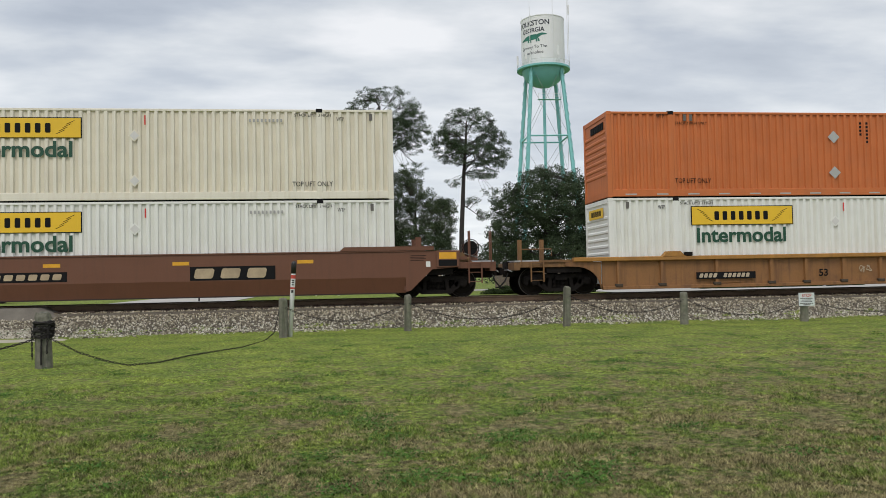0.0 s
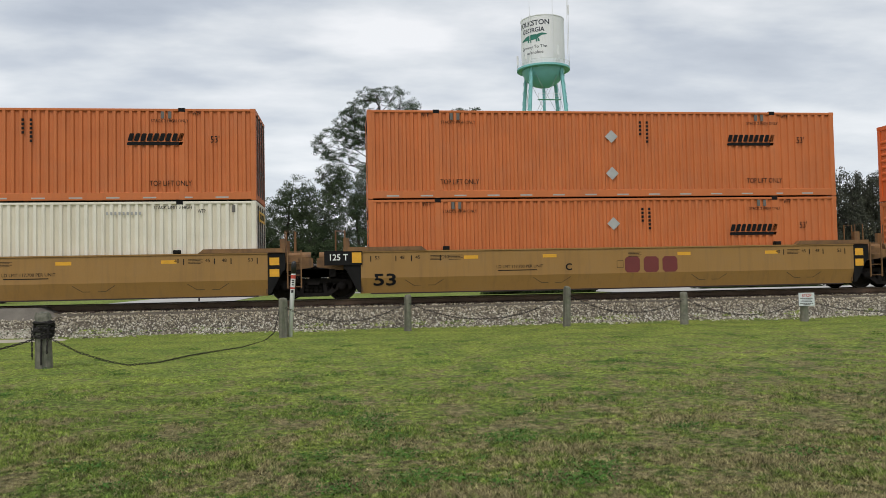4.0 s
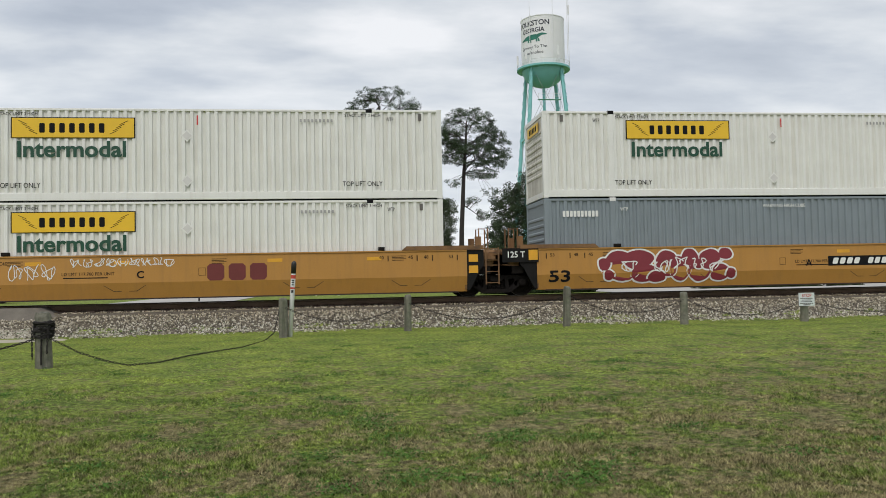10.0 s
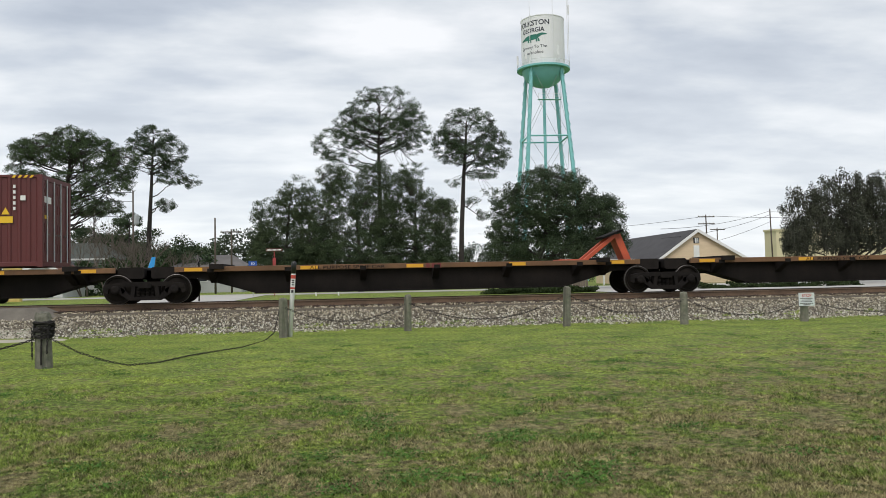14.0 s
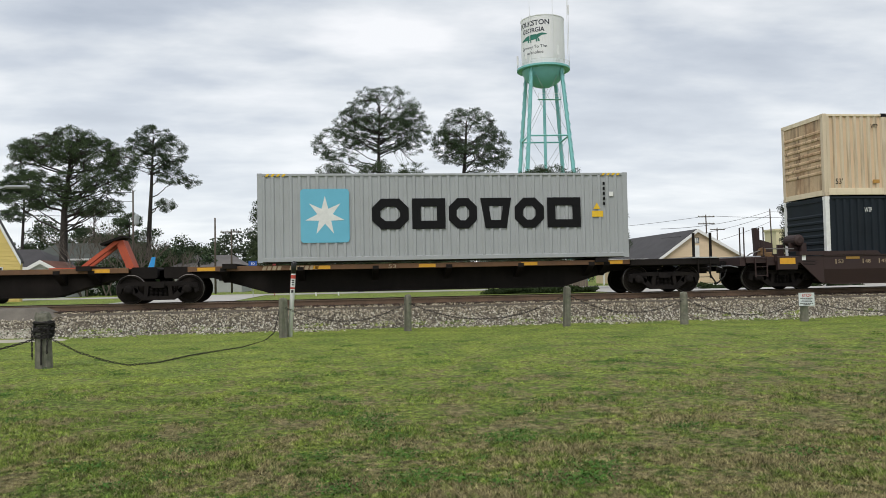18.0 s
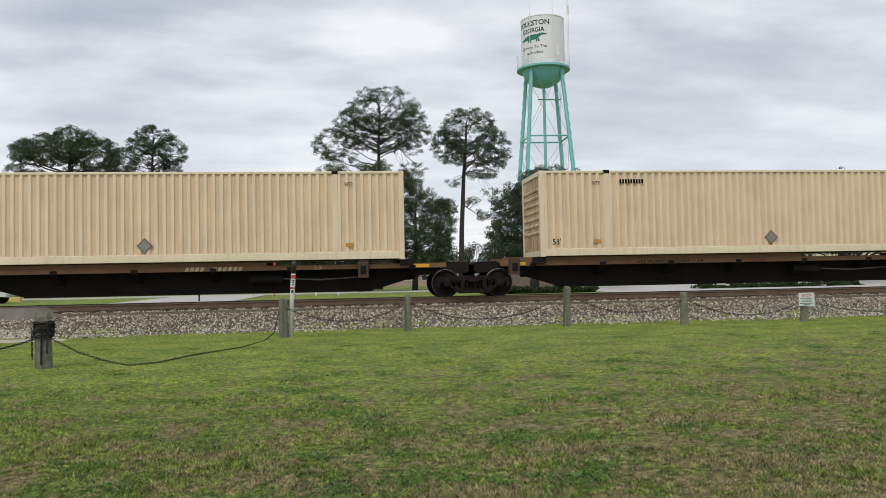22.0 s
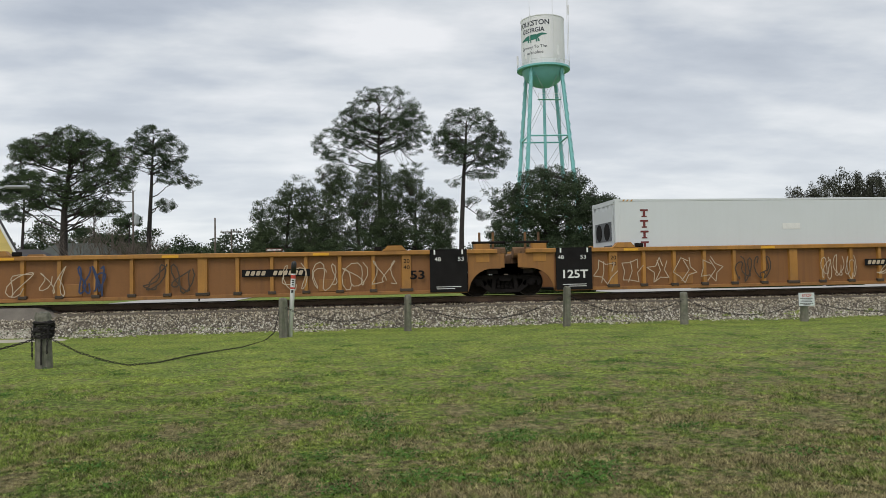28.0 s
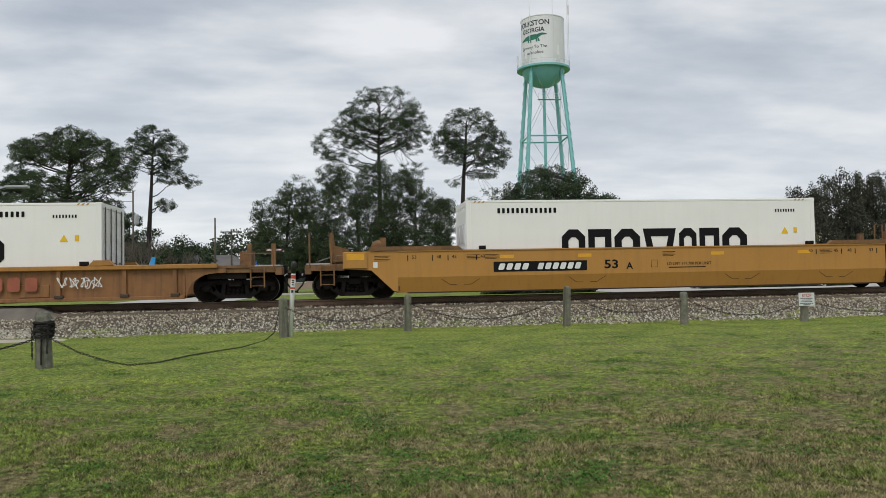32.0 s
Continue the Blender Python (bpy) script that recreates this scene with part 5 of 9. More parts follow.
def build_street():
    wood = mat("pole_wood", (0.085, 0.068, 0.055), 0.9, 0, 0.25, 2, 20, 0.3)
    wire_m = mat("wire_black", (0.02, 0.02, 0.02), 0.6, 0, 0.1, 2, 20)
    white = mat("trim_white", (0.70, 0.70, 0.68))
    black = mat("black_paint", (0.008, 0.008, 0.009), 0.75, 0, 0.2, 6, 40, spec=0.15)

    def pole(x, y, top, lean=0.0, arms=1, label="weathered wooden utility pole with a crossarm", can=False):
        p = thing("utility_pole", label, "utility pole", "utility poles", (x, y, FAR))
        h = top - FAR
        part("shaft", Geo().tube([(0, 0, 0), (lean, 0, h)], 0.11, 0.075, 8), wood, p, smooth=True)
        for k in range(arms):
            zz = h - 0.35 - 0.9 * k
            part("crossarm", Geo().box(lean - 1.1, lean + 1.1, -0.16, -0.06, zz, zz + 0.12), wood, p)
            for q in (-1.0, -0.4, 0.4, 1.0):
                part("insulator", Geo().turned(lean + q, -0.11, [(0.03, zz + 0.12), (0.06, zz + 0.18), (0.04, zz + 0.27)], 8), white, p)
        if can:
            part("transformer", Geo().turned(0.35, -0.1, [(0.2, h - 3.4), (0.26, h - 3.3), (0.26, h - 2.5), (0.15, h - 2.35)], 14), galv_grey, p, "grey pole transformer")
        return p
    pole(45.6, 95, 8.1, -0.1, 2)
    pole(54.5, 95, 8.8, -0.25, 0, "tall leaning wooden utility pole")
    pole(53.4, 108, 7.2, 0.0, 1)
    pole(-21.3, 80, 9.9, 0.0, 0, "dark wooden utility pole with a transformer", can=True)
    pole(-13.4, 80, 7.1, 0.0, 0, "slim wooden utility pole")
    pole(-12.4, 84, 6.2, 0.0, 1)

    def wire(p, q, sag):
        p, q = Vector(p), Vector(q)
        pts = [p.lerp(q, i / 14) - Vector((0, 0, sag * 4 * (i / 14) * (1 - i / 14))) for i in range(15)]
        o = solid("overhead_wire", Geo().tube(pts, 0.022, n=4), wire_m, "thin black overhead wire between poles", "wire", group="overhead wires")
    for dz, far in ((0.0, 5.4), (-0.5, 4.4), (-1.4, 2.9)):
        wire((54.25, 95, 8.5 + dz), (33.0, 79.5, far), 0.5)
    wire((45.5, 95, 7.9), (20.0, 120, 7.4), 0.6)
    wire((46.5, 95, 7.9), (80, 88, 8.6), 0.8)
    wire((54.25, 95, 8.4), (80, 84, 8.8), 0.8)
    for dz in (0.0, 0.9, 2.4):
        wire((-21.3, 80, 9.7 - dz), (-60, 62, 11.5 - dz), 0.7)
    # street lamp at the crossing
    lp = thing("street_lamp", "grey street lamp with a flat head on a curved arm", "street lamp", at=(-23.5, 45, FAR))
    part("mast", Geo().tube([(0, 0, 0), (0, 0, 6.2)], 0.09, 0.06, 8), galv_grey, lp)
    part("arm", Geo().tube([(0, 0, 6.0), (1.6, 0, 6.25), (3.4, 0, 6.50), (4.9, 0, 6.58)], 0.045, n=6), galv_grey, lp)
    part("head", Geo().box(4.8, 6.0, -0.17, 0.17, 6.52, 6.66, 0.04), galv_grey, lp, "flat lamp head")
    # signs
    blue = mat("sign_blue", (0.012, 0.07, 0.30), 0.4, 0, 0.05, 3, 20)
    sg = thing("route_sign", "small blue road sign with white letters", "sign", at=(-7.3, 60, FAR))
    part("post", Geo().tube([(0, 0, 0), (0, 0, 2.66)], 0.03, n=6), galv_grey, sg)
    pl = part("plate", Geo().box(-0.31, 0.31, -0.05, -0.035, 2.30, 2.68), blue, sg)
    letter("TO", -0.14, -0.055, 2.40, 0.18, white, pl, 0.28, 0.02)
    s2 = thing("street_sign", "brown street name sign on a red post", "sign", at=(-5.7, 60, FAR))
    redm = mat("sign_post_red", (0.30, 0.04, 0.04), 0.6)
    part("post", Geo().tube([(0, 0, 0), (0, 0, 3.6)], 0.035, n=6), redm, s2)
    pl = part("plate", Geo().box(-0.62, 0.62, -0.06, -0.04, 3.40, 3.62), mat("sign_brown", (0.10, 0.035, 0.025), 0.5), s2)
    bars(-0.55, -0.066, 3.46, 1.1, 0.09, 12, white, pl, name="text_bar")
    part("small_plate", Geo().box(-0.12, 0.12, -0.07, -0.05, 2.2, 2.9), redm, s2)
    # low white rail on the verge
    rl = thing("low_rail", "low white painted pipe rail on the verge", "rail", at=(-1.7, 58, FAR))
    for x in (-0.82, 0.82):
        part("post", Geo().tube([(x, 0, 0), (x, 0, 0.5)], 0.055, n=8), white, rl)
    part("bar", Geo().tube([(-0.82, 0, 0.46), (0.82, 0, 0.46)], 0.04, n=6), white, rl)
    ps = thing("sign_post", "slim dark sign post", "post", at=(-9.0, 48, FAR))
    part("shaft", Geo().box(-0.04, 0.04, -0.04, 0.04, 0, 2.4), black, ps)
    # feather banner
    fl = thing("feather_banner", "bright blue feather banner on a pole", "banner", at=(-18.0, 72, FAR))
    bl = mat("banner_blue", (0.02, 0.26, 0.60), 0.6, 0, 0.1, 2, 20)
    part("pole", Geo().tube([(0, 0, 0), (0.1, 0, 2.6), (0.45, 0, 3.55)], 0.02, n=5), galv_grey, fl)
    part("cloth", Geo().prism([(0.02, 0.9), (0.42, 1.0), (0.62, 2.6), (0.75, 3.5), (0.42, 3.5), (0.12, 2.6)], -0.02, 0.0, "y"), bl, fl)
    # a parked pickup by the crossing
    car = thing("pickup_truck", "white pickup truck parked by the street", "truck", at=(-25.0, 55, FAR))
    body = mat("car_white", (0.62, 0.63, 0.64), 0.25, 0, 0.03, 2, 20)
    gls = mat("window_dark", (0.03, 0.034, 0.04), 0.12)
    part("body", Geo().prism([(-2.6, 0.45), (2.5, 0.45), (2.65, 0.7), (2.6, 1.0), (1.4, 1.1), (0.75, 1.62), (-0.65, 1.66), (-0.85, 1.12), (-2.6, 1.12)], -0.9, 0.9, "y"), body, car)
    part("side_window", Geo().prism([(1.15, 1.12), (0.65, 1.54), (-0.5, 1.57), (-0.65, 1.12)], -0.912, -0.902, "y"), gls, car)
    part("bumper", Geo().box(2.45, 2.75, -0.88, 0.88, 0.42, 0.62, 0.04), galv_grey, car)
    part("headlight", Geo().box(2.58, 2.66, -0.85, -0.5, 0.75, 0.95, 0.02), galv_grey, car)
    for x in (-1.65, 1.65):
        for s in (-1, 1):
            w = part("wheel", Geo().disc(x, 0.36, s * 0.92, s * 0.68, 0.36, 20, [(0, 0.30), (0.1, 0.36), (0.9, 0.36), (1, 0.30)]), rubber_black, car)
            part("rim", Geo().disc(x, 0.36, s * 0.93, s * 0.915, 0.23, 16), galv_grey, w)


rubber_black = mat("tyre_rubber", (0.015, 0.015, 0.015), 0.8)
build_roads()
build_trees()
build_houses()
build_tower()
build_street()
# ---- train ----
GLIDE = [-0.00, 6.58, 12.89, 19.13, 25.71, 32.09, 38.29, 44.91, 51.44, 57.89, 64.25, 70.52, 76.72, 83.08, 89.64, 95.83, 102.15, 108.56, 114.78, 121.21, 127.97, 134.23, 140.84, 147.21, 153.37, 159.88, 166.28, 172.49, 179.04, 185.20, 191.48, 197.80, 204.14, 210.51, 216.90, 223.33, 229.55, 236.21, 242.67, 248.96, 255.58, 261.90, 268.23, 274.68, 281.38, 287.69, 294.14, 300.84, 307.18, 313.62, 320.35, 326.92, 333.70, 340.32, 346.91, 353.45, 359.96, 366.24, 372.88, 379.43, 385.74, 392.33, 398.88, 405.21, 411.97]


def travel(t):
    """How far the train has gone after t seconds."""
    i = min(63, max(0, int(t * 2)))
    return GLIDE[i] + (GLIDE[i + 1] - GLIDE[i]) * (t * 2 - i)


RIDERS = []          # (thing, place along the train, height)
WHEELS = []          # (wheelset, its place along the train, local x, local z)


def rider(ob, u, z=0.0):
    RIDERS.append((ob, u, z))
    ob.matrix_world = pose(u, TRACK_Y, z)
    return ob


WHEEL_R = 0.46
steel_dark = mat("truck_steel", (0.012, 0.010, 0.0095), 0.9, 0.0, 0.4, 4, 35, 0.4, dirt=0.4, dirt_color=(0.030, 0.023, 0.018), spec=0.15)
steel_black = mat("underframe_black", (0.009, 0.0085, 0.0085), 0.85, 0.0, 0.4, 3, 30, 0.3, dirt=0.3, dirt_color=(0.020, 0.016, 0.014), spec=0.2)
tread = mat("wheel_tread", (0.17, 0.16, 0.15), 0.45, 0.8, 0.2, 5, 40)
wheel_brown = mat("wheel_face", (0.015, 0.012, 0.010), 0.9, 0.0, 0.35, 5, 40, 0.2, spec=0.15)
ink = mat("black_paint", (0.008, 0.008, 0.009), 0.75, 0, 0.2, 6, 40, spec=0.15)
chalk = mat("white_paint", (0.70, 0.70, 0.68), 0.55, 0, 0.1, 6, 40)
reflector = mat("yellow_reflector", (0.66, 0.33, 0.02), 0.4, 0, 0.12, 6, 50)
galv = mat("galvanised", (0.42, 0.43, 0.44), 0.5, 0.5, 0.15, 6, 40)
rod_grey = mat("rod_grey", (0.13, 0.12, 0.11), 0.6, 0.3, 0.3, 6, 40)
rubber = mat("hose_rubber", (0.012, 0.012, 0.012), 0.7, 0, 0.2, 6, 40)


def make_bogie():
    """Three-piece freight bogie."""
    b = thing("rail_bogie", "dark grimy three-piece freight bogie on steel wheels", "bogie", "freight bogies")
    for s in (-1, 1):
        y0 = s * 1.02 - 0.075
        f = Geo()
        top = [(-1.22, 0.50), (-1.22, 0.62), (-1.02, 0.66), (-0.55, 0.70), (0.55, 0.70), (1.02, 0.66), (1.22, 0.62), (1.22, 0.50), (1.02, 0.50), (0.80, 0.56), (-0.80, 0.56), (-1.02, 0.50)]
        f.prism(top, y0, y0 + 0.15, "y")
        f.prism([(-0.80, 0.57), (-0.92, 0.44), (-0.48, 0.12), (0.48, 0.12), (0.92, 0.44), (0.80, 0.57), (0.66, 0.50), (0.42, 0.24), (-0.42, 0.24), (-0.66, 0.50)], y0 + 0.01, y0 + 0.14, "y")
        for q in (-1, 1):
            f.prism([(q * 0.33, 0.20), (q * 0.45, 0.20), (q * 0.40, 0.60), (q * 0.28, 0.60)], y0 + 0.005, y0 + 0.145, "y")
            f.prism([(q * 1.22, 0.62), (q * 1.24, 0.40), (q * 1.12, 0.33), (q * 1.08, 0.52)], y0 + 0.01, y0 + 0.14, "y")
            f.prism([(q * 0.62, 0.60), (q * 0.60, 0.40), (q * 0.68, 0.32), (q * 0.74, 0.55)], y0 + 0.01, y0 + 0.14, "y")
        part("side_frame", f, steel_dark, b)
        for q in (-1, 1):
            box = part("bearing_cap", Geo().disc(q * 0.89, 0.46, s * 1.02 - 0.13, s * 1.02 + 0.13, 0.13, 16, [(0, 0.07), (0.08, 0.12), (0.2, 0.135), (0.8, 0.135), (0.92, 0.12), (1, 0.07)]), steel_dark, b)
        for k in range(4):
            sp = Geo()
            x = -0.21 + 0.14 * k
            for j in range(6):
                z = 0.25 + j * 0.045
                sp.turned(x, s * 1.02 - s * 0.02 + (0.02 if k % 2 else -0.02), [(0.05, z), (0.062, z + 0.008), (0.062, z + 0.024), (0.05, z + 0.032)], 10)
            part("spring", sp, steel_dark, b)
        part("friction_wedge", Geo().box(-0.30, 0.30, s * 0.93 - 0.04, s * 0.93 + 0.04, 0.24, 0.56), steel_dark, b)
        part("brake_rod", Geo().tube([(-0.75, s * 0.92, 0.28), (0.75, s * 0.92, 0.34)], 0.02, n=6), steel_dark, b)
    part("bolster", Geo().box(-0.20, 0.20, -1.15, 1.15, 0.50, 0.66, 0.03).turned(0, 0, [(0.2, 0.66), (0.2, 0.78)], 16), steel_dark, b)
    part("brake_rigging", Geo().box(-0.40, 0.40, -0.55, 0.55, 0.26, 0.52, 0.03).box(-0.95, 0.95, -0.10, 0.10, 0.40, 0.52, 0.02), steel_dark, b)
    for q in (-1, 1):
        part("brake_beam", Geo().prism([(q * 0.40, 0.30), (q * 0.46, 0.30), (q * 0.46, 0.42), (q * 0.40, 0.42)], -0.9, 0.9, "y"), steel_dark, b)
        for s in (-1, 1):
            part("brake_shoe", Geo().prism([(q * 0.40, 0.32), (q * 0.445, 0.32), (q * 0.43, 0.60), (q * 0.37, 0.60)], s * 0.76 - 0.05, s * 0.76 + 0.05, "y"), steel_dark, b)
    return b


def make_wheelset():
    """An axle and one wheel, whose tread is polished by the rail."""
    axle = Geo().disc(0, 0, -1.1, 1.1, 0.08, 14).mesh("axle")
    axle.materials.append(wheel_brown)
    g = Geo().disc(0, 0, 0.82, 0.69, 0.46, 36, [(0, 0.12), (0.02, 0.15), (0.25, 0.17), (0.45, 0.36), (0.10, 0.39), (0.06, 0.45), (0.10, 0.46), (0.85, 0.46), (0.9, 0.485), (1.0, 0.485), (1.0, 0.40), (0.75, 0.37), (0.8, 0.15)])
    wheel = g.mesh("wheel")
    wheel.materials.append(wheel_brown)
    wheel.materials.append(tread)
    for p in wheel.polygons:
        if all(0.44 < math.hypot(wheel.vertices[i].co.x, wheel.vertices[i].co.z) < 0.475 for i in p.vertices):
            p.material_index = 1
    return axle, wheel


BOGIE = make_bogie()
AXLE, WHEEL = make_wheelset()


def bogie(u):
    b = copy_thing(BOGIE, pose(0, 0, 0))
    rider(b, u)
    for x in (-0.89, 0.89):
        w = new("wheelset", AXLE)
        w.parent, w.location = b, (x, 0, 0.46)
        for s in (0, math.pi):
            r = new("wheel", WHEEL)
            r.parent, r.rotation_euler = w, (0, 0, s)
        WHEELS.append((w, u, x, 0.46))
    return b


# ---- containers ----
def ribbed(x0, x1, z0, z1, y, depth, pitch, ledge, side):
    """A wall of upright trapezoid corrugations from x0 to x1, hollow side at y + depth; side -1 faces -y."""
    n = max(1, round((x1 - x0) / pitch))
    p = (x1 - x0) / n
    prof = []
    for i in range(n):
        a = x0 + i * p
        prof += [(a, 0), (a + p * ledge, 0), (a + p * (ledge + 0.12), 1), (a + p * 0.88, 1)]
    prof.append((x1, 0))
    vs, fs = [], []
    for x, d in prof:
        yy = y - side * depth * d
        vs += [(x, yy, z0), (x, yy, z1), (x, y - side * (depth + 0.03), z0), (x, y - side * (depth + 0.03), z1)]
    for i in range(len(prof) - 1):
        o = 4 * i
        fs += [(o, o + 4, o + 5, o + 1), (o + 2, o + 3, o + 7, o + 6), (o + 1, o + 5, o + 7, o + 3), (o, o + 2, o + 6, o + 4)]
    return Geo().add(vs, fs)


def container(u, z, label, paint, length=16.154, width=2.591, height=2.896, group="stacked containers", lift=None, pitch=0.248, depth=0.05,
              doors="right", post=None, rail=None, end="slats", smooth=False, trim=None, plates=False, category="shipping container", band=True, ledge=0.34,
              end_paint=None, cap=None, groove=None, front_paint=None, rods=None):
    """A steel box with corrugated walls. Local x from 0 at its left end, y = 0 in its middle, z from its base."""
    c = thing("shipping_container", label, category, group)
    rider(c, u, z)
    W, H, Ln = width / 2, height, length
    post, rail, trim = post or paint, rail or paint, trim or paint
    lift = lift or []
    top, bot = 0.09, (0.26 if band else 0.16)
    cuts = [0.16] + [q for l in lift for q in (l - 0.09, l + 0.09)] + [Ln - 0.16]
    for s in (-1, 1):
        if smooth:
            w = Geo().box(0.13, Ln - 0.13, min(s * W - s * 0.008, s * W - s * 0.07), max(s * W - s * 0.008, s * W - s * 0.07), bot, H - top)
        elif plates:
            w = Geo().box(0.16, Ln - 0.16, min(s * W - s * 0.03, s * W - s * 0.07), max(s * W - s * 0.03, s * W - s * 0.07), bot, H - top)
        else:
            w = Geo()
            for a, b in zip(cuts[::2], cuts[1::2]):
                if s < 0:
                    q = ribbed(a, b, bot, H - top, s * (W - 0.006), depth, pitch, ledge, s)
                    w.add(q.v, q.f)
                else:
                    w.box(a, b, W - 0.06, W - 0.02, bot, H - top)
        wall = part("side_wall", w, paint, c)
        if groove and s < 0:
            # the hollows of the corrugation take a colour of their own, mostly darker
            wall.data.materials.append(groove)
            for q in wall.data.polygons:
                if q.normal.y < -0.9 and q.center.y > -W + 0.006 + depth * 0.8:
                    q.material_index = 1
        part("bottom_rail", Geo().box(0.16, Ln - 0.16, min(s * W, s * (W - 0.08)), max(s * W, s * (W - 0.08)), 0.02, bot, 0.012), rail, c)
        part("top_rail", Geo().box(0.16, Ln - 0.16, min(s * W, s * (W - 0.08)), max(s * W, s * (W - 0.08)), H - top, H - 0.01, 0.012), rail, c)
        for x in (0.0, Ln - 0.16):
            part("corner_post", Geo().box(x, x + 0.16, min(s * W, s * (W - 0.16)), max(s * W, s * (W - 0.16)), 0.118, H - 0.118, 0.01), trim, c)
            for zz in (0.0, H - 0.118):
                part("corner_casting", Geo().box(x - 0.003, x + 0.163, min(s * (W + 0.003), s * (W - 0.165)), max(s * (W + 0.003), s * (W - 0.165)), zz, zz + 0.118, 0.012)
                     .box(x + 0.05, x + 0.11, min(s * (W + 0.0035), s * (W - 0.01)), max(s * (W + 0.0035), s * (W - 0.01)), zz + 0.03, zz + 0.085), trim, c)
        for l in lift:
            part("lift_post", Geo().box(l - 0.09, l + 0.09, min(s * (W + 0.004), s * (W - 0.1)), max(s * (W + 0.004), s * (W - 0.1)), 0.02, H - 0.10, 0.012), post, c)
            part("lift_casting", Geo().box(l - 0.10, l + 0.10, min(s * (W + 0.008), s * (W - 0.17)), max(s * (W + 0.008), s * (W - 0.17)), H - 0.115, H + 0.015, 0.012), cap or ink, c, "dark lifting casting")
    part("roof", Geo().box(0.1, Ln - 0.1, -W + 0.07, W - 0.07, H - 0.06, H - 0.02), paint, c)
    part("underframe", Geo().box(0.1, Ln - 0.1, -W + 0.09, W - 0.09, 0.05, 0.16), steel_black, c)
    for where in ("left", "right"):
        x, d = (0.0, 1) if where == "left" else (Ln, -1)
        xa, xb = sorted((x + d * 0.03, x + d * 0.07))
        part("end_sill", Geo().box(*sorted((x, x + d * 0.1)), -W + 0.16, W - 0.16, 0.02, 0.20), rail, c)
        part("end_header", Geo().box(*sorted((x, x + d * 0.1)), -W + 0.16, W - 0.16, H - 0.16, H - 0.01), rail, c)
        if where == doors:
            for s in (-1, 1):
                dr = part("door", Geo().box(xa, xb, *sorted((s * 0.012, s * (W - 0.17))), 0.21, H - 0.17, 0.004), end_paint or paint, c)
                for k in range(4):
                    zz = 0.45 + k * 0.62
                    part("door_rib", Geo().box(*sorted((x + d * 0.018, x + d * 0.03)), *sorted((s * 0.08, s * (W - 0.24))), zz, zz + 0.30), end_paint or paint, dr)
                for yy in (0.28, 0.86):
                    part("lock_rod", Geo().tube([(x - d * 0.012, s * yy, 0.16), (x - d * 0.012, s * yy, H - 0.12)], 0.022, n=6), rods or rod_grey, dr)
                    part("rod_handle", Geo().box(*sorted((x - d * 0.012, x + d * 0.004)), *sorted((s * yy, s * (yy - 0.24))), 1.0, 1.04), rod_grey, dr)
                for k in range(5):
                    zz = 0.35 + k * 0.52
                    part("hinge", Geo().box(*sorted((x - d * 0.006, x + d * 0.04)), *sorted((s * (W - 0.20), s * (W - 0.10))), zz, zz + 0.09), trim, dr)
        elif end == "slats":
            part("front_wall", Geo().box(xa, xb, -W + 0.16, W - 0.16, 0.20, H - 0.16), front_paint or paint, c)
            for k in range(7):
                zz = 0.75 + k * 0.24
                part("front_rib", Geo().prism([(x + d * 0.03, zz), (x + d * 0.002, zz + 0.03), (x + d * 0.002, zz + 0.09), (x + d * 0.03, zz + 0.13)], -W + 0.18, W - 0.18, "y"), front_paint or paint, c)
        else:
            n, edge = 9, []
            for k in range(n):
                a = -W + 0.16 + (2 * W - 0.32) * k / n
                q = x + d * (0.01 if k % 2 else 0.045)
                edge += [(q, a + 0.02), (q, a + (2 * W - 0.32) / n - 0.02)]
            edge += [(x + d * 0.08, W - 0.16), (x + d * 0.08, -W + 0.16)]
            part("front_wall", Geo().prism(edge if d > 0 else edge[::-1], 0.20, H - 0.16, "z"), paint, c)
    return c


def diamond(c, x, y, z, r, material, frame_material=None):
    p = part("placard", Geo().flat([(x - r, z), (x, z - r), (x + r, z), (x, z + r)], y, 0.006), material, c, "diamond placard holder")
    if frame_material:
        r2 = r * 0.72
        part("placard_face", Geo().flat([(x - r2, z), (x, z - r2), (x + r2, z), (x, z + r2)], y - 0.003, 0.004), frame_material, p)
    return p


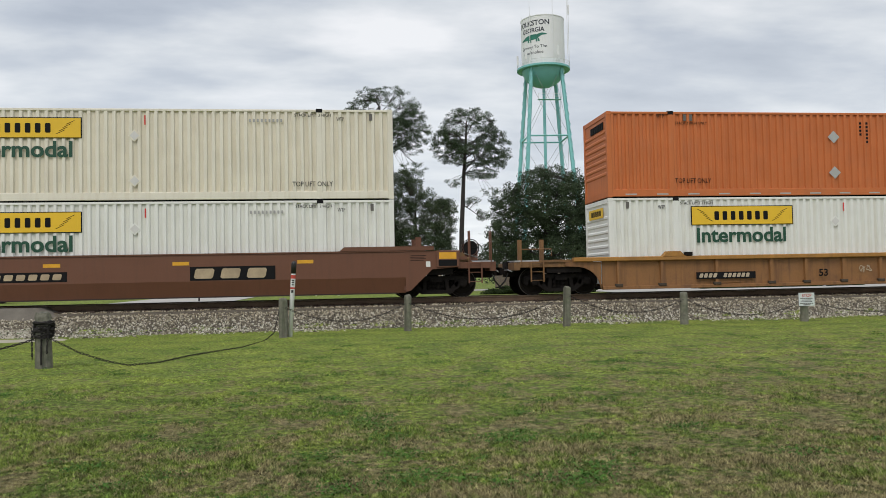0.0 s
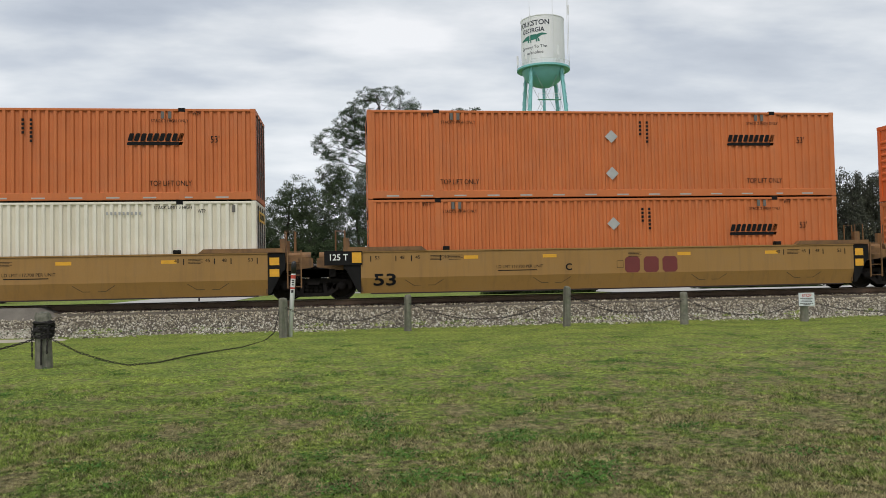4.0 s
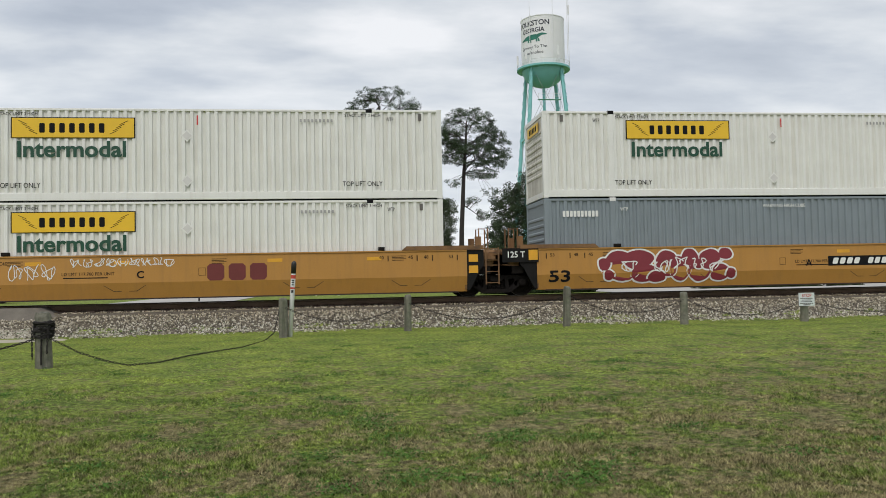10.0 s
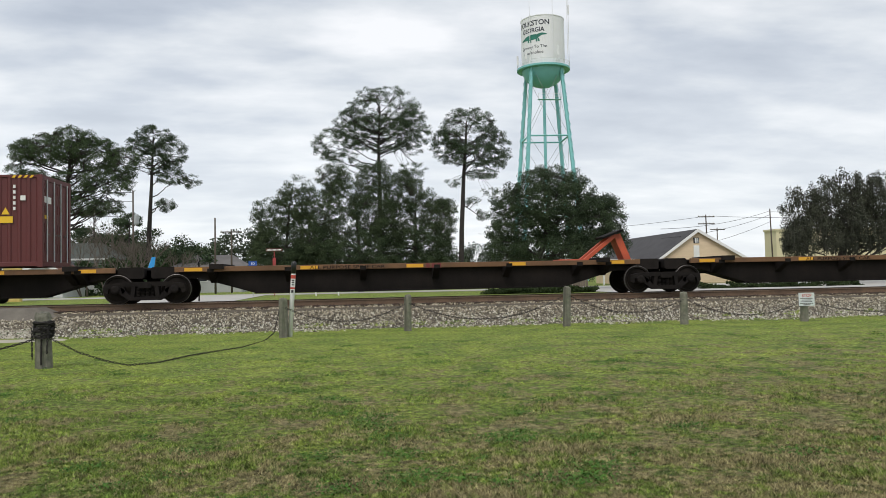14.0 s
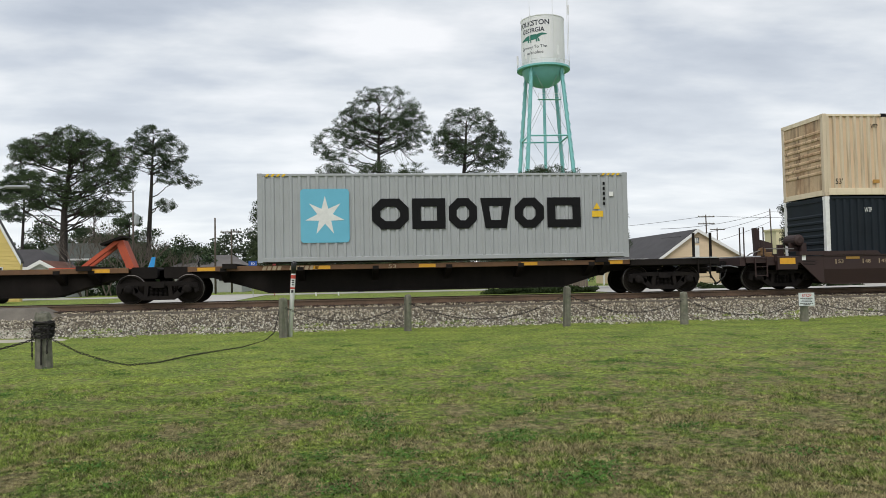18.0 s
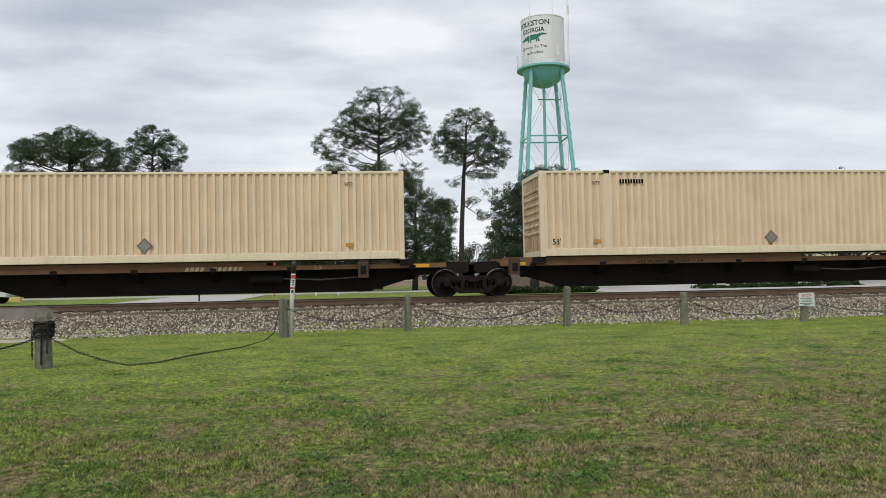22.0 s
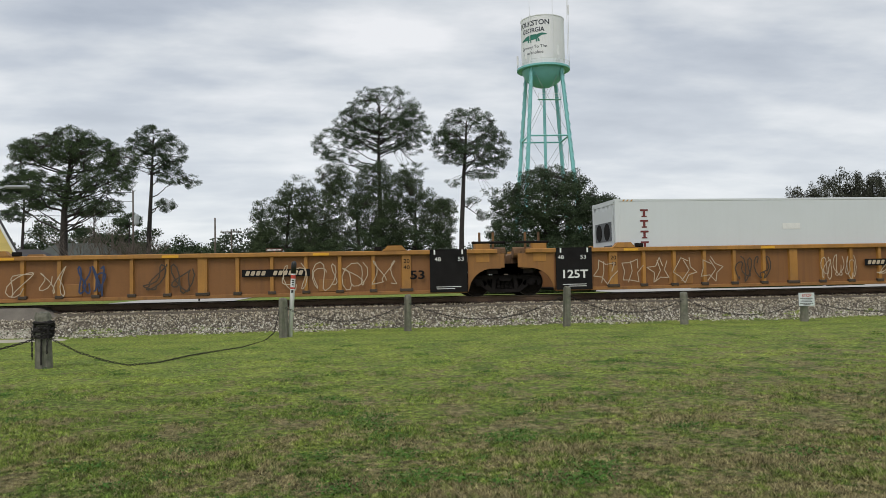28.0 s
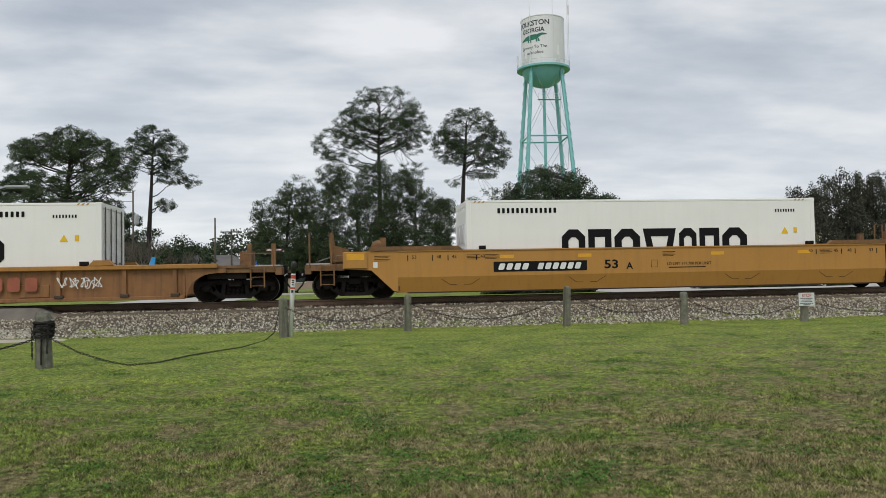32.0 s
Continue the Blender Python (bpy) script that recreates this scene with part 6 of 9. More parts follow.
P = dict(
    white=mat("container_white", (0.73, 0.73, 0.70), 0.45, 0, 0.05, 1.5, 30, streak=0.16, streak_color=(0.40, 0.34, 0.24), dirt=0.10, dirt_color=(0.42, 0.40, 0.36)),
    cream=mat("container_cream", (0.71, 0.67, 0.57), 0.5, 0, 0.06, 1.5, 30, streak=0.30, streak_color=(0.46, 0.34, 0.20), dirt=0.12, dirt_color=(0.44, 0.40, 0.34)),
    white_dirty=mat("container_white_grimy", (0.60, 0.58, 0.52), 0.55, 0, 0.1, 1.5, 30, streak=0.7, streak_color=(0.22, 0.17, 0.11), dirt=0.45, dirt_color=(0.20, 0.16, 0.11)),
    orange_dirty=mat("container_orange_grimy", (0.33, 0.075, 0.022), 0.6, 0, 0.12, 1.5, 30, streak=0.6, streak_color=(0.10, 0.035, 0.02), dirt=0.45, dirt_color=(0.12, 0.04, 0.02)),
    grey_white=mat("container_grey_white", (0.60, 0.585, 0.57), 0.45, 0, 0.06, 1.5, 30, streak=0.18, streak_color=(0.36, 0.33, 0.28)),
    orange=mat("container_orange", (0.515, 0.150, 0.047), 0.55, 0, 0.10, 1.0, 30, streak=0.30, streak_color=(0.30, 0.09, 0.035), dirt=0.35, dirt_color=(0.43, 0.16, 0.075), spec=0.3),
    vivid=mat("container_vivid_orange", (0.66, 0.115, 0.022), 0.5, 0, 0.05, 1.2, 30, streak=0.10, streak_color=(0.40, 0.09, 0.02), spec=0.3),
    gold=mat("post_gold", (0.44, 0.23, 0.045), 0.5, 0, 0.12, 2, 30),
    maroon=mat("container_maroon", (0.100, 0.019, 0.019), 0.5, 0, 0.12, 1.2, 30, streak=0.25, streak_color=(0.07, 0.02, 0.02)),
    silver=mat("container_grey", (0.34, 0.355, 0.365), 0.5, 0, 0.06, 1.4, 30, streak=0.16, streak_color=(0.24, 0.23, 0.21)),
    slate=mat("container_slate", (0.20, 0.235, 0.26), 0.5, 0, 0.08, 1.4, 30, streak=0.2, streak_color=(0.14, 0.15, 0.15)),
    beige=mat("container_beige", (0.71, 0.575, 0.42), 0.5, 0, 0.07, 1.2, 30, streak=0.30, streak_color=(0.44, 0.27, 0.12), dirt=0.10, dirt_color=(0.5, 0.36, 0.22)),
    beige_dirty=mat("container_beige_stained", (0.60, 0.50, 0.36), 0.55, 0, 0.08, 1.2, 30, streak=0.75, streak_color=(0.17, 0.10, 0.05), dirt=0.25, dirt_color=(0.34, 0.22, 0.12)),
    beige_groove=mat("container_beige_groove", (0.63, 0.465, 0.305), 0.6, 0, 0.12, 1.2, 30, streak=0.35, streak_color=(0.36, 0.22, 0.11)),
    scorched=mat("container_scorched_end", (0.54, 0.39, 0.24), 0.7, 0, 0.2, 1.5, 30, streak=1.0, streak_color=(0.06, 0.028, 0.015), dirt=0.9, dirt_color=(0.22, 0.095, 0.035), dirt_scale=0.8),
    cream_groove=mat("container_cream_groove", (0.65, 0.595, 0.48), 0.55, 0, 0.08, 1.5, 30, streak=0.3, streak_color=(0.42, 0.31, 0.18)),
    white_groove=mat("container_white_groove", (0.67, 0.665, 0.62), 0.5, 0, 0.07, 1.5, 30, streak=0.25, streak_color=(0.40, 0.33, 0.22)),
    beige_rail=mat("container_beige_rail", (0.70, 0.60, 0.43), 0.55, 0, 0.08, 1.2, 30, streak=0.3, streak_color=(0.36, 0.22, 0.10)),
    navy=mat("container_navy", (0.009, 0.014, 0.020), 0.6, 0, 0.2, 1.2, 30, streak=0.2, streak_color=(0.016, 0.016, 0.018), spec=0.25),
    reefer=mat("reefer_white", (0.81, 0.81, 0.775), 0.4, 0, 0.03, 0.8, 30, streak=0.08, streak_color=(0.52, 0.47, 0.40)),
    reefer_grey=mat("reefer_grey_white", (0.60, 0.63, 0.64), 0.4, 0, 0.03, 0.8, 30, streak=0.08, streak_color=(0.47, 0.46, 0.44)),
    tan=mat("car_tan", (0.295, 0.158, 0.040), 0.55, 0, 0.12, 1.2, 30, streak=0.40, streak_color=(0.15, 0.085, 0.036), dirt=0.32, dirt_color=(0.19, 0.125, 0.06)),
    chord_gold=mat("chord_gold", (0.36, 0.168, 0.032), 0.6, 0, 0.2, 1.6, 30, streak=0.4, streak_color=(0.14, 0.07, 0.03), dirt=0.5, dirt_color=(0.20, 0.10, 0.04)),
    gold_car=mat("car_golden", (0.42, 0.205, 0.040), 0.55, 0, 0.10, 1.2, 30, streak=0.25, streak_color=(0.20, 0.11, 0.045), dirt=0.18, dirt_color=(0.22, 0.13, 0.055)),
    copper=mat("car_copper_tan", (0.330, 0.142, 0.038), 0.55, 0, 0.12, 1.2, 30, streak=0.38, streak_color=(0.17, 0.085, 0.04), dirt=0.2, dirt_color=(0.22, 0.11, 0.05)),
    old=mat("car_old_yellow", (0.275, 0.126, 0.032), 0.65, 0, 0.16, 1.3, 30, 0.1, streak=0.55, streak_color=(0.12, 0.055, 0.025), dirt=0.45, dirt_color=(0.15, 0.075, 0.035)),
    weathered=mat("car_weathered_tan", (0.25, 0.115, 0.038), 0.65, 0, 0.22, 1.2, 30, 0.1, streak=0.75, streak_color=(0.085, 0.040, 0.022), dirt=0.65, dirt_color=(0.105, 0.050, 0.028)),
    old_panel=mat("car_old_panel", (0.215, 0.092, 0.026), 0.65, 0, 0.18, 1.2, 30, 0.1, streak=0.5, streak_color=(0.12, 0.055, 0.025), dirt=0.4, dirt_color=(0.14, 0.065, 0.032)),
    pale_line=mat("spray_pale", (0.44, 0.36, 0.26), 0.7, 0, 0.2, 3, 30),
    brown=mat("car_brown", (0.135, 0.052, 0.027), 0.55, 0, 0.12, 1.2, 30, streak=0.3, streak_color=(0.08, 0.035, 0.022), dirt=0.25, dirt_color=(0.09, 0.045, 0.03)),
    oxide=mat("car_oxide", (0.028, 0.0120, 0.0105), 0.65, 0, 0.15, 1.2, 30, streak=0.25, streak_color=(0.03, 0.016, 0.014)),
    spine=mat("car_spine_brown", (0.013, 0.0105, 0.0095), 0.8, 0, 0.3, 1.2, 30, 0.1, streak=0.3, streak_color=(0.022, 0.018, 0.016), dirt=0.3, dirt_color=(0.026, 0.019, 0.015), spec=0.15),
    deck=mat("car_deck_rust", (0.15, 0.075, 0.034), 0.75, 0, 0.25, 1.5, 30, 0.1, streak=0.3, streak_color=(0.08, 0.045, 0.03), dirt=0.5, dirt_color=(0.06, 0.038, 0.028)),
    hitch=mat("hitch_red", (0.45, 0.075, 0.030), 0.6, 0, 0.2, 2.0, 30, dirt=0.35, dirt_color=(0.16, 0.05, 0.03)),
    yellow=mat("logo_yellow", (0.74, 0.46, 0.02), 0.45, 0, 0.05, 2, 30),
    green=mat("lettering_green", (0.007, 0.060, 0.032), 0.5, 0, 0.08, 2, 30),
    cyan=mat("logo_light_blue", (0.13, 0.43, 0.58), 0.45, 0, 0.05, 2, 30),
    red=mat("logo_red", (0.55, 0.03, 0.025), 0.45, 0, 0.06, 2, 30),
    wine=mat("logo_wine", (0.14, 0.022, 0.020), 0.5, 0, 0.1, 2, 30),
    wine_bright=mat("mural_maroon", (0.20, 0.022, 0.035), 0.5, 0, 0.1, 2, 30),
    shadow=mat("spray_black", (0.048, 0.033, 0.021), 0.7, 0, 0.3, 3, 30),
    blue=mat("spray_blue", (0.02, 0.035, 0.09), 0.7, 0, 0.3, 3, 30),
    faded_red=mat("logo_faded_red", (0.30, 0.085, 0.045), 0.6, 0, 0.2, 3, 30),
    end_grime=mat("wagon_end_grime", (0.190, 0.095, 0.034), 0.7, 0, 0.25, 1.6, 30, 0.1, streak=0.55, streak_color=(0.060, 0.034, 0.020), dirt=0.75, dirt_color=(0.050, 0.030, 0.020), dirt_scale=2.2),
    valve_rust=mat("valve_rust", (0.15, 0.080, 0.030), 0.7, 0, 0.3, 5, 40, dirt=0.6, dirt_color=(0.040, 0.026, 0.018), dirt_scale=5.0),
    stencil_cream=mat("stencil_cream", (0.40, 0.31, 0.20), 0.6, 0, 0.2, 4, 40, dirt=0.35, dirt_color=(0.10, 0.06, 0.04)),
    bracket=mat("bracket_rust", (0.060, 0.032, 0.018), 0.8, 0, 0.3, 2.0, 30, dirt=0.5, dirt_color=(0.022, 0.015, 0.011)),
    rust_orange=mat("rust_orange", (0.46, 0.21, 0.065), 0.8, 0, 0.35, 6, 40, dirt=0.6, dirt_color=(0.55, 0.44, 0.30), dirt_scale=6.0),
    placard_dim=mat("placard_dim_grey", (0.24, 0.225, 0.20), 0.5, 0.2, 0.15, 5, 40),
    placard_dark=mat("placard_brown", (0.16, 0.13, 0.10), 0.6, 0, 0.2, 5, 40),
    slab=mat("placard_grey", (0.40, 0.40, 0.39), 0.45, 0.3, 0.1, 5, 40),
)


def white_box(u, z, upper, paint="white", label="white corrugated 53-foot container with a yellow and green logo", logo=True, mark=True):
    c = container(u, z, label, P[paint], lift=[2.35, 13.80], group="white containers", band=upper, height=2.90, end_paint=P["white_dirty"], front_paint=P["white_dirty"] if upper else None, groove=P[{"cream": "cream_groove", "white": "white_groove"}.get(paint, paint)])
    Ln = 16.154
    for x, d in ((0.0, -1), (Ln, 1)):
        xa = sorted((x + d * 0.022, x + d * 0.030))
        ep = part("end_logo_panel", Geo().box(*xa, -0.75, 0.75, 2.28, 2.62), P["yellow"], c, "yellow logo panel on the end")
        for k in range(5):
            part("logo_bar", Geo().box(*sorted((x + d * 0.031, x + d * 0.034)), -0.55 + 0.22 * k, -0.40 + 0.22 * k, 2.36, 2.54), ink, ep)
    y, H = -2.591 / 2 - 0.004, 2.90
    if logo:
        b = part("logo_panel", Geo().flat([(2.87, H - 0.95), (6.54, H - 0.95), (6.54, H - 0.30), (2.87, H - 0.30)], y, 0.006), ink, c, "yellow logo panel with a black border")
        part("logo_field", Geo().flat([(2.905, H - 0.925), (6.505, H - 0.925), (6.505, H - 0.325), (2.905, H - 0.325)], y - 0.003, 0.004), P["yellow"], b)
        bars(3.70, y - 0.006, H - 0.78, 2.05, 0.30, 7, ink, b, name="logo_bar", fill=0.56)
        for x0, sx in ((3.02, 1), (6.40, -1)):
            for k in range(4):
                q = x0 + sx * (0.06 + 0.10 * k)
                part("logo_stripe", Geo().flat([(q, H - 0.40 - 0.1 * k), (q + sx * 0.035, H - 0.40 - 0.1 * k), (q + sx * 0.28, H - 0.52 - 0.1 * k), (q + sx * 0.245, H - 0.52 - 0.1 * k)][::sx], y - 0.006), ink, b)
        letter("Intermodal", 3.02, y, H - 1.52, 0.50, P["green"], c, 3.24, 0.034)
    for x in (2.50, 13.02):
        letter("STACK LIMIT 3 HIGH", x, y, H - 0.24, 0.10, ink, c, 1.15)
    for x in (1.72, 14.35):
        letter("WTP", x, y, H - 0.38, 0.13, ink, c, 0.24)
    if upper:
        for x in (2.45, 12.93):
            letter("TOP LIFT ONLY", x, y, 0.42, 0.16, ink, c, 1.28)
        diamond(c, 8.10, y, 0.62, 0.20, P[paint], P["grey_white"])
    diamond(c, 8.10, y, H - 0.86, 0.20, P[paint], P["grey_white"])
    if mark:
        part("lift_stripe", Geo().flat([(8.40, H - 0.52), (8.44, H - 0.52), (8.44, H - 0.22), (8.40, H - 0.22)], y), P["red"], c, "short red stripe")
    bars(11.6, y, H - 0.42, 1.1, 0.10, 9, mat("faded_print", (0.34, 0.34, 0.33), 0.6), c, fill=0.5)
    for x in (0.66, 15.45):
        part("vent", Geo().box(x - 0.05, x + 0.05, y + 0.001, y + 0.02, H - 0.36, H - 0.14), mat("vent_dark", (0.12, 0.11, 0.10), 0.7), c)
    return c


def orange_box(u, z, upper, label="orange corrugated 53-foot container with a black logo"):
    c = container(u, z, label, P["orange"], lift=[2.25, 13.88], group="orange containers", band=upper, height=2.90, end_paint=P["orange_dirty"])
    for k in range(7):
        part("end_logo_bar", Geo().box(-0.006, 0.028, -0.9 + 0.2 * k, -0.76 + 0.2 * k, 2.36, 2.60), ink, c)
    y, H = -2.591 / 2 - 0.004, 2.90
    zl = H - 1.16 if upper else H - 1.30
    lg = bars(12.25, y, zl + 0.13, 1.70, 0.24, 9, ink, c, 0.25, "logo_bar")
    part("logo_underline", Geo().flat([(12.22, zl), (13.88, zl), (13.93, zl + 0.10), (12.25, zl + 0.10)], y), ink, c)
    for x in (2.40, 12.95):
        letter("STACK 2 HIGH ONLY", x, y, H - 0.44, 0.095, ink, c, 1.14)
        for q in (0.30, 0.52):
            part("vent", Geo().box(x + q, x + q + 0.10, y + 0.001, y + 0.02, H - 0.32, H - 0.10), mat("vent_dark", (0.12, 0.11, 0.10), 0.7), c)
        if upper:
            letter("TOP LIFT ONLY", x - 0.05, y, 0.46, 0.17, ink, c, 1.28)
    for x in (1.75, 14.2):
        letter("WTP", x, y, H - 0.22, 0.13, ink, c, 0.26)
    letter("53'", 14.75, y, H - 1.08, 0.22, ink, c, 0.28)
    for k, zz in enumerate((H - 0.86, 0.80) if upper else (H - 0.86,)):
        diamond(c, 8.15, y, zz, 0.22, P["slab"])
    for k in range(4):
        part("serial_bar", Geo().box(9.12, 9.20, y, y + 0.004, H - 0.42 - 0.13 * k, H - 0.34 - 0.13 * k), ink, c)
    for k in range(6):
        part("serial_bar", Geo().box(9.36, 9.44, y, y + 0.004, H - 0.42 - 0.13 * k, H - 0.34 - 0.13 * k), ink, c)
    if upper:
        g = Geo()
        for k in range(14):
            g.box(0.6 + k * 1.1, 1.0 + k * 1.1, y + 0.001, y + 0.01, 0.07, 0.115)
        part("reflective_tape", g, P["slab"], c, "white reflective dashes along the bottom rail")
    return c


def panel_box(u, z):
    """The smooth-sided container with outer posts."""
    c = container(u, z, "smooth vivid orange container with gold outer posts", P["vivid"], lift=[2.25, 13.88], plates=True, group="orange containers", height=2.88)
    y, H = -2.591 / 2 - 0.004, 2.88
    for k in range(19):
        x = 2.62 + k * (10.9 / 18)
        part("outer_post", Geo().prism([(x - 0.065, y + 0.04), (x - 0.04, y + 0.0), (x + 0.04, y + 0.0), (x + 0.065, y + 0.04)], 0.26, H - 0.09, "z"), P["gold"], c, "gold hat-section post")
    for x in (1.70, 2.05, 14.1, 14.4):
        part("outer_post", Geo().prism([(x - 0.065, y + 0.04), (x - 0.04, y + 0.0), (x + 0.04, y + 0.0), (x + 0.065, y + 0.04)], 0.26, H - 0.09, "z"), P["vivid"], c)
    lg = bars(11.15, y - 0.002, H - 0.62, 1.65, 0.24, 9, ink, c, 0.25, "logo_bar")
    part("logo_underline", Geo().flat([(11.1, H - 0.74), (12.75, H - 0.74), (12.8, H - 0.64), (11.13, H - 0.64)], y - 0.002), ink, c)
    for x in (4.20, 12.1):
        for k, wd in enumerate(("TOP", "LIFT", "ONLY")):
            letter(wd, x + (0.04, 0.02, 0)[k], y, 0.66 - 0.2 * k, 0.14, ink, c, (0.36, 0.38, 0.44)[k])
    letter("STACK 2 HIGH ONLY", 7.8, y, H - 0.44, 0.10, ink, c, 1.1)
    for x in (1.85, 14.25):
        letter("WTP", x, y - 0.002, H - 0.32, 0.13, ink, c, 0.27)
    diamond(c, 1.38, y + 0.02, H - 1.27, 0.25, ink, P["vivid"])
    diamond(c, 7.4, y, H - 0.66, 0.22, P["slab"], P["vivid"])
    for k in range(4):
        part("serial_bar", Geo().box(3.70, 3.79, y, y + 0.004, H - 0.44 - 0.13 * k, H - 0.35 - 0.13 * k), ink, c)
    for k in range(6):
        part("serial_bar", Geo().box(4.34, 4.43, y, y + 0.004, H - 0.44 - 0.13 * k, H - 0.35 - 0.13 * k), ink, c)
    return c


def beige_box(u, z, dirty=False, doors="right", upper=False, paint="beige"):
    c = container(u, z, "beige corrugated 53-foot container with grime streaks" if dirty else "beige corrugated 53-foot container with faint rust stains",
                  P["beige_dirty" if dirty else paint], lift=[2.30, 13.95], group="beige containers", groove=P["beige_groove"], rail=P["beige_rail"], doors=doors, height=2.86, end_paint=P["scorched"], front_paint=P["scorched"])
    y, H = -2.591 / 2 - 0.004, 2.86
    for x in (1.80, 14.25):
        letter("WTP", x, y, H - 0.50, 0.15, ink, c, 0.26)
        part("bolt_plate", Geo().box(x + 0.02, x + 0.26, y, y + 0.01, 0.42, 0.55), P["gold"], c, "small rusty brown plate")
    letter("53'", 0.40 if doors == "right" else 15.5, y, 0.40, 0.20, ink, c, 0.28)
    bars(2.75, y, H - 0.45, 0.85, 0.15, 9, ink, c)
    diamond(c, 8.07, y, 0.54, 0.25, P["placard_dark"], P["placard_dim"])
    return c


def marine_box(u, z, kind):
    """40-foot steel container."""
    dark = kind == "maroon"
    paint = P["maroon" if dark else "silver"]
    c = container(u, z, "maroon corrugated 40-foot container with white lettering blocks" if dark else "light grey corrugated 40-foot container with a pale blue star panel",
                  paint, 12.192, 2.438, 2.85, "40-foot containers", pitch=0.28, depth=0.036, doors="right" if dark else "left", band=False, end="folds", ledge=0.25, rods=galv)
    y, H = -1.219 - 0.003, 2.85
    for x in (0.25, 11.3):
        for k in range(4):
            a = x + 0.17 * k
            part("hazard_stripe", Geo().flat([(a, H - 0.10), (a + 0.08, H - 0.10), (a + 0.14, H - 0.02), (a + 0.06, H - 0.02)], y), P["yellow"], c)
    if dark:
        part("end_logo_bar", Geo().box(12.165, 12.172, -1.0, -0.45, 1.95, 2.20), chalk, c)
        part("door_label", Geo().box(12.165, 12.172, -0.98, -0.70, 1.50, 1.62), P["yellow"], c, "yellow door label")
        for k in range(3):
            zz = H - 0.84 - 0.42 * k
            part("logo_bar", Geo().flat([(0.70, zz), (0.98, zz), (0.98, zz + 0.34), (0.70, zz + 0.34)], y).flat([(0.66, zz), (1.02, zz), (1.02, zz + 0.07), (0.66, zz + 0.07)], y - 0.002), chalk, c)
    else:
        px = part("logo_panel", Geo().flat([(1.45, 0.62), (2.80, 0.62), (2.87, 0.65), (2.90, 0.72), (2.90, 2.25), (2.87, 2.32), (2.80, 2.35), (1.45, 2.35), (1.38, 2.32), (1.35, 2.25), (1.35, 0.72), (1.38, 0.65)], y, 0.006), P["cyan"], c, "pale blue panel with a white star")
        star = []
        for k in range(14):
            a = math.pi / 2 + k * math.pi / 7
            r = 0.64 if k % 2 == 0 else 0.25
            star.append((2.125 + r * math.cos(a), 1.48 + r * math.sin(a)))
        part("star", Geo().flat(star[::-1], y - 0.004), chalk, px)
        blocks(3.62, y, 1.02, 7.05, 1.0, (1.25, 1.15, 1.0, 1.1, 1.05, 1.2), ink, c)
    for k in range(5):
        part("serial_bar", Geo().box(11.35 - 0.012, 11.35 + 0.06, y, y + 0.004, H - 0.42 - 0.17 * k, H - 0.32 - 0.17 * k), chalk if dark else ink, c)
    tri = part("warning_triangle", Geo().flat([(11.0, 1.62), (11.24, 1.62), (11.12, 1.84)], y), P["yellow"], c, "yellow warning triangle")
    part("warning_label", Geo().flat([(10.95, 1.36), (11.33, 1.36), (11.33, 1.56), (10.95, 1.56)], y), P["yellow"], c, "yellow caution label")
    part("data_plate", Geo().flat([(11.55, 2.05), (11.70, 2.05), (11.70, 2.2), (11.55, 2.2)], y), chalk, c)
    return c


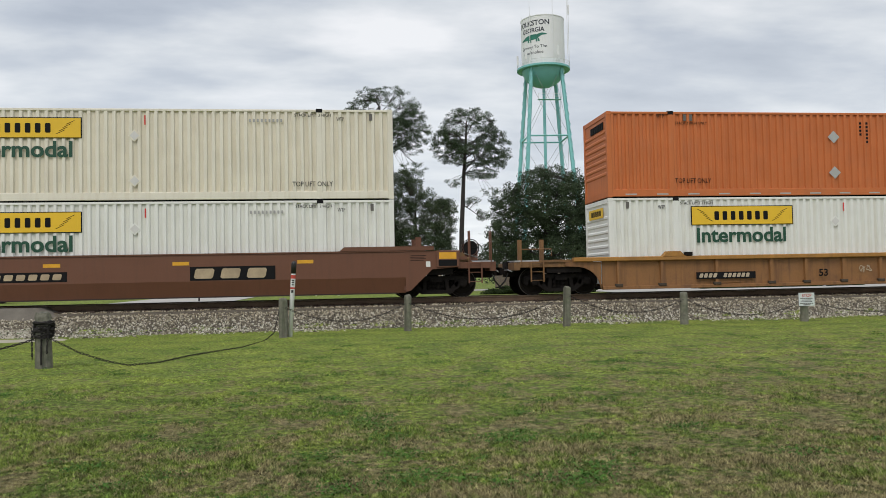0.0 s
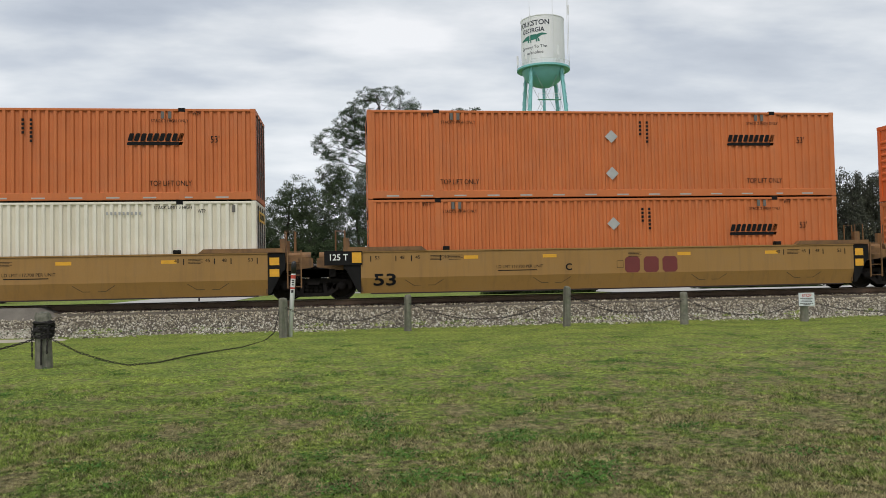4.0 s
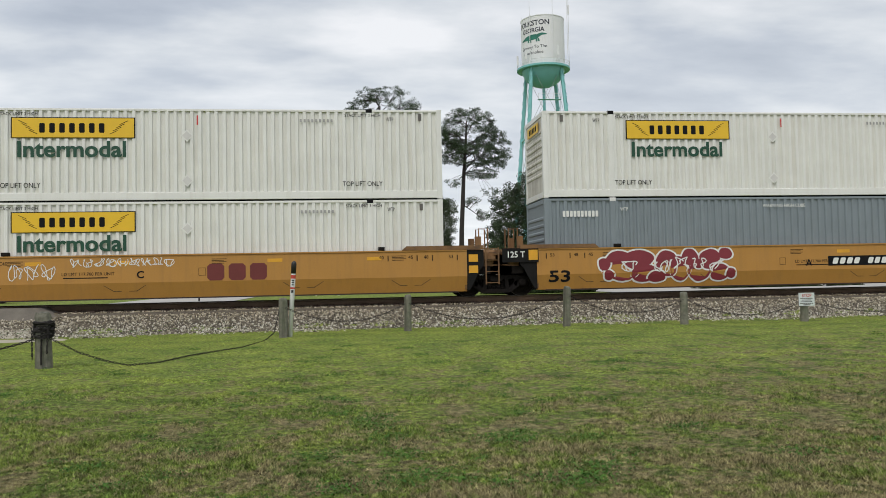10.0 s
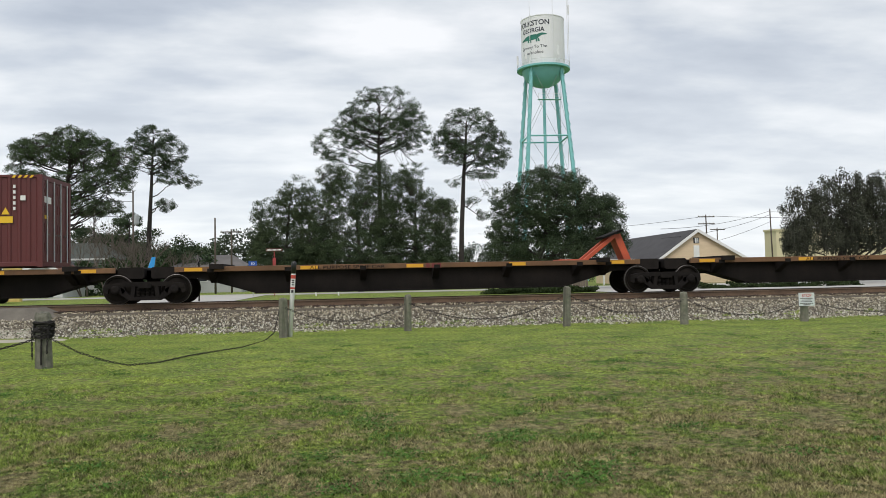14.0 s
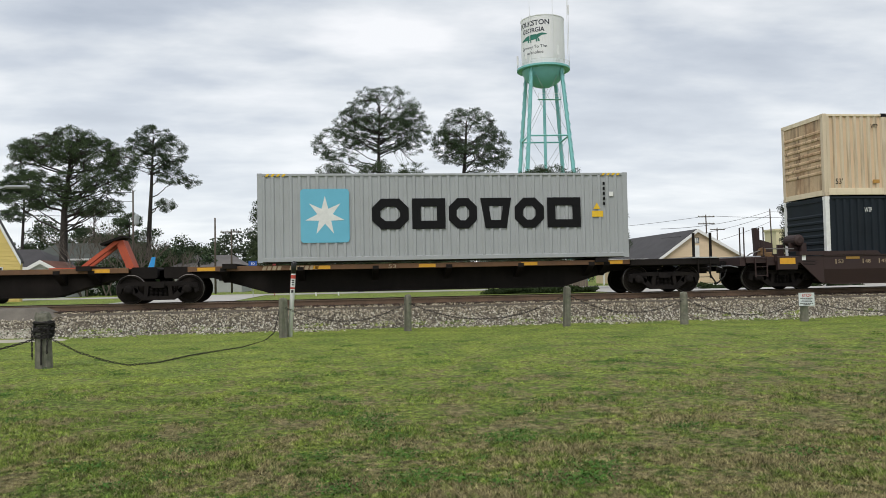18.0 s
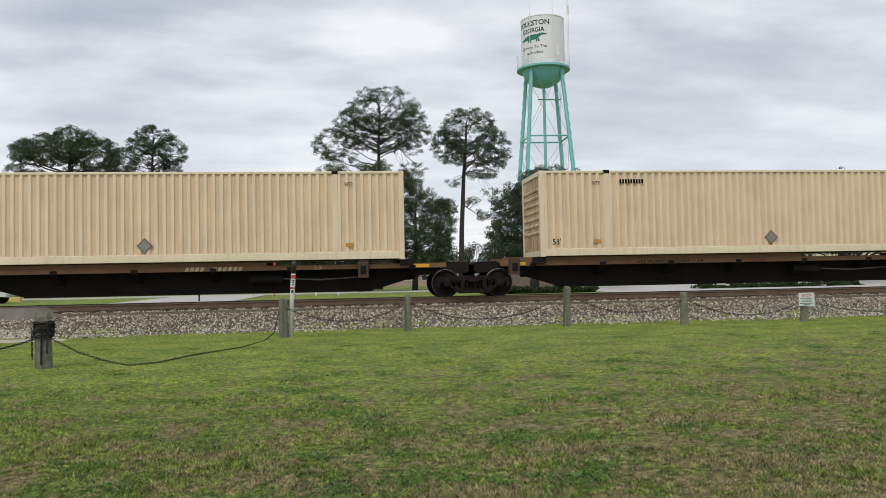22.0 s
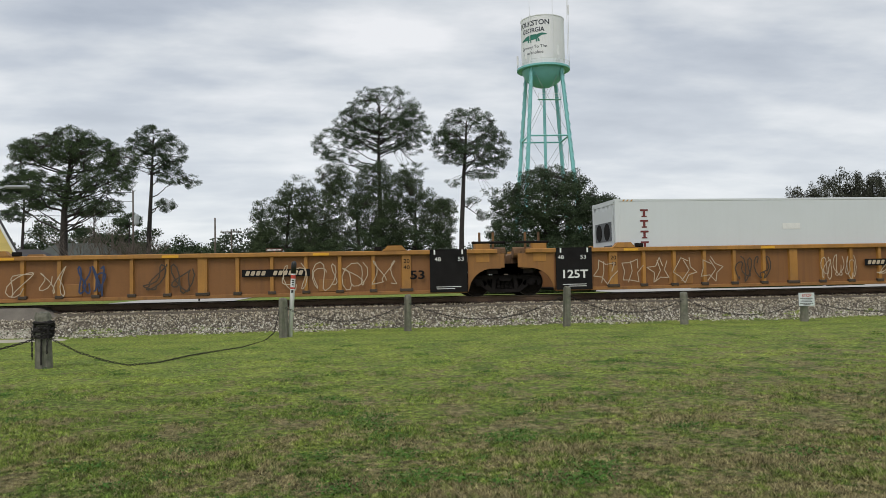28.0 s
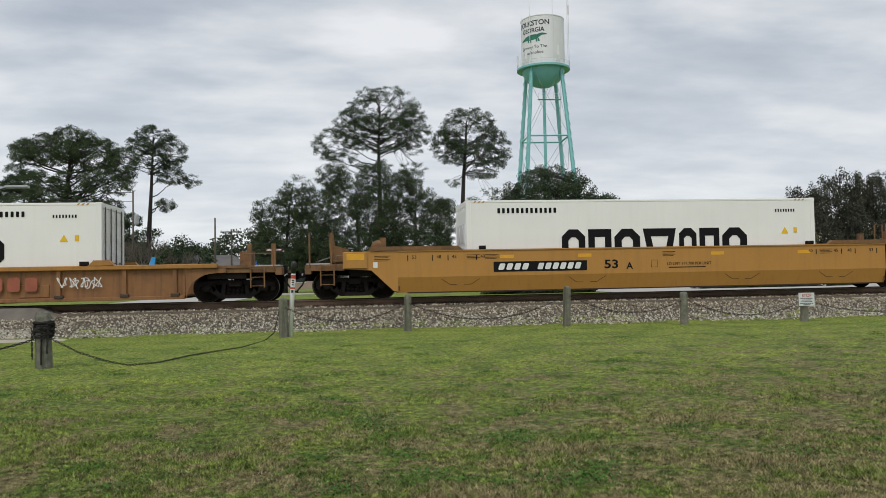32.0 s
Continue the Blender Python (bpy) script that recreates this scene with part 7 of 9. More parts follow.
def reefer_box(u, z, kind, genset=False):
    """Refrigerated 40-foot container: smooth white walls, machine at its left end."""
    grey = kind == "grey"
    paint = P["reefer_grey" if grey else "reefer"]
    c = container(u, z, "smooth pale grey refrigerated container with dark red lettering blocks" if grey else "smooth white refrigerated container with bold black lettering blocks",
                  paint, 12.192, 2.438, 2.896, "refrigerated containers", smooth=True, band=False, end="folds", doors="right")
    y, H = -1.219 - 0.003, 2.896
    machine = mat("machine_grey", (0.12, 0.13, 0.14), 0.6, 0.2, 0.3, 5, 40) if kind != "crown" else P["reefer_grey"]
    part("machine_panel", Geo().box(-0.005, 0.02, -1.0, 1.0, 0.3, 2.6, 0.004), paint, c)
    part("condenser_grille", Geo().box(-0.02, -0.004, -0.85, 0.85, 1.5, 2.15), machine, c, "dark condenser grille")
    part("control_box", Geo().box(-0.03, -0.004, -0.85, -0.1, 0.7, 1.35), machine, c)
    for k in range(2):
        part("fan", Geo().prism([(-0.42 + 0.84 * k + 0.3 * math.cos(a * math.tau / 16), 1.82 + 0.3 * math.sin(a * math.tau / 16)) for a in range(16)], -0.03, -0.018, "x"), steel_black if kind != "crown" else P["grey_white"], c)
    if genset:
        gs = part("generator_set", Geo().box(-0.85, -0.035, -1.0, 1.0, 1.55, 2.80, 0.06), steel_black, c, "dark clip-on generator on the end")
        part("generator_door", Geo().box(-0.87, -0.852, -0.9, 0.1, 1.7, 2.7), paint, gs)
        part("generator_grille", Geo().box(-0.75, -0.15, -1.012, -1.0, 2.2, 2.7), steel_black, gs)
        part("generator_label", Geo().box(-0.8, -0.6, -1.012, -1.0, 1.8, 2.1), P["yellow"], gs)
    if grey:
        for k in range(4):
            zz = H - 0.62 - 0.36 * k
            part("logo_bar", Geo().box(0.97, 1.05, y, y + 0.004, zz, zz + 0.26).box(0.87, 1.15, y + 0.0005, y + 0.004, zz + 0.20, zz + 0.26).box(0.92, 1.10, y + 0.0005, y + 0.004, zz, zz + 0.04), P["wine"], c)
        part("name_label", Geo().flat([(5.95, H - 1.08), (6.6, H - 1.08), (6.6, H - 0.88), (5.95, H - 0.88)], y), chalk, c)
        rust = part("rust_patch", Geo().flat([(10.72, H - 0.26), (10.95, H - 0.20), (11.3, H - 0.30), (11.62, H - 0.22), (12.02, H - 0.28), (12.02, H - 0.12), (10.75, H - 0.12)], y, 0.003), P["rust_orange"], c, "rust stain below the roof")
        for x, w, ln in ((10.80, 0.09, 0.30), (11.02, 0.05, 0.55), (11.34, 0.10, 0.42), (11.55, 0.04, 0.70), (11.80, 0.08, 0.36)):
            part("rust_run", Geo().flat([(x, H - 0.24), (x + w, H - 0.24), (x + w * 0.7, H - 0.24 - ln), (x + w * 0.4, H - 0.26 - ln)][::-1], y + 0.0005, 0.003), P["rust_orange"], rust)
    else:
        if kind == "white":
            blocks(0.62, y, H - 0.62, 1.42, 0.30, (0.9, 1.0, 0.9, 0.95, 1.0), P["red"], c)
        x0 = 2.85 if kind == "white" else 3.2
        blocks(x0, y, H - 1.98, 6.6, 0.98, (1.0, 1.0, 1.1, 1.4, 0.8, 0.9, 1.1), ink, c)
        bars(7.95 if kind == "white" else 1.05, y, H - 0.44, 2.05, 0.17, 13, ink, c, fill=0.55)
    part("warning_triangle", Geo().flat([(10.95, H - 1.22), (11.2, H - 1.22), (11.08, H - 1.0)], y), P["yellow"], c, "yellow warning triangle")
    part("warning_label", Geo().flat([(11.4, H - 1.2), (11.52, H - 1.2), (11.52, H - 1.02), (11.4, H - 1.02)], y), P["yellow"], c)
    bars(10.75, y, H - 0.48, 0.75, 0.10, 8, ink, c, fill=0.5)
    for x in (0.25, 11.45):
        for k in range(3):
            a = x + 0.14 * k
            part("hazard_stripe", Geo().flat([(a, H - 0.09), (a + 0.06, H - 0.09), (a + 0.11, H - 0.03), (a + 0.05, H - 0.03)], y), P["gold"], c)
    return c


# ---- railway wagons ----
def coupler(c, x, d):
    """Knuckle coupler and hoses at an outer end; d: -1 left, 1 right."""
    part("draft_gear", Geo().box(*sorted((x - d * 0.9, x - d * 0.25)), -0.22, 0.22, 0.62, 1.0, 0.02), steel_dark, c)
    part("coupler", Geo().box(*sorted((x - d * 0.3, x + d * 0.02)), -0.10, 0.10, 0.72, 0.92, 0.02).box(*sorted((x - d * 0.08, x + d * 0.12)), -0.17, 0.17, 0.68, 0.96, 0.03), steel_dark, c)
    part("air_hose", Geo().tube([(x - d * 0.30, -0.45, 0.75), (x - d * 0.20, -0.47, 0.50), (x - d * 0.02, -0.40, 0.30), (x + d * 0.10, -0.3, 0.26)], 0.028, n=7), rubber, c)
    part("uncoupling_lever", Geo().tube([(x - d * 0.25, -1.35, 0.80), (x - d * 0.22, -0.9, 0.86), (x - d * 0.22, -0.25, 0.86)], 0.016, n=6), galv, c)


def ladder(c, x, y, z0, z1, paint, wide=0.42, rungs=4, name="ladder"):
    l = part(name, Geo().box(x - 0.02, x + 0.02, y - 0.02, y + 0.02, z0, z1).box(x + wide - 0.02, x + wide + 0.02, y - 0.02, y + 0.02, z0, z1), paint, c)
    for k in range(rungs):
        z = z0 + 0.05 + (z1 - z0 - 0.1) * k / (rungs - 1)
        part("rung", Geo().tube([(x, y, z), (x + wide, y, z)], 0.013, n=6), paint, l)
    return l


def tell_tales(c, y, flip, half=8.3, load_at=0.55):
    """Small stencils on the side of a well wagon."""
    for k, (x, t) in enumerate(((0.42, "53"), (1.22, "48"), (1.72, "45"), (2.65, "40"))):
        for s in (-1, 1):
            xx = s * (half - x)
            letter(t, xx - 0.08 + (0.10 if s < 0 else -0.10), y, 1.27, 0.11, ink, c, 0.15)
            part("gauge_mark", Geo().box(xx - 0.12, xx - 0.09, y, y + 0.004, 1.20, 1.38) if s < 0 else Geo().box(xx + 0.09, xx + 0.12, y, y + 0.004, 1.20, 1.38), ink, c)
    for x in (-5.1, -2.5, 2.1, 5.2):
        part("reflector", Geo().flat([(x, 1.24), (x + 0.46, 1.24), (x + 0.46, 1.35), (x, 1.35)], y), reflector, c)
    for x in (-6.2, -5.6, 0.4, 6.0):
        g = Geo()
        for k in range(4):
            g.box(x, x + 0.45 - 0.07 * (k % 2), y, y + 0.003, 1.36 - 0.045 * k, 1.375 - 0.045 * k)
        part("stencil_bar", g, ink, c)
    letter("LD LMT 117,700 PER UNIT", load_at, y, 0.92, 0.10, ink, c, 1.55)
    g = Geo().box(load_at + 0.05, load_at + 1.35, y, y + 0.003, 0.83, 0.86)
    part("stencil_bar", g, ink, c)
    for x in (-6.4, -2.2, 3.2, 6.6):
        for q in (-1, 1):
            v = Geo()
            stroke(v, [(x + q * 0.12, 0.42), (x + q * 0.34, 0.42), (x + q * 0.62, 0.60)], 0.016, y + 0.0)
            hug(part("weld_line", v, P["shadow"], c, "thin weld line"))
    for x in (-half + 2.75, half - 2.75):
        part("lock_lug", Geo().box(x - 0.10, x + 0.10, -1.55, -1.36, 1.545, 1.66, 0.02), steel_dark, c)
    part("stencil_frame", Geo().box(0.0, 0.22, y, y + 0.003, 0.86, 0.87).box(0.0, 0.22, y, y + 0.003, 1.09, 1.10).box(0.0, 0.01, y, y + 0.003, 0.87, 1.09).box(0.21, 0.22, y, y + 0.003, 0.87, 1.09), ink, c)


def hug(ob):
    """Fold a marking on a smooth side below its crease."""
    for v in ob.data.vertices:
        zz = v.co.z + ob.location.z
        if zz < 0.68:
            v.co.y += (0.68 - zz) * 0.286
    return ob


def mural(c):
    """A wide painted mural: maroon blobs with pale outlines, overlapping."""
    rng = random.Random(8)
    white_g, red_g, line_g = Geo(), Geo(), Geo()
    blobs = [(-5.6, 0.92, 0.62, 0.48), (-5.0, 1.12, 0.55, 0.30), (-4.75, 0.66, 0.50, 0.28), (-6.15, 0.98, 0.20, 0.22), (-6.0, 0.62, 0.16, 0.18), (-4.0, 0.98, 0.36, 0.46), (-3.55, 0.80, 0.34, 0.40),
             (-3.2, 1.18, 0.30, 0.26), (-2.85, 0.74, 0.38, 0.36), (-2.5, 1.10, 0.36, 0.34), (-2.15, 0.66, 0.34, 0.30), (-1.95, 1.28, 0.24, 0.20), (-1.75, 0.62, 0.16, 0.18), (-4.35, 0.55, 0.3, 0.2)]

    def oval(g, x, z, rx, rz, y):
        n = 22
        g.add([(x + rx * (1 + 0.08 * math.sin(3 * a + x * 5)) * math.cos(a), y, z + rz * (1 + 0.08 * math.cos(2 * a + x * 3)) * math.sin(a)) for a in (k * math.tau / n for k in range(n))], [tuple(range(n))[::-1]])
    for k, (x, z, rx, rz) in enumerate(blobs):
        oval(white_g, x, z, rx + 0.06, rz + 0.055, -1.507 - 0.0002 * k)
        oval(red_g, x, z, rx, rz, -1.512 - 0.0002 * k)
    for k, (x, z) in enumerate(((-5.3, 0.95), (-4.2, 0.9), (-3.5, 1.0), (-2.9, 0.95), (-2.3, 0.9))):
        q = scrawl(x - 0.3, x + 0.3, z - 0.22, z + 0.22, -1.520, 0.035, 30 + k, 1)
        line_g.add(q.v, q.f)
    for g, m, nm in ((white_g, chalk, "mural_outline"), (red_g, P["wine_bright"], "mural_fill"), (line_g, chalk, "mural_line")):
        hug(part(nm, g, m, c))


def new_well(u, paint, label, left="joint", right="joint", plate_at=None, tag="", tag_at=-1.4, logo=None, group="well wagons", plain=False, half=8.42, truck=9.95, big53=-8.05, top=1.54):
    """All-steel well wagon: deep smooth sides with a crease, raised ends over the bogies."""
    c = thing("well_wagon", label, "rail wagon", group)
    rider(c, u)
    T, E, D = top, half, 1.54 - top
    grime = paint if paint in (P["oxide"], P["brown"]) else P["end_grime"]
    for s in (-1, 1):
        prof = [(s * 1.50, 0.68), (s * 1.50, T - 0.05), (s * 1.53, T - 0.04), (s * 1.53, T), (s * 1.40, T), (s * 1.40, 0.70), (s * 1.30, 0.19), (s * 1.36, 0.19)]
        side = part("side_sill", Geo().prism(prof if s < 0 else prof[::-1], -E, E), paint, c)
        part("bottom_flange", Geo().box(-E + 0.3, E - 0.3, *sorted((s * 1.365, s * 1.22)), 0.16, 0.20), P["oxide"], c)
        for d, kind in ((-1, left), (1, right)):
            x1 = 1.75 if kind == "coupler" else 0.55
            pr = [(d * E, 0.22), (d * (E + 0.15), 0.25), (d * (E + 0.85), 0.92), (d * (E + x1), 0.98), (d * (E + x1), T - 0.02), (d * E, T - 0.02)]
            if kind != "coupler":
                pr = [(d * E, 0.22), (d * (E + 0.10), 0.25), (d * (E + 0.45), 0.92), (d * (E + x1), 1.02), (d * (E + x1), T - 0.02), (d * E, T - 0.02)]
            pl = part("end_side_plate", Geo().prism(pr if d > 0 else pr[::-1], *sorted((s * 1.495, s * 1.43)), "y"), paint if kind == "coupler" else steel_black, c, "" if kind == "coupler" else "black painted end panel")
            part("top_cover", Geo().prism([(d * (E - 2.1), T + 0.002), (d * (E - 1.95), T + 0.13), (d * (E + min(x1, 0.9)), T + 0.13), (d * (E + min(x1, 0.9)), T + 0.002)][::d], *sorted((s * 1.545, s * 1.33)), "y"), grime, c)
    part("floor", Geo().box(-E, E, -1.3, 1.3, 0.19, 0.26), steel_black, c)
    for d, kind in ((-1, left), (1, right)):
        far = E + (3.0 if kind == "coupler" else 1.25)
        part("end_bulkhead", Geo().box(*sorted((d * (E - 0.06), d * E)), -1.42, 1.42, 0.26, 1.50 - D), grime, c)
        part("centre_sill", Geo().box(*sorted((d * E, d * far)), -0.38, 0.38, 0.80, 1.22 - D * 0.5, 0.03), steel_dark, c)
        bx = d * (E + (1.0 if kind == "coupler" else 1.35))
        part("body_bolster", Geo().box(bx - 0.55, bx + 0.55, -1.28, 1.28, 0.74, 0.99, 0.02), steel_dark, c)
        part("end_platform", Geo().box(*sorted((d * E, d * (E + (2.0 if kind == "coupler" else 0.95)))), -1.42, 1.42, 1.22 - D, 1.32 - D), grime, c)
        for y in (-1.1, 0.35):
            part("stanchion", Geo().box(*sorted((d * (E + 0.35), d * (E + 0.55))), y, y + 0.16, 1.32 - D, 1.98 - D, 0.02), grime, c)
        if kind == "coupler":
            coupler(c, d * (E + 3.28), d)
            part("end_beam", Geo().box(*sorted((d * (E + 2.75), d * (E + 2.95))), -1.35, 1.35, 0.84, 1.14, 0.02), grime, c)
            for s in (-1, 1):
                part("side_beam", Geo().box(*sorted((d * (E + 1.7), d * (E + 2.76))), *sorted((s * 1.40, s * 1.32)), 0.93, 1.14, 0.01), grime, c)
            part("crossover_grating", Geo().box(*sorted((d * (E + 2.0), d * (E + 2.9))), -1.3, 1.3, 1.14, 1.18), galv, c)
            for x in (2.1, 2.8):
                part("handrail", Geo().tube([(d * (E + x), -1.38, 1.1), (d * (E + x), -1.38, 2.15), (d * (E + x), -1.1, 2.15), (d * (E + x), -1.1, 1.1)], 0.022, n=6), grime, c)
            ladder(c, d * (E + 2.25) - 0.2, -1.45, 0.45, 1.15, grime, rungs=3, name="step")
            ex = d * (E + 1.35)
            box = part("end_box", Geo().box(ex - 0.36, ex + 0.36, -1.56, -1.43, 0.98 - D * 0.8, 1.52 - D, 0.02), paint, c)
            if d > 0:
                part("end_panel", Geo().flat([(ex - 0.30, 1.02 - D * 0.8), (ex + 0.30, 1.02 - D * 0.8), (ex + 0.30, 1.22 - D), (ex - 0.30, 1.22 - D)], -1.564), ink, box, "black data panel")
            part("reflector", Geo().flat([(ex - 0.28, 1.25 - D), (ex + 0.28, 1.25 - D), (ex + 0.28, 1.46 - D), (ex - 0.28, 1.46 - D)], -1.564), reflector, box)
            part("sticker", Geo().flat([(d * (E + 0.72) - 0.07, 1.0), (d * (E + 0.72) + 0.07, 1.0), (d * (E + 0.72) + 0.07, 1.18), (d * (E + 0.72) - 0.07, 1.18)], -1.50), chalk, c)
            sb = Geo()
            for k in range(4):
                sb.box(d * (E + 0.45) - 0.3, d * (E + 0.45) + 0.2 - 0.06 * (k % 2), -1.5, -1.497, 1.36 - D - 0.05 * k, 1.375 - D - 0.05 * k)
            part("stencil_bar", sb, ink, c)
            valve = d * (E + 1.95)
            part("brake_valve", Geo().box(valve - 0.20, valve + 0.20, -1.30, -1.05, 1.00, 1.30, 0.04).disc(valve - 0.1, 1.36, -1.28, -1.08, 0.10, 12).disc(valve + 0.16, 1.12, -1.36, -1.30, 0.07, 10), P["valve_rust"], c, "rusty brake valve")
            part("pipe", Geo().tube([(d * (E + 0.9), -1.20, 1.40), (valve, -1.22, 1.42), (d * (E + 2.5), -1.20, 1.25), (d * (E + 2.85), -1.0, 0.9)], 0.022, n=6), rod_grey, c)
            if d < 0:
                part("air_reservoir", Geo().disc(-E - 0.62, 1.70, -1.15, -0.35, 0.20, 16, [(0, 0.10), (0.05, 0.18), (0.1, 0.20), (0.9, 0.20), (0.95, 0.18), (1, 0.10)]), grime, c)
                part("reservoir_bracket", Geo().box(-E - 0.86, -E - 0.38, -0.9, -0.8, 1.32, 1.62), grime, c)
                part("bell_crank", Geo().prism([(-E - 2.15, 1.20), (-E - 1.55, 1.20), (-E - 1.55, 1.62), (-E - 2.0, 1.75), (-E - 2.05, 2.15), (-E - 2.2, 2.15)], -0.95, -0.80, "y"), grime, c)
            if d > 0:
                part("brake_drum", Geo().disc(E + 2.2, 1.62, -0.88, -0.78, 0.24, 18), steel_black, c, "black hand-brake drum")
                bw = Geo()
                for k in range(20):
                    a, b = k * math.tau / 20, (k + 1) * math.tau / 20
                    bw.tube([(E + 2.2 + 0.28 * math.cos(a), -0.9, 1.62 + 0.28 * math.sin(a)), (E + 2.2 + 0.28 * math.cos(b), -0.9, 1.62 + 0.28 * math.sin(b))], 0.016, n=5)
                for k in range(3):
                    bw.tube([(E + 2.2, -0.9, 1.62), (E + 2.2 + 0.28 * math.cos(k * 2.1), -0.9, 1.62 + 0.28 * math.sin(k * 2.1))], 0.013, n=5)
                part("hand_brake_wheel", bw, steel_black, c, "black spoked hand-brake wheel")
                part("brake_housing", Geo().box(E + 1.95, E + 2.45, -0.86, -0.55, 1.2, 1.75, 0.04), grime, c)
        else:
            bx = d * (E + 0.28)
            if d < 0:
                bp = part("joint_panel", Geo().box(-E - 1.15, -E + 0.05, -1.535, -1.51, 1.10, 1.56), steel_black, c, "black end panel")
                letter("125 T", -E - 1.02, -1.541, 1.26, 0.20, chalk, bp, 0.62, 0.02)
                part("reflector", Geo().flat([(-E - 0.28, 1.17), (-E + 0.02, 1.17), (-E + 0.02, 1.50), (-E - 0.28, 1.50)], -1.541), reflector, bp)
            else:
                for z in (0.78, 1.14):
                    part("reflector", Geo().flat([(E + 0.06, z), (E + 0.36, z), (E + 0.36, z + 0.24), (E + 0.06, z + 0.24)], -1.502), reflector, c)
                ladder(c, E + 0.62, -1.50, 0.40, 1.60, grime, rungs=4)
            part("joint_casting", Geo().box(*sorted((d * (E + 0.9), d * (E + 1.45))), -0.55, 0.55, 0.82, 1.24, 0.06), steel_dark, c)
            part("joint_bracket", Geo().box(*sorted((d * (E + 0.75), d * (E + 1.05))), -1.2, -0.7, 1.0, 1.46, 0.04), grime, c)
            for k in range(2):
                part("brake_hose", Geo().tube([(d * (E + 0.6), -1.0 + 0.5 * k, 1.25), (d * (E + 0.9), -1.05 + 0.5 * k, 1.02), (d * (E + 1.3), -1.0 + 0.5 * k, 1.05), (d * (E + 1.55), -0.95 + 0.5 * k, 1.18)], 0.028, n=6), rod_grey, c)
            part("joint_cylinder", Geo().tube([(d * (E + 0.62), -0.95, 1.40), (d * (E + 1.32), -0.95, 1.40)], 0.15, n=14), grime, c)
            part("joint_guard", Geo().prism([(d * (E + 0.55), 0.94), (d * (E + 1.40), 1.06), (d * (E + 1.40), 1.34), (d * (E + 0.55), 1.46)][::d], -1.22, -1.14, "y"), grime, c)
            for y in (-0.9, -0.3):
                part("joint_rail", Geo().tube([(d * (E + 0.5), y, 1.32), (d * (E + 0.5), y, 2.25), (d * (E + 0.8), y, 2.25), (d * (E + 0.8), y, 1.32)], 0.022, n=6), grime, c)
    if not plain:
        tell_tales(c, -1.504, False, E, 0.55 if logo is None else -4.05)
    if big53 is not None:
        hug(letter("53", big53, -1.508, 0.44, 0.38, ink, c, 0.74, 0.03))
    if plate_at is not None:
        pb = part("number_plate", Geo().flat([(plate_at, 0.80), (plate_at + 3.12, 0.80), (plate_at + 3.12, 1.13), (plate_at, 1.13)], -1.506), ink, c, "black panel with white bars")
        bars(plate_at + 0.15, -1.511, 0.86, 1.05, 0.21, 4, chalk, pb, 0.25, "number_bar")
        bars(plate_at + 1.45, -1.511, 0.86, 1.50, 0.21, 6, chalk, pb, 0.25, "number_bar")
    if tag:
        letter(tag, tag_at, -1.506, 0.82, 0.22, ink, c, 0.22, 0.03)
    if logo is not None:
        bars(logo, -1.506, 0.70, 1.95, 0.52, 3, P["wine"], c, name="logo_bar", fill=0.8)
    return c


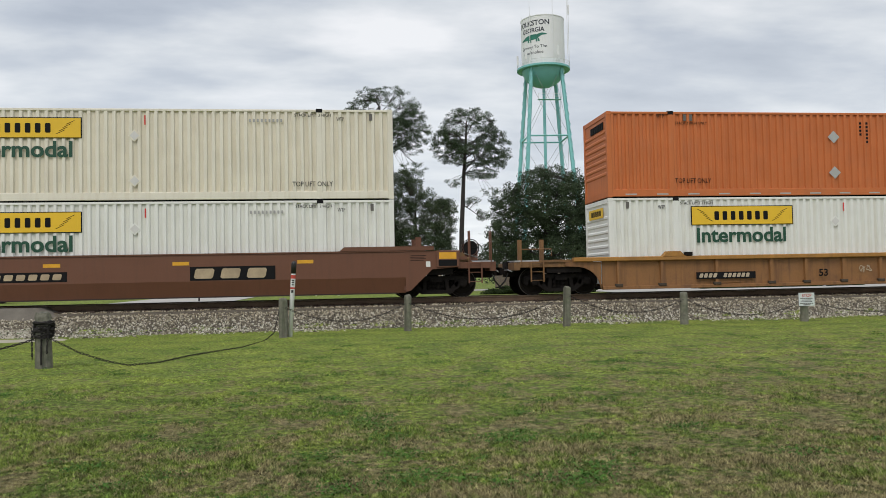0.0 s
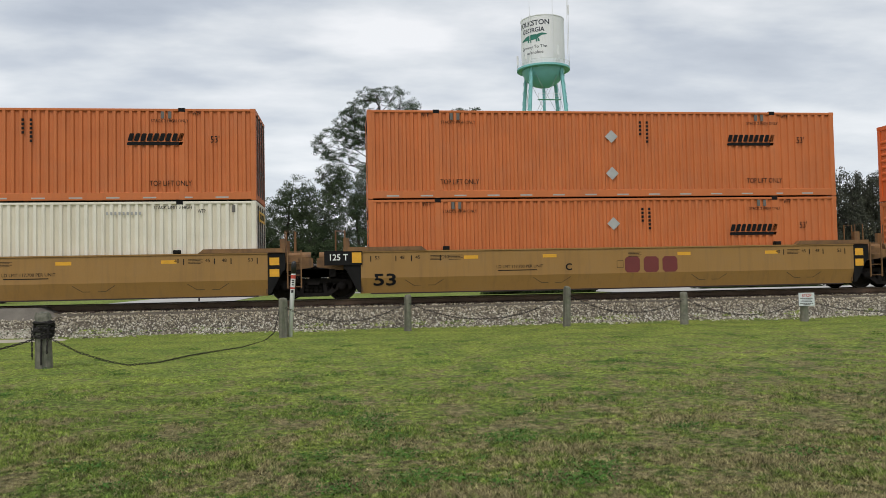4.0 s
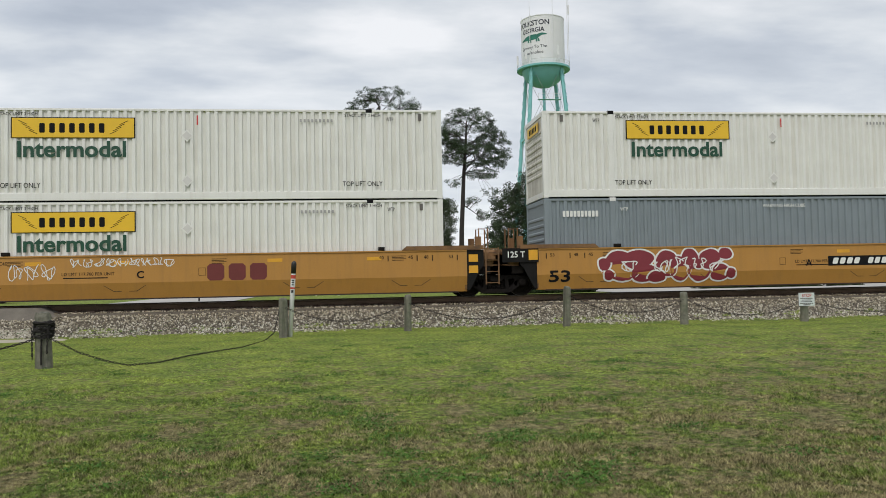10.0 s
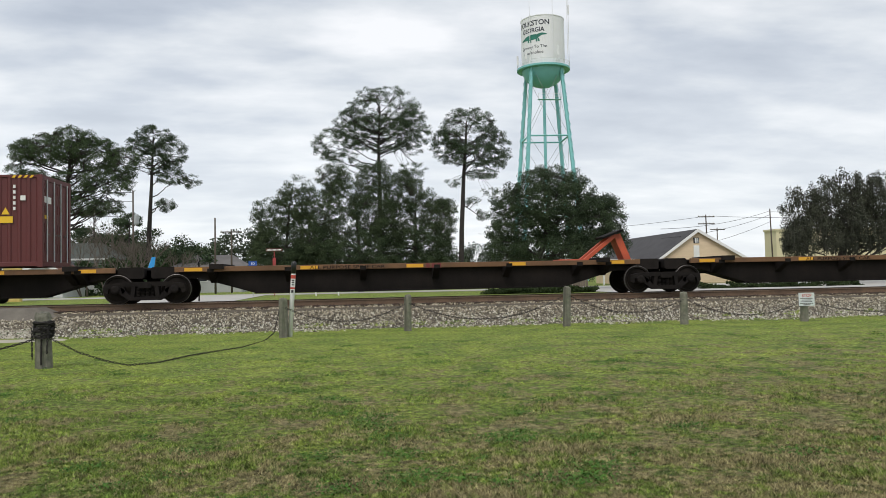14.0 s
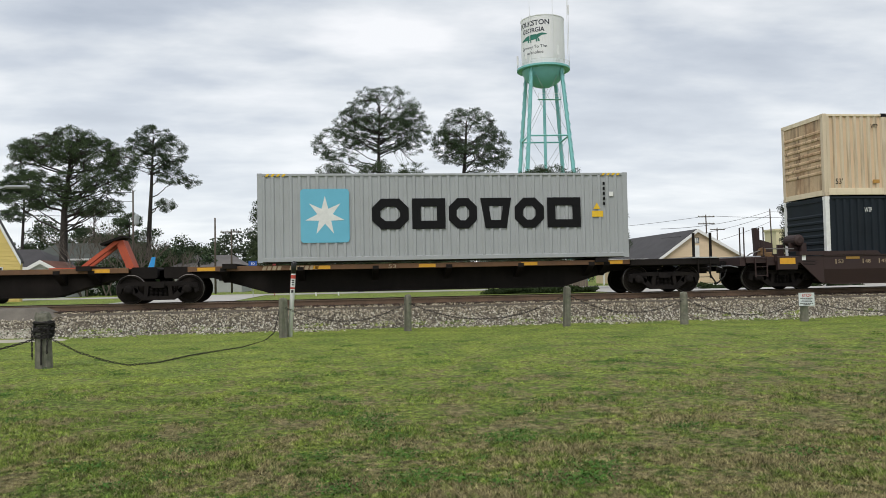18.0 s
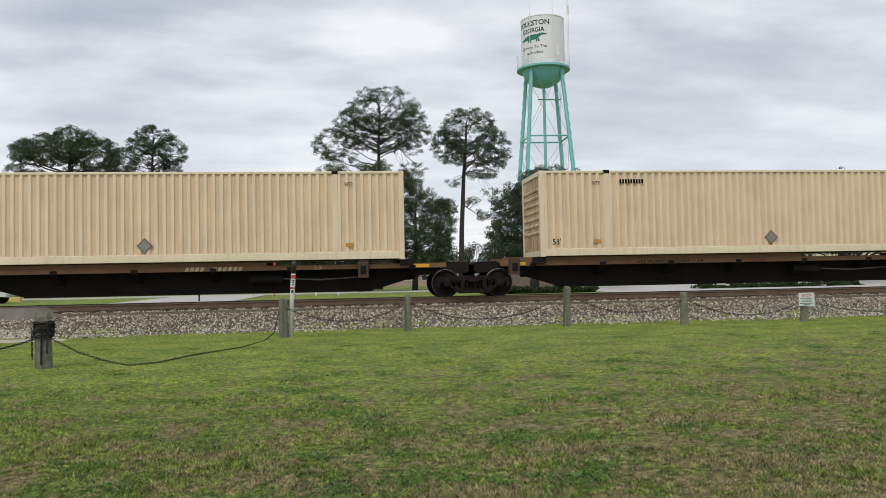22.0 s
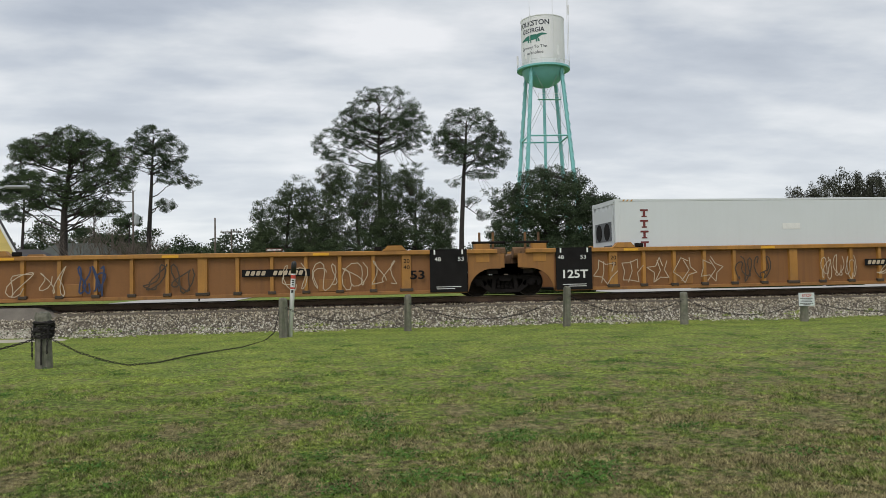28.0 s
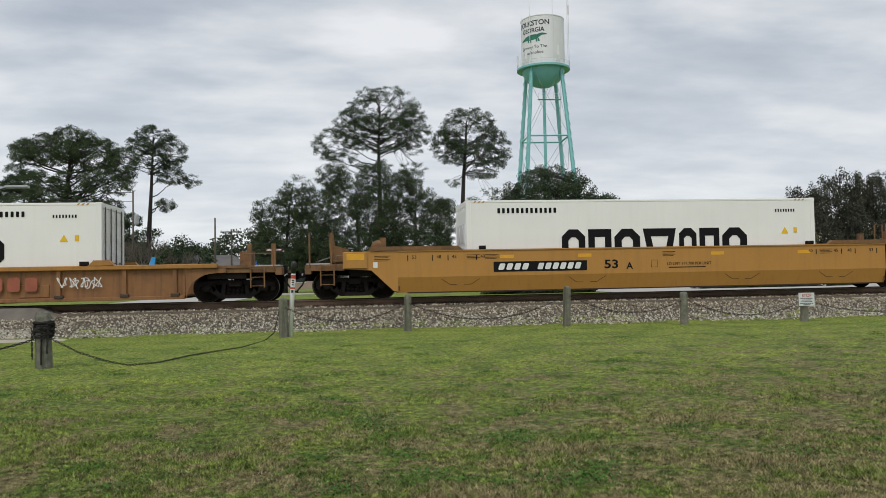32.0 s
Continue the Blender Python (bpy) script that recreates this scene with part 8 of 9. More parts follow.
def old_well(u, paint, label, left="coupler", right="coupler", top=1.30, bottom=0.16, half=8.42, plate_at=None, heavy=False, group="well wagons"):
    """Older well wagon with outside ribs and a wide top chord."""
    c = thing("well_wagon", label, "rail wagon", group)
    rider(c, u)
    E = half
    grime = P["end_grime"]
    for s in (-1, 1):
        part("side_sheet", Geo().box(-E, E, *sorted((s * 1.40, s * 1.36)), bottom, top), P["old_panel"] if heavy else paint, c)
        part("top_chord", Geo().box(-E - 1.0, E + 1.0, *sorted((s * 1.55, s * 1.36)), top - 0.02, top + 0.12, 0.02), P["chord_gold"], c)
        part("bottom_chord", Geo().box(-E, E, *sorted((s * 1.47, s * 1.36)), bottom - 0.02, bottom + 0.09, 0.01), paint, c)
        if heavy:
            ribs = [(q * 1.058, 0.16 if q in (-6, 0, 6) else 0.07) for q in range(-7, 8)]
        else:
            ribs = [(0.13 + q * k, 0.075) for q, k in ((0, 1), (1.37, 1), (1.37, -1), (2.63, 1), (2.63, -1), (4.58, 1), (4.58, -1), (6.5, 1), (6.5, -1), (8.0, 1), (8.0, -1))]
        for x, h in ribs:
            part("rib", Geo().prism([(x - h, s * 1.40), (x - h + 0.02, s * 1.49), (x + h - 0.02, s * 1.49), (x + h, s * 1.40)][::-s], bottom + 0.07, top, "z"), P["chord_gold"] if heavy else paint, c)
            if s < 0:
                part("rib_foot", Geo().box(x - h - 0.05, x + h + 0.05, -1.50, -1.40, bottom + 0.07, bottom + 0.17, 0.015), P["shadow"], c, "greasy rib foot")
        for d in (-1, 1):
            kind = left if d < 0 else right
            arc = [(d * (E + 0.05), bottom)] + [(d * (E + 0.08 + 0.82 * (1 - math.cos(a * math.pi / 16))), bottom + 0.04 + 0.72 * math.sin(a * math.pi / 16)) for a in range(1, 9)]
            arc += [(d * (E + 1.25), bottom + 0.78), (d * (E + 1.25), top - 0.03), (d * (E + 0.05), top - 0.03)]
            part("end_side_plate", Geo().prism(arc if d > 0 else arc[::-1], *sorted((s * 1.45, s * 1.405)), "y"), paint, c)
            part("guide", Geo().prism([(d * 6.35, top + 0.12), (d * 6.2, top + 0.28), (d * 5.75, top + 0.28), (d * 5.6, top + 0.12)][::d], *sorted((s * 1.56, s * 1.32)), "y"), P["chord_gold"], c, "container guide")
            if s < 0:
                part("lock_lug", Geo().box(d * 5.45 - 0.11, d * 5.45 + 0.11, -1.57, -1.36, top + 0.12, top + 0.25, 0.02), steel_dark, c)
                part("hatch", Geo().box(d * 4.0 - 0.42, d * 4.0 + 0.42, -1.425, -1.40, bottom + 0.12, bottom + 0.50, 0.012), paint, c, "bolted access plate")
    part("floor", Geo().box(-E, E, -1.35, 1.35, bottom, bottom + 0.06), steel_black, c)
    for d, kind in ((-1, left), (1, right)):
        far = E + (3.0 if kind == "coupler" else 1.25)
        part("end_bulkhead", Geo().box(*sorted((d * (E + 0.3), d * (E + 0.36))), -1.36, 1.36, 0.8, top), grime, c)
        part("centre_sill", Geo().box(*sorted((d * E, d * far)), -0.38, 0.38, 0.80, 1.15, 0.03), steel_dark, c)
        bx = d * (E + (1.25 if kind == "coupler" else 1.3))
        part("body_bolster", Geo().box(bx - 0.60, bx + 0.60, -1.30, 1.30, 0.74, 1.07, 0.02), steel_dark, c)
        part("end_platform", Geo().box(*sorted((d * (E + 0.3), d * (E + (2.1 if kind == "coupler" else 0.9)))), -1.40, 1.40, 1.08, 1.16), grime, c)
        if kind == "coupler":
            coupler(c, d * (E + 3.28), d)
            part("end_beam", Geo().box(*sorted((d * (E + 2.75), d * (E + 2.95))), -1.35, 1.35, 0.84, 1.10, 0.02), grime, c)
            for s in (-1, 1):
                part("side_beam", Geo().box(*sorted((d * (E + 1.2), d * (E + 2.76))), *sorted((s * 1.36, s * 1.28)), 0.92, 1.12, 0.01), grime, c)
            part("crossover_grating", Geo().box(*sorted((d * (E + 2.0), d * (E + 2.9))), -1.3, 1.3, 1.12, 1.16), galv, c)
            part("handrail", Geo().tube([(d * (E + 1.7), -1.38, 1.30), (d * (E + 1.7), -1.38, 1.52), (d * (E + 2.7), -1.38, 1.52), (d * (E + 2.7), -1.38, 1.0)], 0.022, n=6), grime, c)
            for x in (1.85, 2.6):
                part("stanchion", Geo().box(*sorted((d * (E + x), d * (E + x + 0.14))), -1.0, -0.86, 1.12, 1.85, 0.02), grime, c)
            ladder(c, d * (E + 2.2) - 0.2, -1.42, 0.45, 1.10, grime, rungs=3, name="step")
            if d > 0:
                part("brake_housing", Geo().box(E + 1.55, E + 2.0, -0.6, -0.25, 1.15, 1.62, 0.05), grime, c)
        else:
            part("joint_panel", Geo().box(*sorted((d * (E - 1.2), d * E)), -1.565, -1.49, bottom + 0.02, top + 0.135), steel_black, c, "black painted end section")
            for k, q in enumerate((-0.95, -0.35)):
                letter(("53", "48")[k if d > 0 else 1 - k], d * E + (-0.30 - 0.75 * k if d > 0 else 0.05 + 0.75 * k), -1.571, 1.18, 0.13, chalk, c, 0.2)
                part("chord_mark", Geo().box(d * E - d * 0.15 - d * 0.9 * k - 0.025, d * E - d * 0.15 - d * 0.9 * k + 0.025, -1.571, -1.566, top - 0.03, top + 0.12), chalk, c)
            part("joint_casting", Geo().box(*sorted((d * (E + 0.75), d * (E + 1.35))), -0.9, 0.9, 0.92, 1.42, 0.06), grime, c)
            part("side_bearing", Geo().box(*sorted((d * (E + 0.80), d * (E + 1.15))), -1.44, -1.25, 0.90, 1.48, 0.05), grime, c)
            part("joint_cylinder", Geo().tube([(d * (E + 0.70), -1.05, 1.42), (d * (E + 1.34), -1.05, 1.42)], 0.19, n=16), grime, c)
            part("joint_box", Geo().box(*sorted((d * (E + 0.28), d * (E + 0.78))), -1.46, -1.10, 1.12, 1.72, 0.04), P["chord_gold"], c)
            part("joint_bar", Geo().box(*sorted((d * (E + 0.2), d * (E + 1.3))), -1.40, -1.30, 1.72, 1.80, 0.02), steel_dark, c)
            for x in (0.45, 0.9):
                part("joint_rail", Geo().box(*sorted((d * (E + x), d * (E + x + 0.07))), -1.2, -1.13, 1.1, 2.1), grime, c)
            if d < 0:
                letter("125T", -E + 0.14, -1.571, 0.56, 0.27, chalk, c, 0.92, 0.03)
            part("stencil_bar", Geo().box(*sorted((d * (E - 1.0), d * (E - 0.2))), -1.569, -1.566, 0.34, 0.36).box(*sorted((d * (E - 1.0), d * (E - 0.4))), -1.569, -1.566, 0.28, 0.30), chalk, c)
    y = -1.405
    if heavy:
        for x in (-6.45, 6.25):
            for k, tx in enumerate(("20", "40")):
                letter(tx, x, -1.496, 1.14 - 0.20 * k, 0.13, ink, c, 0.2)
        for x in (-6.0, -1.2, 3.4):
            part("reflector", Geo().flat([(x, top + 0.0), (x + 0.5, top + 0.0), (x + 0.5, top + 0.08), (x, top + 0.08)], -1.556), reflector, c)
    letter("53", (E - 1.85 if heavy else -0.82), y - 0.094, 0.62 if heavy else 0.46, 0.28 if heavy else 0.24, ink, c, 0.48 if heavy else 0.34, 0.03)
    zp = 0.78 if heavy else 0.43
    if plate_at is not None:
        pb = part("number_plate", Geo().flat([(plate_at, zp), (plate_at + 2.1, zp), (plate_at + 2.1, zp + 0.23), (plate_at, zp + 0.23)], y - 0.094), ink, c, "black panel with white bars")
        bars(plate_at + 0.1, y - 0.098, zp + 0.045, 0.65, 0.14, 4, P["pale_line"], pb, 0.25, "number_bar")
        bars(plate_at + 0.95, y - 0.098, zp + 0.045, 0.95, 0.14, 6, P["pale_line"], pb, 0.25, "number_bar")
    return c


def spine(u0, u1, label, left="joint", right="joint", bare=False, deck=None, flatcar=False, z_top=1.20, group="spine wagons", plate=None):
    """Articulated spine wagon: one deep centre beam with container brackets; local x from its left bogie."""
    c = thing("spine_wagon", label, "rail wagon", group)
    rider(c, u0)
    L = u1 - u0
    p = P["spine"]
    body = [(-0.6, 0.78), (1.55, 0.78), (3.3, 0.27), (L - 3.3, 0.27), (L - 1.55, 0.78), (L + 0.2, 0.78), (L + 0.2, 1.06), (-0.6, 1.06)]
    part("spine_beam", Geo().prism(body, -0.42, 0.42, "y"), p, c)
    part("beam_flange", Geo().prism([(3.3, 0.25), (L - 3.3, 0.25), (L - 3.3, 0.29), (3.3, 0.29)], -0.5, 0.5, "y"), p, c)
    for s in (-1, 1):
        part("side_sill", Geo().box(0.9, L - 0.9, *sorted((s * 1.10, s * 0.98)), 0.98, 1.14, 0.01), deck or p, c)
        if z_top > 1.25:
            part("deck_rail", Geo().box(1.0, L * 0.62, *sorted((s * 1.09, s * 0.99)), 1.14, z_top - 0.004), deck or p, c)
    part("deck_plate", Geo().box(0.4, L - 0.4, -0.62, 0.62, 1.06, 1.11), p, c)
    k = 0
    for x in (2.0, 4.4, 6.8, 9.2, 11.6, 14.0, L - 2.0):
        if x > L - 1.5:
            continue
        part("cross_arm", Geo().prism([(-1.12, 1.08), (-1.12, 0.96), (-0.42, 0.62), (0.42, 0.62), (1.12, 0.96), (1.12, 1.08)], x - 0.10, x + 0.10, "x"), p, c)
    for x in (2.2, L - 2.2):
        part("container_pedestal", Geo().box(x - 0.22, x + 0.22, -1.22, 1.22, 1.06, z_top - 0.005, 0.01), p, c)
    if z_top > 1.25:
        for x in (1.35, L - 3.6):
            part("container_bracket", Geo().box(x - 0.17, x + 0.17, -1.30, -0.9, 0.70, 1.24, 0.03), P["bracket"], c, "rusty container bracket")
            part("bracket_latch", Geo().box(x - 0.09, x + 0.09, -1.33, -1.30, 0.82, 1.08, 0.02), steel_dark, c)
        part("brake_cylinder", Geo().tube([(L - 7.2, -0.75, 0.72), (L - 6.2, -0.75, 0.72)], 0.16, n=12), steel_dark, c)
        part("brake_rod", Geo().tube([(L - 6.2, -0.75, 0.72), (L - 5.0, -0.78, 0.66), (L - 3.4, -0.75, 0.74)], 0.028, n=6), rod_grey, c)
    for x in ((1.2, L - 2.0) if z_top > 1.25 else (1.2, 4.8, 8.2, 11.6, L - 2.0)):
        part("reflector", Geo().flat([(x, 1.0), (x + 0.55, 1.0), (x + 0.55, 1.11), (x, 1.11)], -1.106), reflector, c)
    if plate is not None:
        bars(plate, -1.106, 0.99, 0.62, 0.13, 4, P["stencil_cream"], c, 0.25, "number_bar")
        bars(plate + 0.85, -1.106, 0.99, 0.95, 0.13, 6, P["stencil_cream"], c, 0.25, "number_bar")
        letter("53", plate + 4.0, -1.106, 0.99, 0.13, P["stencil_cream"], c, 0.26)
    else:
        letter("ALL PURPOSE SPINE CAR", L * 0.30, -1.106, 1.0, 0.11, ink, c, 2.4)
        bars(L * 0.52, -1.106, 0.98, 0.55, 0.15, 3, P["wine"], c, name="logo_bar")
    for d, kind, x in ((-1, left, 0.0), (1, right, L)):
        if kind == "coupler":
            part("end_frame", Geo().box(*sorted((x - d * 1.2, x + d * 1.9)), -1.25, 1.25, 0.92, 1.14, 0.02), p, c)
            coupler(c, x + d * 2.18, d)
            part("end_platform", Geo().box(*sorted((x + d * 0.9, x + d * 1.8)), -1.3, 1.3, 1.14, 1.18), galv, c)
            for q in (1.0, 1.6):
                part("handrail", Geo().box(*sorted((x + d * q, x + d * (q + 0.07))), -1.2, -1.13, 1.14, 2.0), p, c)
            ladder(c, x + d * 1.3 - 0.2, -1.35, 0.45, 1.15, p, rungs=3, name="step")
        else:
            part("joint_casting", Geo().box(*sorted((x - d * 0.9, x - d * 0.1)), -0.75, 0.75, 0.80, 1.16, 0.05), p, c)
    if bare:
        hx = L - 1.20
        strut = part("hitch", Geo().prism([(hx - 1.50, 1.12), (hx - 1.30, 1.12), (hx - 0.20, 1.98), (hx - 0.30, 2.06)], -0.34, -0.22, "y").prism([(hx - 1.50, 1.12), (hx - 1.30, 1.12), (hx - 0.20, 1.98), (hx - 0.30, 2.06)], 0.22, 0.34, "y"), P["hitch"], c, "raised red trailer hitch")
        part("hitch_leg", Geo().prism([(hx - 0.32, 2.02), (hx - 0.08, 2.06), (hx + 0.30, 1.12), (hx + 0.05, 1.12)], -0.30, 0.30, "y"), P["hitch"], strut)
        part("hitch_head", Geo().prism([(hx - 0.75, 1.94), (hx - 0.05, 2.20), (hx - 0.02, 2.14), (hx - 0.70, 1.88)], -0.45, 0.45, "y"), steel_dark, strut, "dark greasy hitch plate")
        part("hitch_base", Geo().box(hx - 2.3, hx - 1.3, -0.42, 0.42, 1.11, 1.19, 0.01), P["hitch"], strut)
    return c


def build_train():
    boxes = []
    # a brown well wagon and a copper-brown one
    new_well(-6.65, P["brown"], "brown steel well wagon with black and white panels", "coupler", "coupler", plain=True, big53=None)
    c = RIDERS[-1][0]
    for x0, x1, z0, z1, n in ((1.72, 4.32, 0.70, 1.13, 3), (-4.9, -1.9, 0.74, 1.04, 8)):
        pb = part("number_plate", Geo().flat([(x0, z0), (x1, z0), (x1, z1), (x0, z1)], -1.506), ink, c, "black panel with pale bars")
        bars(x0 + 0.12, -1.511, z0 + 0.06, x1 - x0 - 0.2, z1 - z0 - 0.12, n, P["stencil_cream"], pb, 0.15, "number_bar")
    for x in (1.2, 5.0, -2.6):
        part("reflector", Geo().flat([(x, 1.18), (x + 0.5, 1.18), (x + 0.5, 1.29), (x, 1.29)], -1.506), reflector, c)
    part("scrawl", scrawl(-4.6, -2.2, 0.45, 0.66, -1.40, 0.025, 5, 6), P["oxide"], c, "dark hand-painted scrawl")
    white_box(-14.72, 0.30, False)
    white_box(-14.72, 3.225, True, "cream")
    for u in (-16.3, 2.78):
        bogie(u)
    old_well(16.70, P["weathered"], "weathered tan ribbed well wagon with faded markings", plate_at=-5.2, top=1.10, group="well wagons")
    c = RIDERS[-1][0]
    bars(3.05, -1.500, 0.42, 1.45, 0.44, 3, P["faded_red"], c, name="logo_bar")
    part("data_panel", Geo().flat([(5.5, 0.44), (6.0, 0.44), (6.0, 0.72), (5.5, 0.72)], -1.43), ink, c, "small black data panel")
    part("scrawl", scrawl(0.7, 1.2, 0.55, 0.80, -1.43, 0.02, 17, 2), P["pale_line"], c, "pale hand-painted scrawl")
    white_box(8.60, 0.30, False)
    orange_box(8.60, 3.225, True)
    for u in (6.95, 26.45):
        bogie(u)
    # three articulated tan wells
    new_well(40.45, P["tan"], "tan steel well wagon with a black number panel", "coupler", "joint", plate_at=-4.87, tag="A")
    new_well(60.20, P["tan"], "tan steel well wagon with a dark red logo", "joint", "joint", tag="C", tag_at=-1.75, logo=0.27)
    new_well(79.85, P["tan"], "tan steel well wagon with a black number panel", "joint", "coupler", plate_at=1.72, tag="B", tag_at=0.95)
    white_box(32.37, 0.30, False, "cream")
    orange_box(32.37, 3.225, True)
    orange_box(52.05, 0.30, False)
    orange_box(52.05, 3.225, True)
    orange_box(71.72, 0.30, False)
    panel_box(71.72, 3.225)
    for u in (30.82, 50.27, 70.24, 89.46):
        bogie(u)
    # three articulated copper wells
    new_well(103.60, P["copper"], "copper-tan steel well wagon with a black number panel", "coupler", "joint", plate_at=-4.97, tag="B")
    new_well(123.30, P["gold_car"], "golden tan steel well wagon with a dark red logo and scrawls", "joint", "joint", tag="C", tag_at=-1.85, logo=0.26)
    for x0, x1, z0, z1, k in ((-5.6, -4.2, 0.78, 1.30, 3), (-3.8, -0.7, 1.16, 1.44, 9)):
        part("scrawl", scrawl(x0, x1, z0, z1, -1.506, 0.022, 40 + k, k), chalk, RIDERS[-1][0], "pale hand-painted scrawl")
    new_well(142.45, P["gold_car"], "golden tan steel well wagon with a maroon painted mural", "joint", "coupler", plate_at=1.76, tag="A", tag_at=0.95)
    mural(RIDERS[-1][0])
    white_box(95.55, 0.30, False, "cream")
    white_box(95.55, 3.225, True, "grey_white", mark=False)
    white_box(114.84, 0.30, False, mark=False)
    white_box(114.84, 3.225, True, "white")
    slate_box(134.37, 0.30)
    white_box(134.37, 3.225, True, "white")
    for u in (93.87, 113.65, 132.74, 152.05):
        bogie(u)
    # five articulated spines
    ends = [156.37, 172.66, 189.65, 206.54, 223.57, 240.10]
    for k in range(5):
        spine(ends[k], ends[k + 1], "dark brown spine wagon, empty, with a raised red hitch" if 0 < k < 4 else "dark brown spine wagon under a 40-foot container",
              "coupler" if k == 0 else "joint", "coupler" if k == 4 else "joint", bare=0 < k < 4, deck=P["deck"], z_top=1.22, plate={0: 7.6, 4: 3.2}.get(k))
    for u in ends:
        bogie(u)
    marine_box(157.48, 1.22, "maroon")
    marine_box(226.65, 1.22, "grey")
    # a dark red well
    new_well(254.05, P["oxide"], "dark red-brown steel well wagon with white lettering", "coupler", "coupler", plain=True, big53=None, top=1.17)
    c = RIDERS[-1][0]
    bars(-4.14, -1.506, 0.87, 0.5, 0.24, 3, P["stencil_cream"], c)
    bars(-3.5, -1.506, 0.87, 1.0, 0.24, 5, P["stencil_cream"], c)
    ring = Geo()
    for x, z, r in ((-2.2, 0.98, 0.17), (3.0, 0.98, 0.12)):
        stroke(ring, [(x + r * math.cos(k * math.tau / 20), z + r * math.sin(k * math.tau / 20)) for k in range(21)], 0.02, -1.506)
    part("roundel", ring, P["stencil_cream"], c, "white outlined roundel")
    bars(3.2, -1.506, 0.93, 1.15, 0.12, 14, P["stencil_cream"], c)
    hug(letter("53", 5.0, -1.508, 0.46, 0.28, P["deck"], c, 0.55, 0.03))
    for x in (-7.6, -4.8, -1.6, 2.0, 4.6, 6.3, 7.3):
        part("reflector", Geo().flat([(x, 1.02), (x + 0.5, 1.02), (x + 0.5, 1.10), (x, 1.10)], -1.506), mat("dull_yellow", (0.30, 0.17, 0.03), 0.6), c)
    for k, (x, tx) in enumerate(((-7.9, "53"), (-6.9, "48"), (-6.3, "45"), (-5.6, "40"), (5.5, "40"), (6.2, "45"), (6.8, "48"), (7.7, "53"))):
        letter(tx, x, -1.506, 0.88, 0.13, P["stencil_cream"], c, 0.2)
        part("gauge_mark", Geo().box(x - 0.09, x - 0.06, -1.506, -1.502, 0.86, 1.02), P["stencil_cream"], c)
    navy_box(245.90, 0.30)
    beige_box(245.90, 3.225, True, upper=True)
    for u in (244.37, 263.72):
        bogie(u)
    # three spines with beige containers
    ends = [267.88, 285.40, 303.94, 321.50]
    for k in range(3):
        spine(ends[k], ends[k + 1], "dark brown spine wagon under a beige container", "coupler" if k == 0 else "joint", "coupler" if k == 2 else "joint", deck=P["deck"], z_top=1.27, plate={0: 8.33, 2: 7.47}.get(k))
        beige_box((266.98, 287.63, 306.32)[k], 1.27, doors="left" if k == 2 else "right")
    for u in ends:
        bogie(u)
    # three old yellow wells
    old_well(335.75, P["old"], "rusty yellow ribbed well wagon with black scrawls", "coupler", "joint", top=1.42, half=8.3, plate_at=-6.2, heavy=True)
    c = RIDERS[-1][0]
    part("scrawl", scrawl(-8.1, -7.5, 0.4, 1.2, -1.43, 0.022, 61, 1), chalk, c, "pale hand-painted scrawl")
    for k in range(9):
        x = -5.15 + 1.05 * k
        part("scrawl", scrawl(x, x + 0.9, 0.38, 1.18, -1.406, 0.07, 62 + k, 1), P["shadow"], c, "black spray-painted scrawl")
    old_well(355.40, P["old"], "rusty yellow ribbed well wagon, empty, with white scrawls", "joint", "joint", top=1.42, half=8.3, plate_at=1.2, heavy=True)
    c = RIDERS[-1][0]
    for x0, x1, m, w, k, n, ang in ((-5.8, -3.95, "line", 0.026, 71, 2, False), (-3.7, -2.85, "blue", 0.05, 72, 2, False), (-1.8, -0.2, "shadow", 0.04, 73, 2, False), (2.35, 6.1, "line", 0.026, 74, 4, False)):
        part("scrawl", scrawl(x0, x1, 0.28, 1.25, -1.500, w, k, n, ang), P["pale_line"] if m == "line" else P[m], c, "hand-painted scrawl")
    old_well(374.95, P["old"], "rusty yellow ribbed well wagon with white scrawls", "joint", "coupler", top=1.42, half=8.3, plate_at=2.6, heavy=True)
    c = RIDERS[-1][0]
    for x0, x1, m, w, k, n, ang in ((-7.1, -2.5, "line", 0.028, 81, 5, True), (-2.15, -0.8, "shadow", 0.04, 82, 2, False), (0.95, 2.3, "line", 0.024, 83, 3, False), (3.0, 3.7, "line", 0.024, 84, 1, False), (7.3, 8.1, "line", 0.024, 85, 1, False)):
        part("scrawl", scrawl(x0, x1, 0.30, 1.20, -1.500, w, k, n, ang), P["pale_line"] if m == "line" else P[m], c, "hand-painted scrawl")
    reefer_box(329.25, 0.28, "white", True)
    reefer_box(368.80, 0.28, "grey")
    for u in (325.73, 345.75, 365.02, 384.75):
        bogie(u)
    # a single tan ribbed well
    old_well(398.45, P["weathered"], "weathered tan ribbed well wagon with faded markings", top=1.10, plate_at=-5.1)
    c = RIDERS[-1][0]
    bars(2.75, -1.500, 0.47, 1.5, 0.42, 3, P["faded_red"], c, name="logo_bar")
    part("scrawl", scrawl(4.65, 6.0, 0.52, 0.88, -1.500, 0.024, 91, 4), chalk, c, "pale hand-painted scrawl")
    reefer_box(392.15, 0.30, "white")
    for u in (388.60, 408.35):
        bogie(u)
    # the last wells
    new_well(421.91, P["gold_car"], "golden tan steel well wagon with a black number panel", "coupler", "joint", plate_at=-5.32, tag="A", tag_at=-0.85, big53=None)
    letter("53", -1.62, -1.506, 0.86, 0.28, ink, RIDERS[-1][0], 0.48, 0.03)
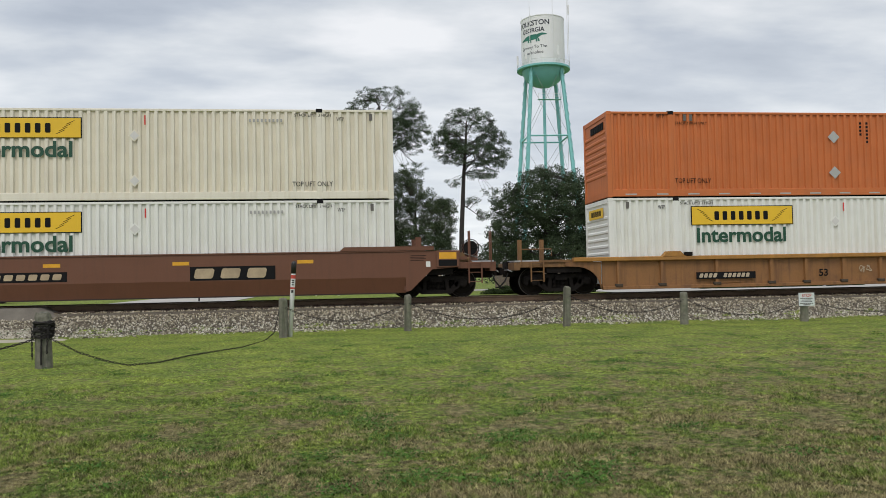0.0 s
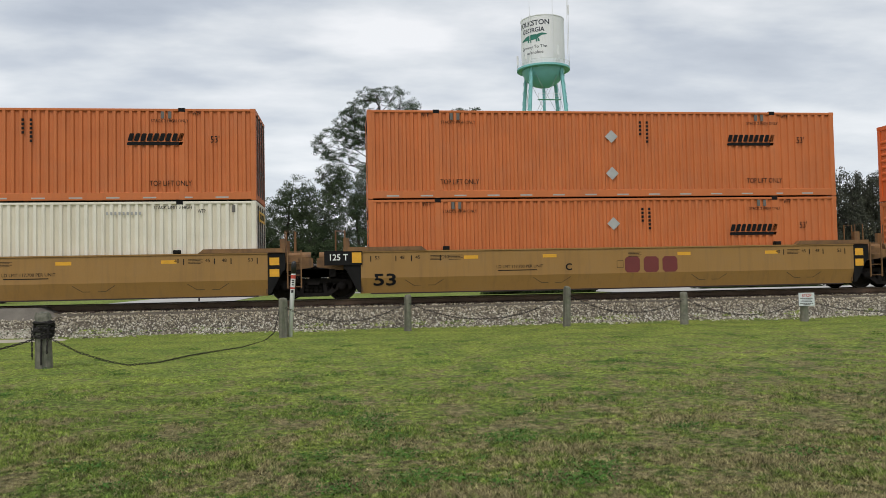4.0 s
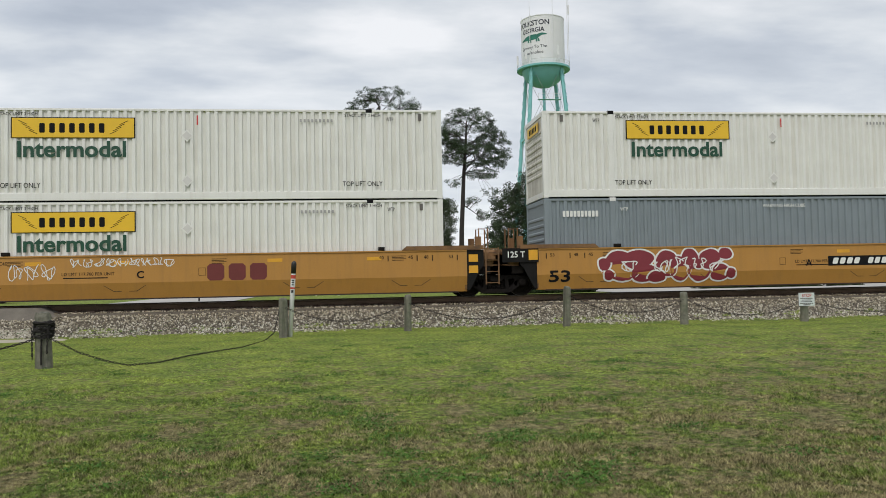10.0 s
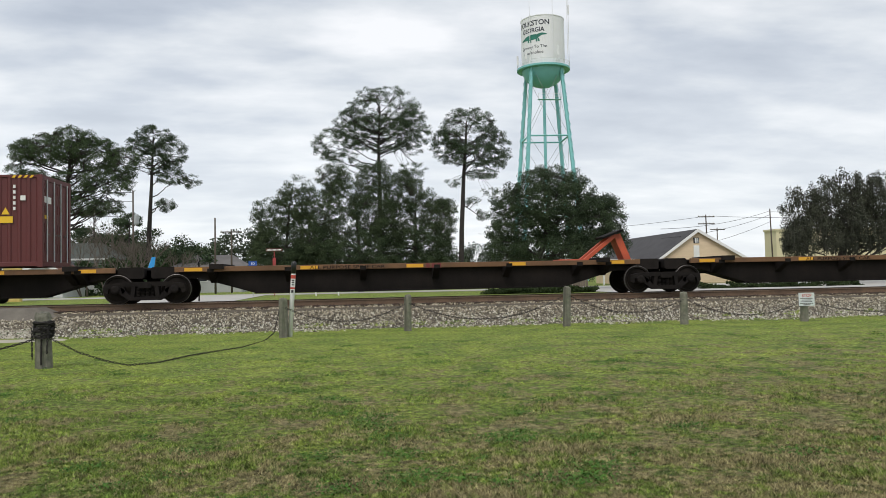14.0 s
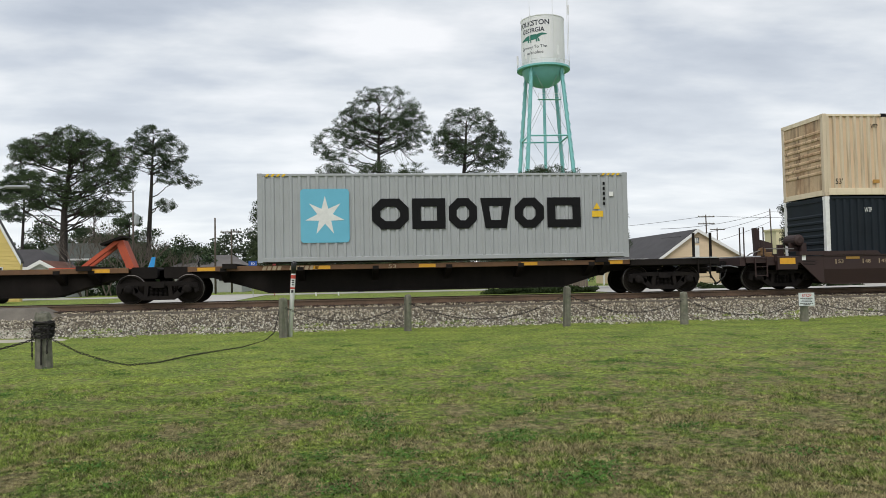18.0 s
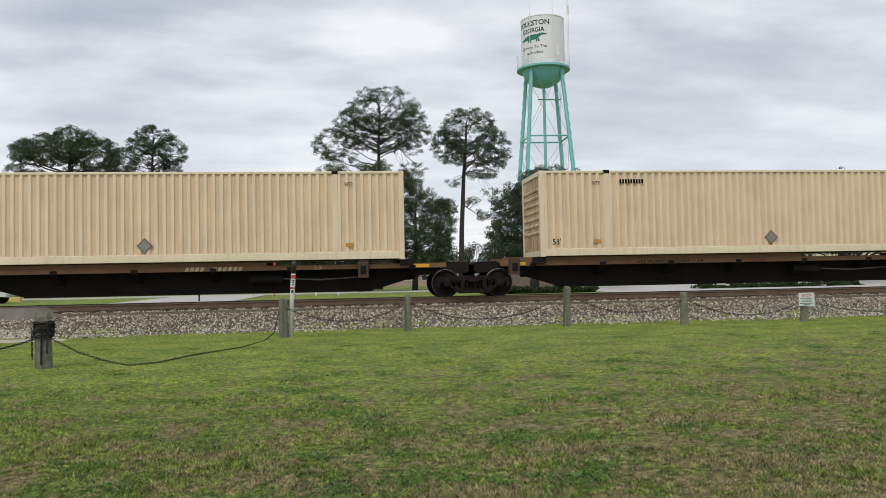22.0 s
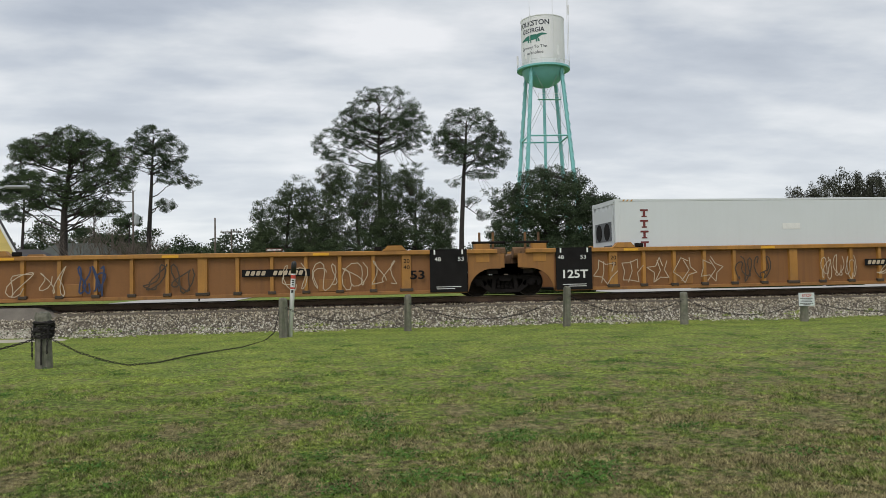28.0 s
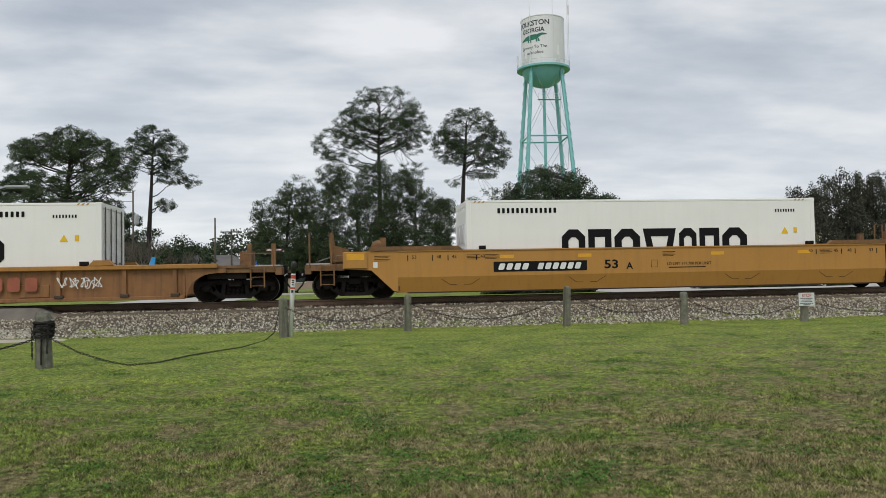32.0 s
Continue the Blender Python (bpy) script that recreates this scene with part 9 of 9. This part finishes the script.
    reefer_box(415.76, 0.27, "crown")
    new_well(441.66, P["gold_car"], "golden tan steel well wagon", "joint", "joint", tag="C")
    for u in (412.11, 431.81):
        bogie(u)


def slate_box(u, z):
    c = container(u, z, "slate grey corrugated 53-foot container with white stencils", P["slate"], lift=[2.35, 13.80], band=False, height=2.90, cap=chalk)
    y, H = -2.591 / 2 - 0.004, 2.90
    bars(0.62, y, H - 0.62, 1.25, 0.20, 10, chalk, c)
    letter("WARNING HIGH CUBE", 7.65, y, H - 0.36, 0.12, chalk, c, 1.55)
    for x in (2.6, 13.3):
        letter("WTP", x, y, H - 0.44, 0.13, chalk, c, 0.26)
    return c


def navy_box(u, z):
    c = container(u, z, "dark navy corrugated 53-foot container with a white logo", P["navy"], lift=[2.35, 13.80], band=False, height=2.90, trim=chalk)
    y, H = -2.591 / 2 - 0.004, 2.90
    for x in (1.45, 14.1):
        letter("WTP", x, y, H - 0.56, 0.17, chalk, c, 0.28)
    for x0, w in ((10.52, 0.34), (10.93, 0.42), (11.42, 0.40), (11.88, 0.36)):
        part("logo_bar", Geo().box(x0, x0 + 0.07, y, y + 0.004, H - 1.16, H - 0.84).box(x0 + w - 0.09, x0 + w - 0.02, y, y + 0.004, H - 1.16, H - 0.84).box(x0 + 0.07, x0 + w - 0.09, y, y + 0.004, H - 1.16, H - 1.10), chalk, c)
    for k in range(4):
        a = k * math.pi / 2
        ca, sa = math.cos(a), math.sin(a)
        for pts in ([(0.04, 0.40), (0.40, 0.04), (0.31, 0.0), (0.0, 0.31)], [(0.10, 0.10), (0.20, 0.0), (0.10, -0.10), (0.05, 0.0)]):
            part("logo_diamond", Geo().flat([(12.60 + p * ca - q * sa, H - 1.0 + p * sa + q * ca) for p, q in pts], y), chalk, c)
    bars(12.30, y, H - 0.55, 1.20, 0.18, 10, chalk, c, fill=0.55)
    return c


build_train()
BOGIE_PARTS = [BOGIE, *BOGIE.children_recursive]
for o in BOGIE_PARTS:
    bpy.data.objects.remove(o)


# ---- what moves ----
def motions():
    """The whole train glides to the left; wheels turn while they are near."""
    for ob, u, z in RIDERS:
        walk(ob, [(k / 2, pose(u - GLIDE[k], TRACK_Y, z)) for k in range(65)])
    for ob, u, x, z in WHEELS:
        rows, last = [], None
        for k in range(0, 961):
            t = k / 30
            if -17 < u - travel(t) < 27:
                rows.append((t, pose(x, 0, z, 0, -math.degrees(travel(t) / WHEEL_R), 0)))
        if not rows:
            continue
        if rows[0][0] > 0:
            rows.insert(0, (0.0, rows[0][1]))
        if rows[-1][0] < 32:
            rows.append((32.0, rows[-1][1]))
        walk(ob, rows)


motions()
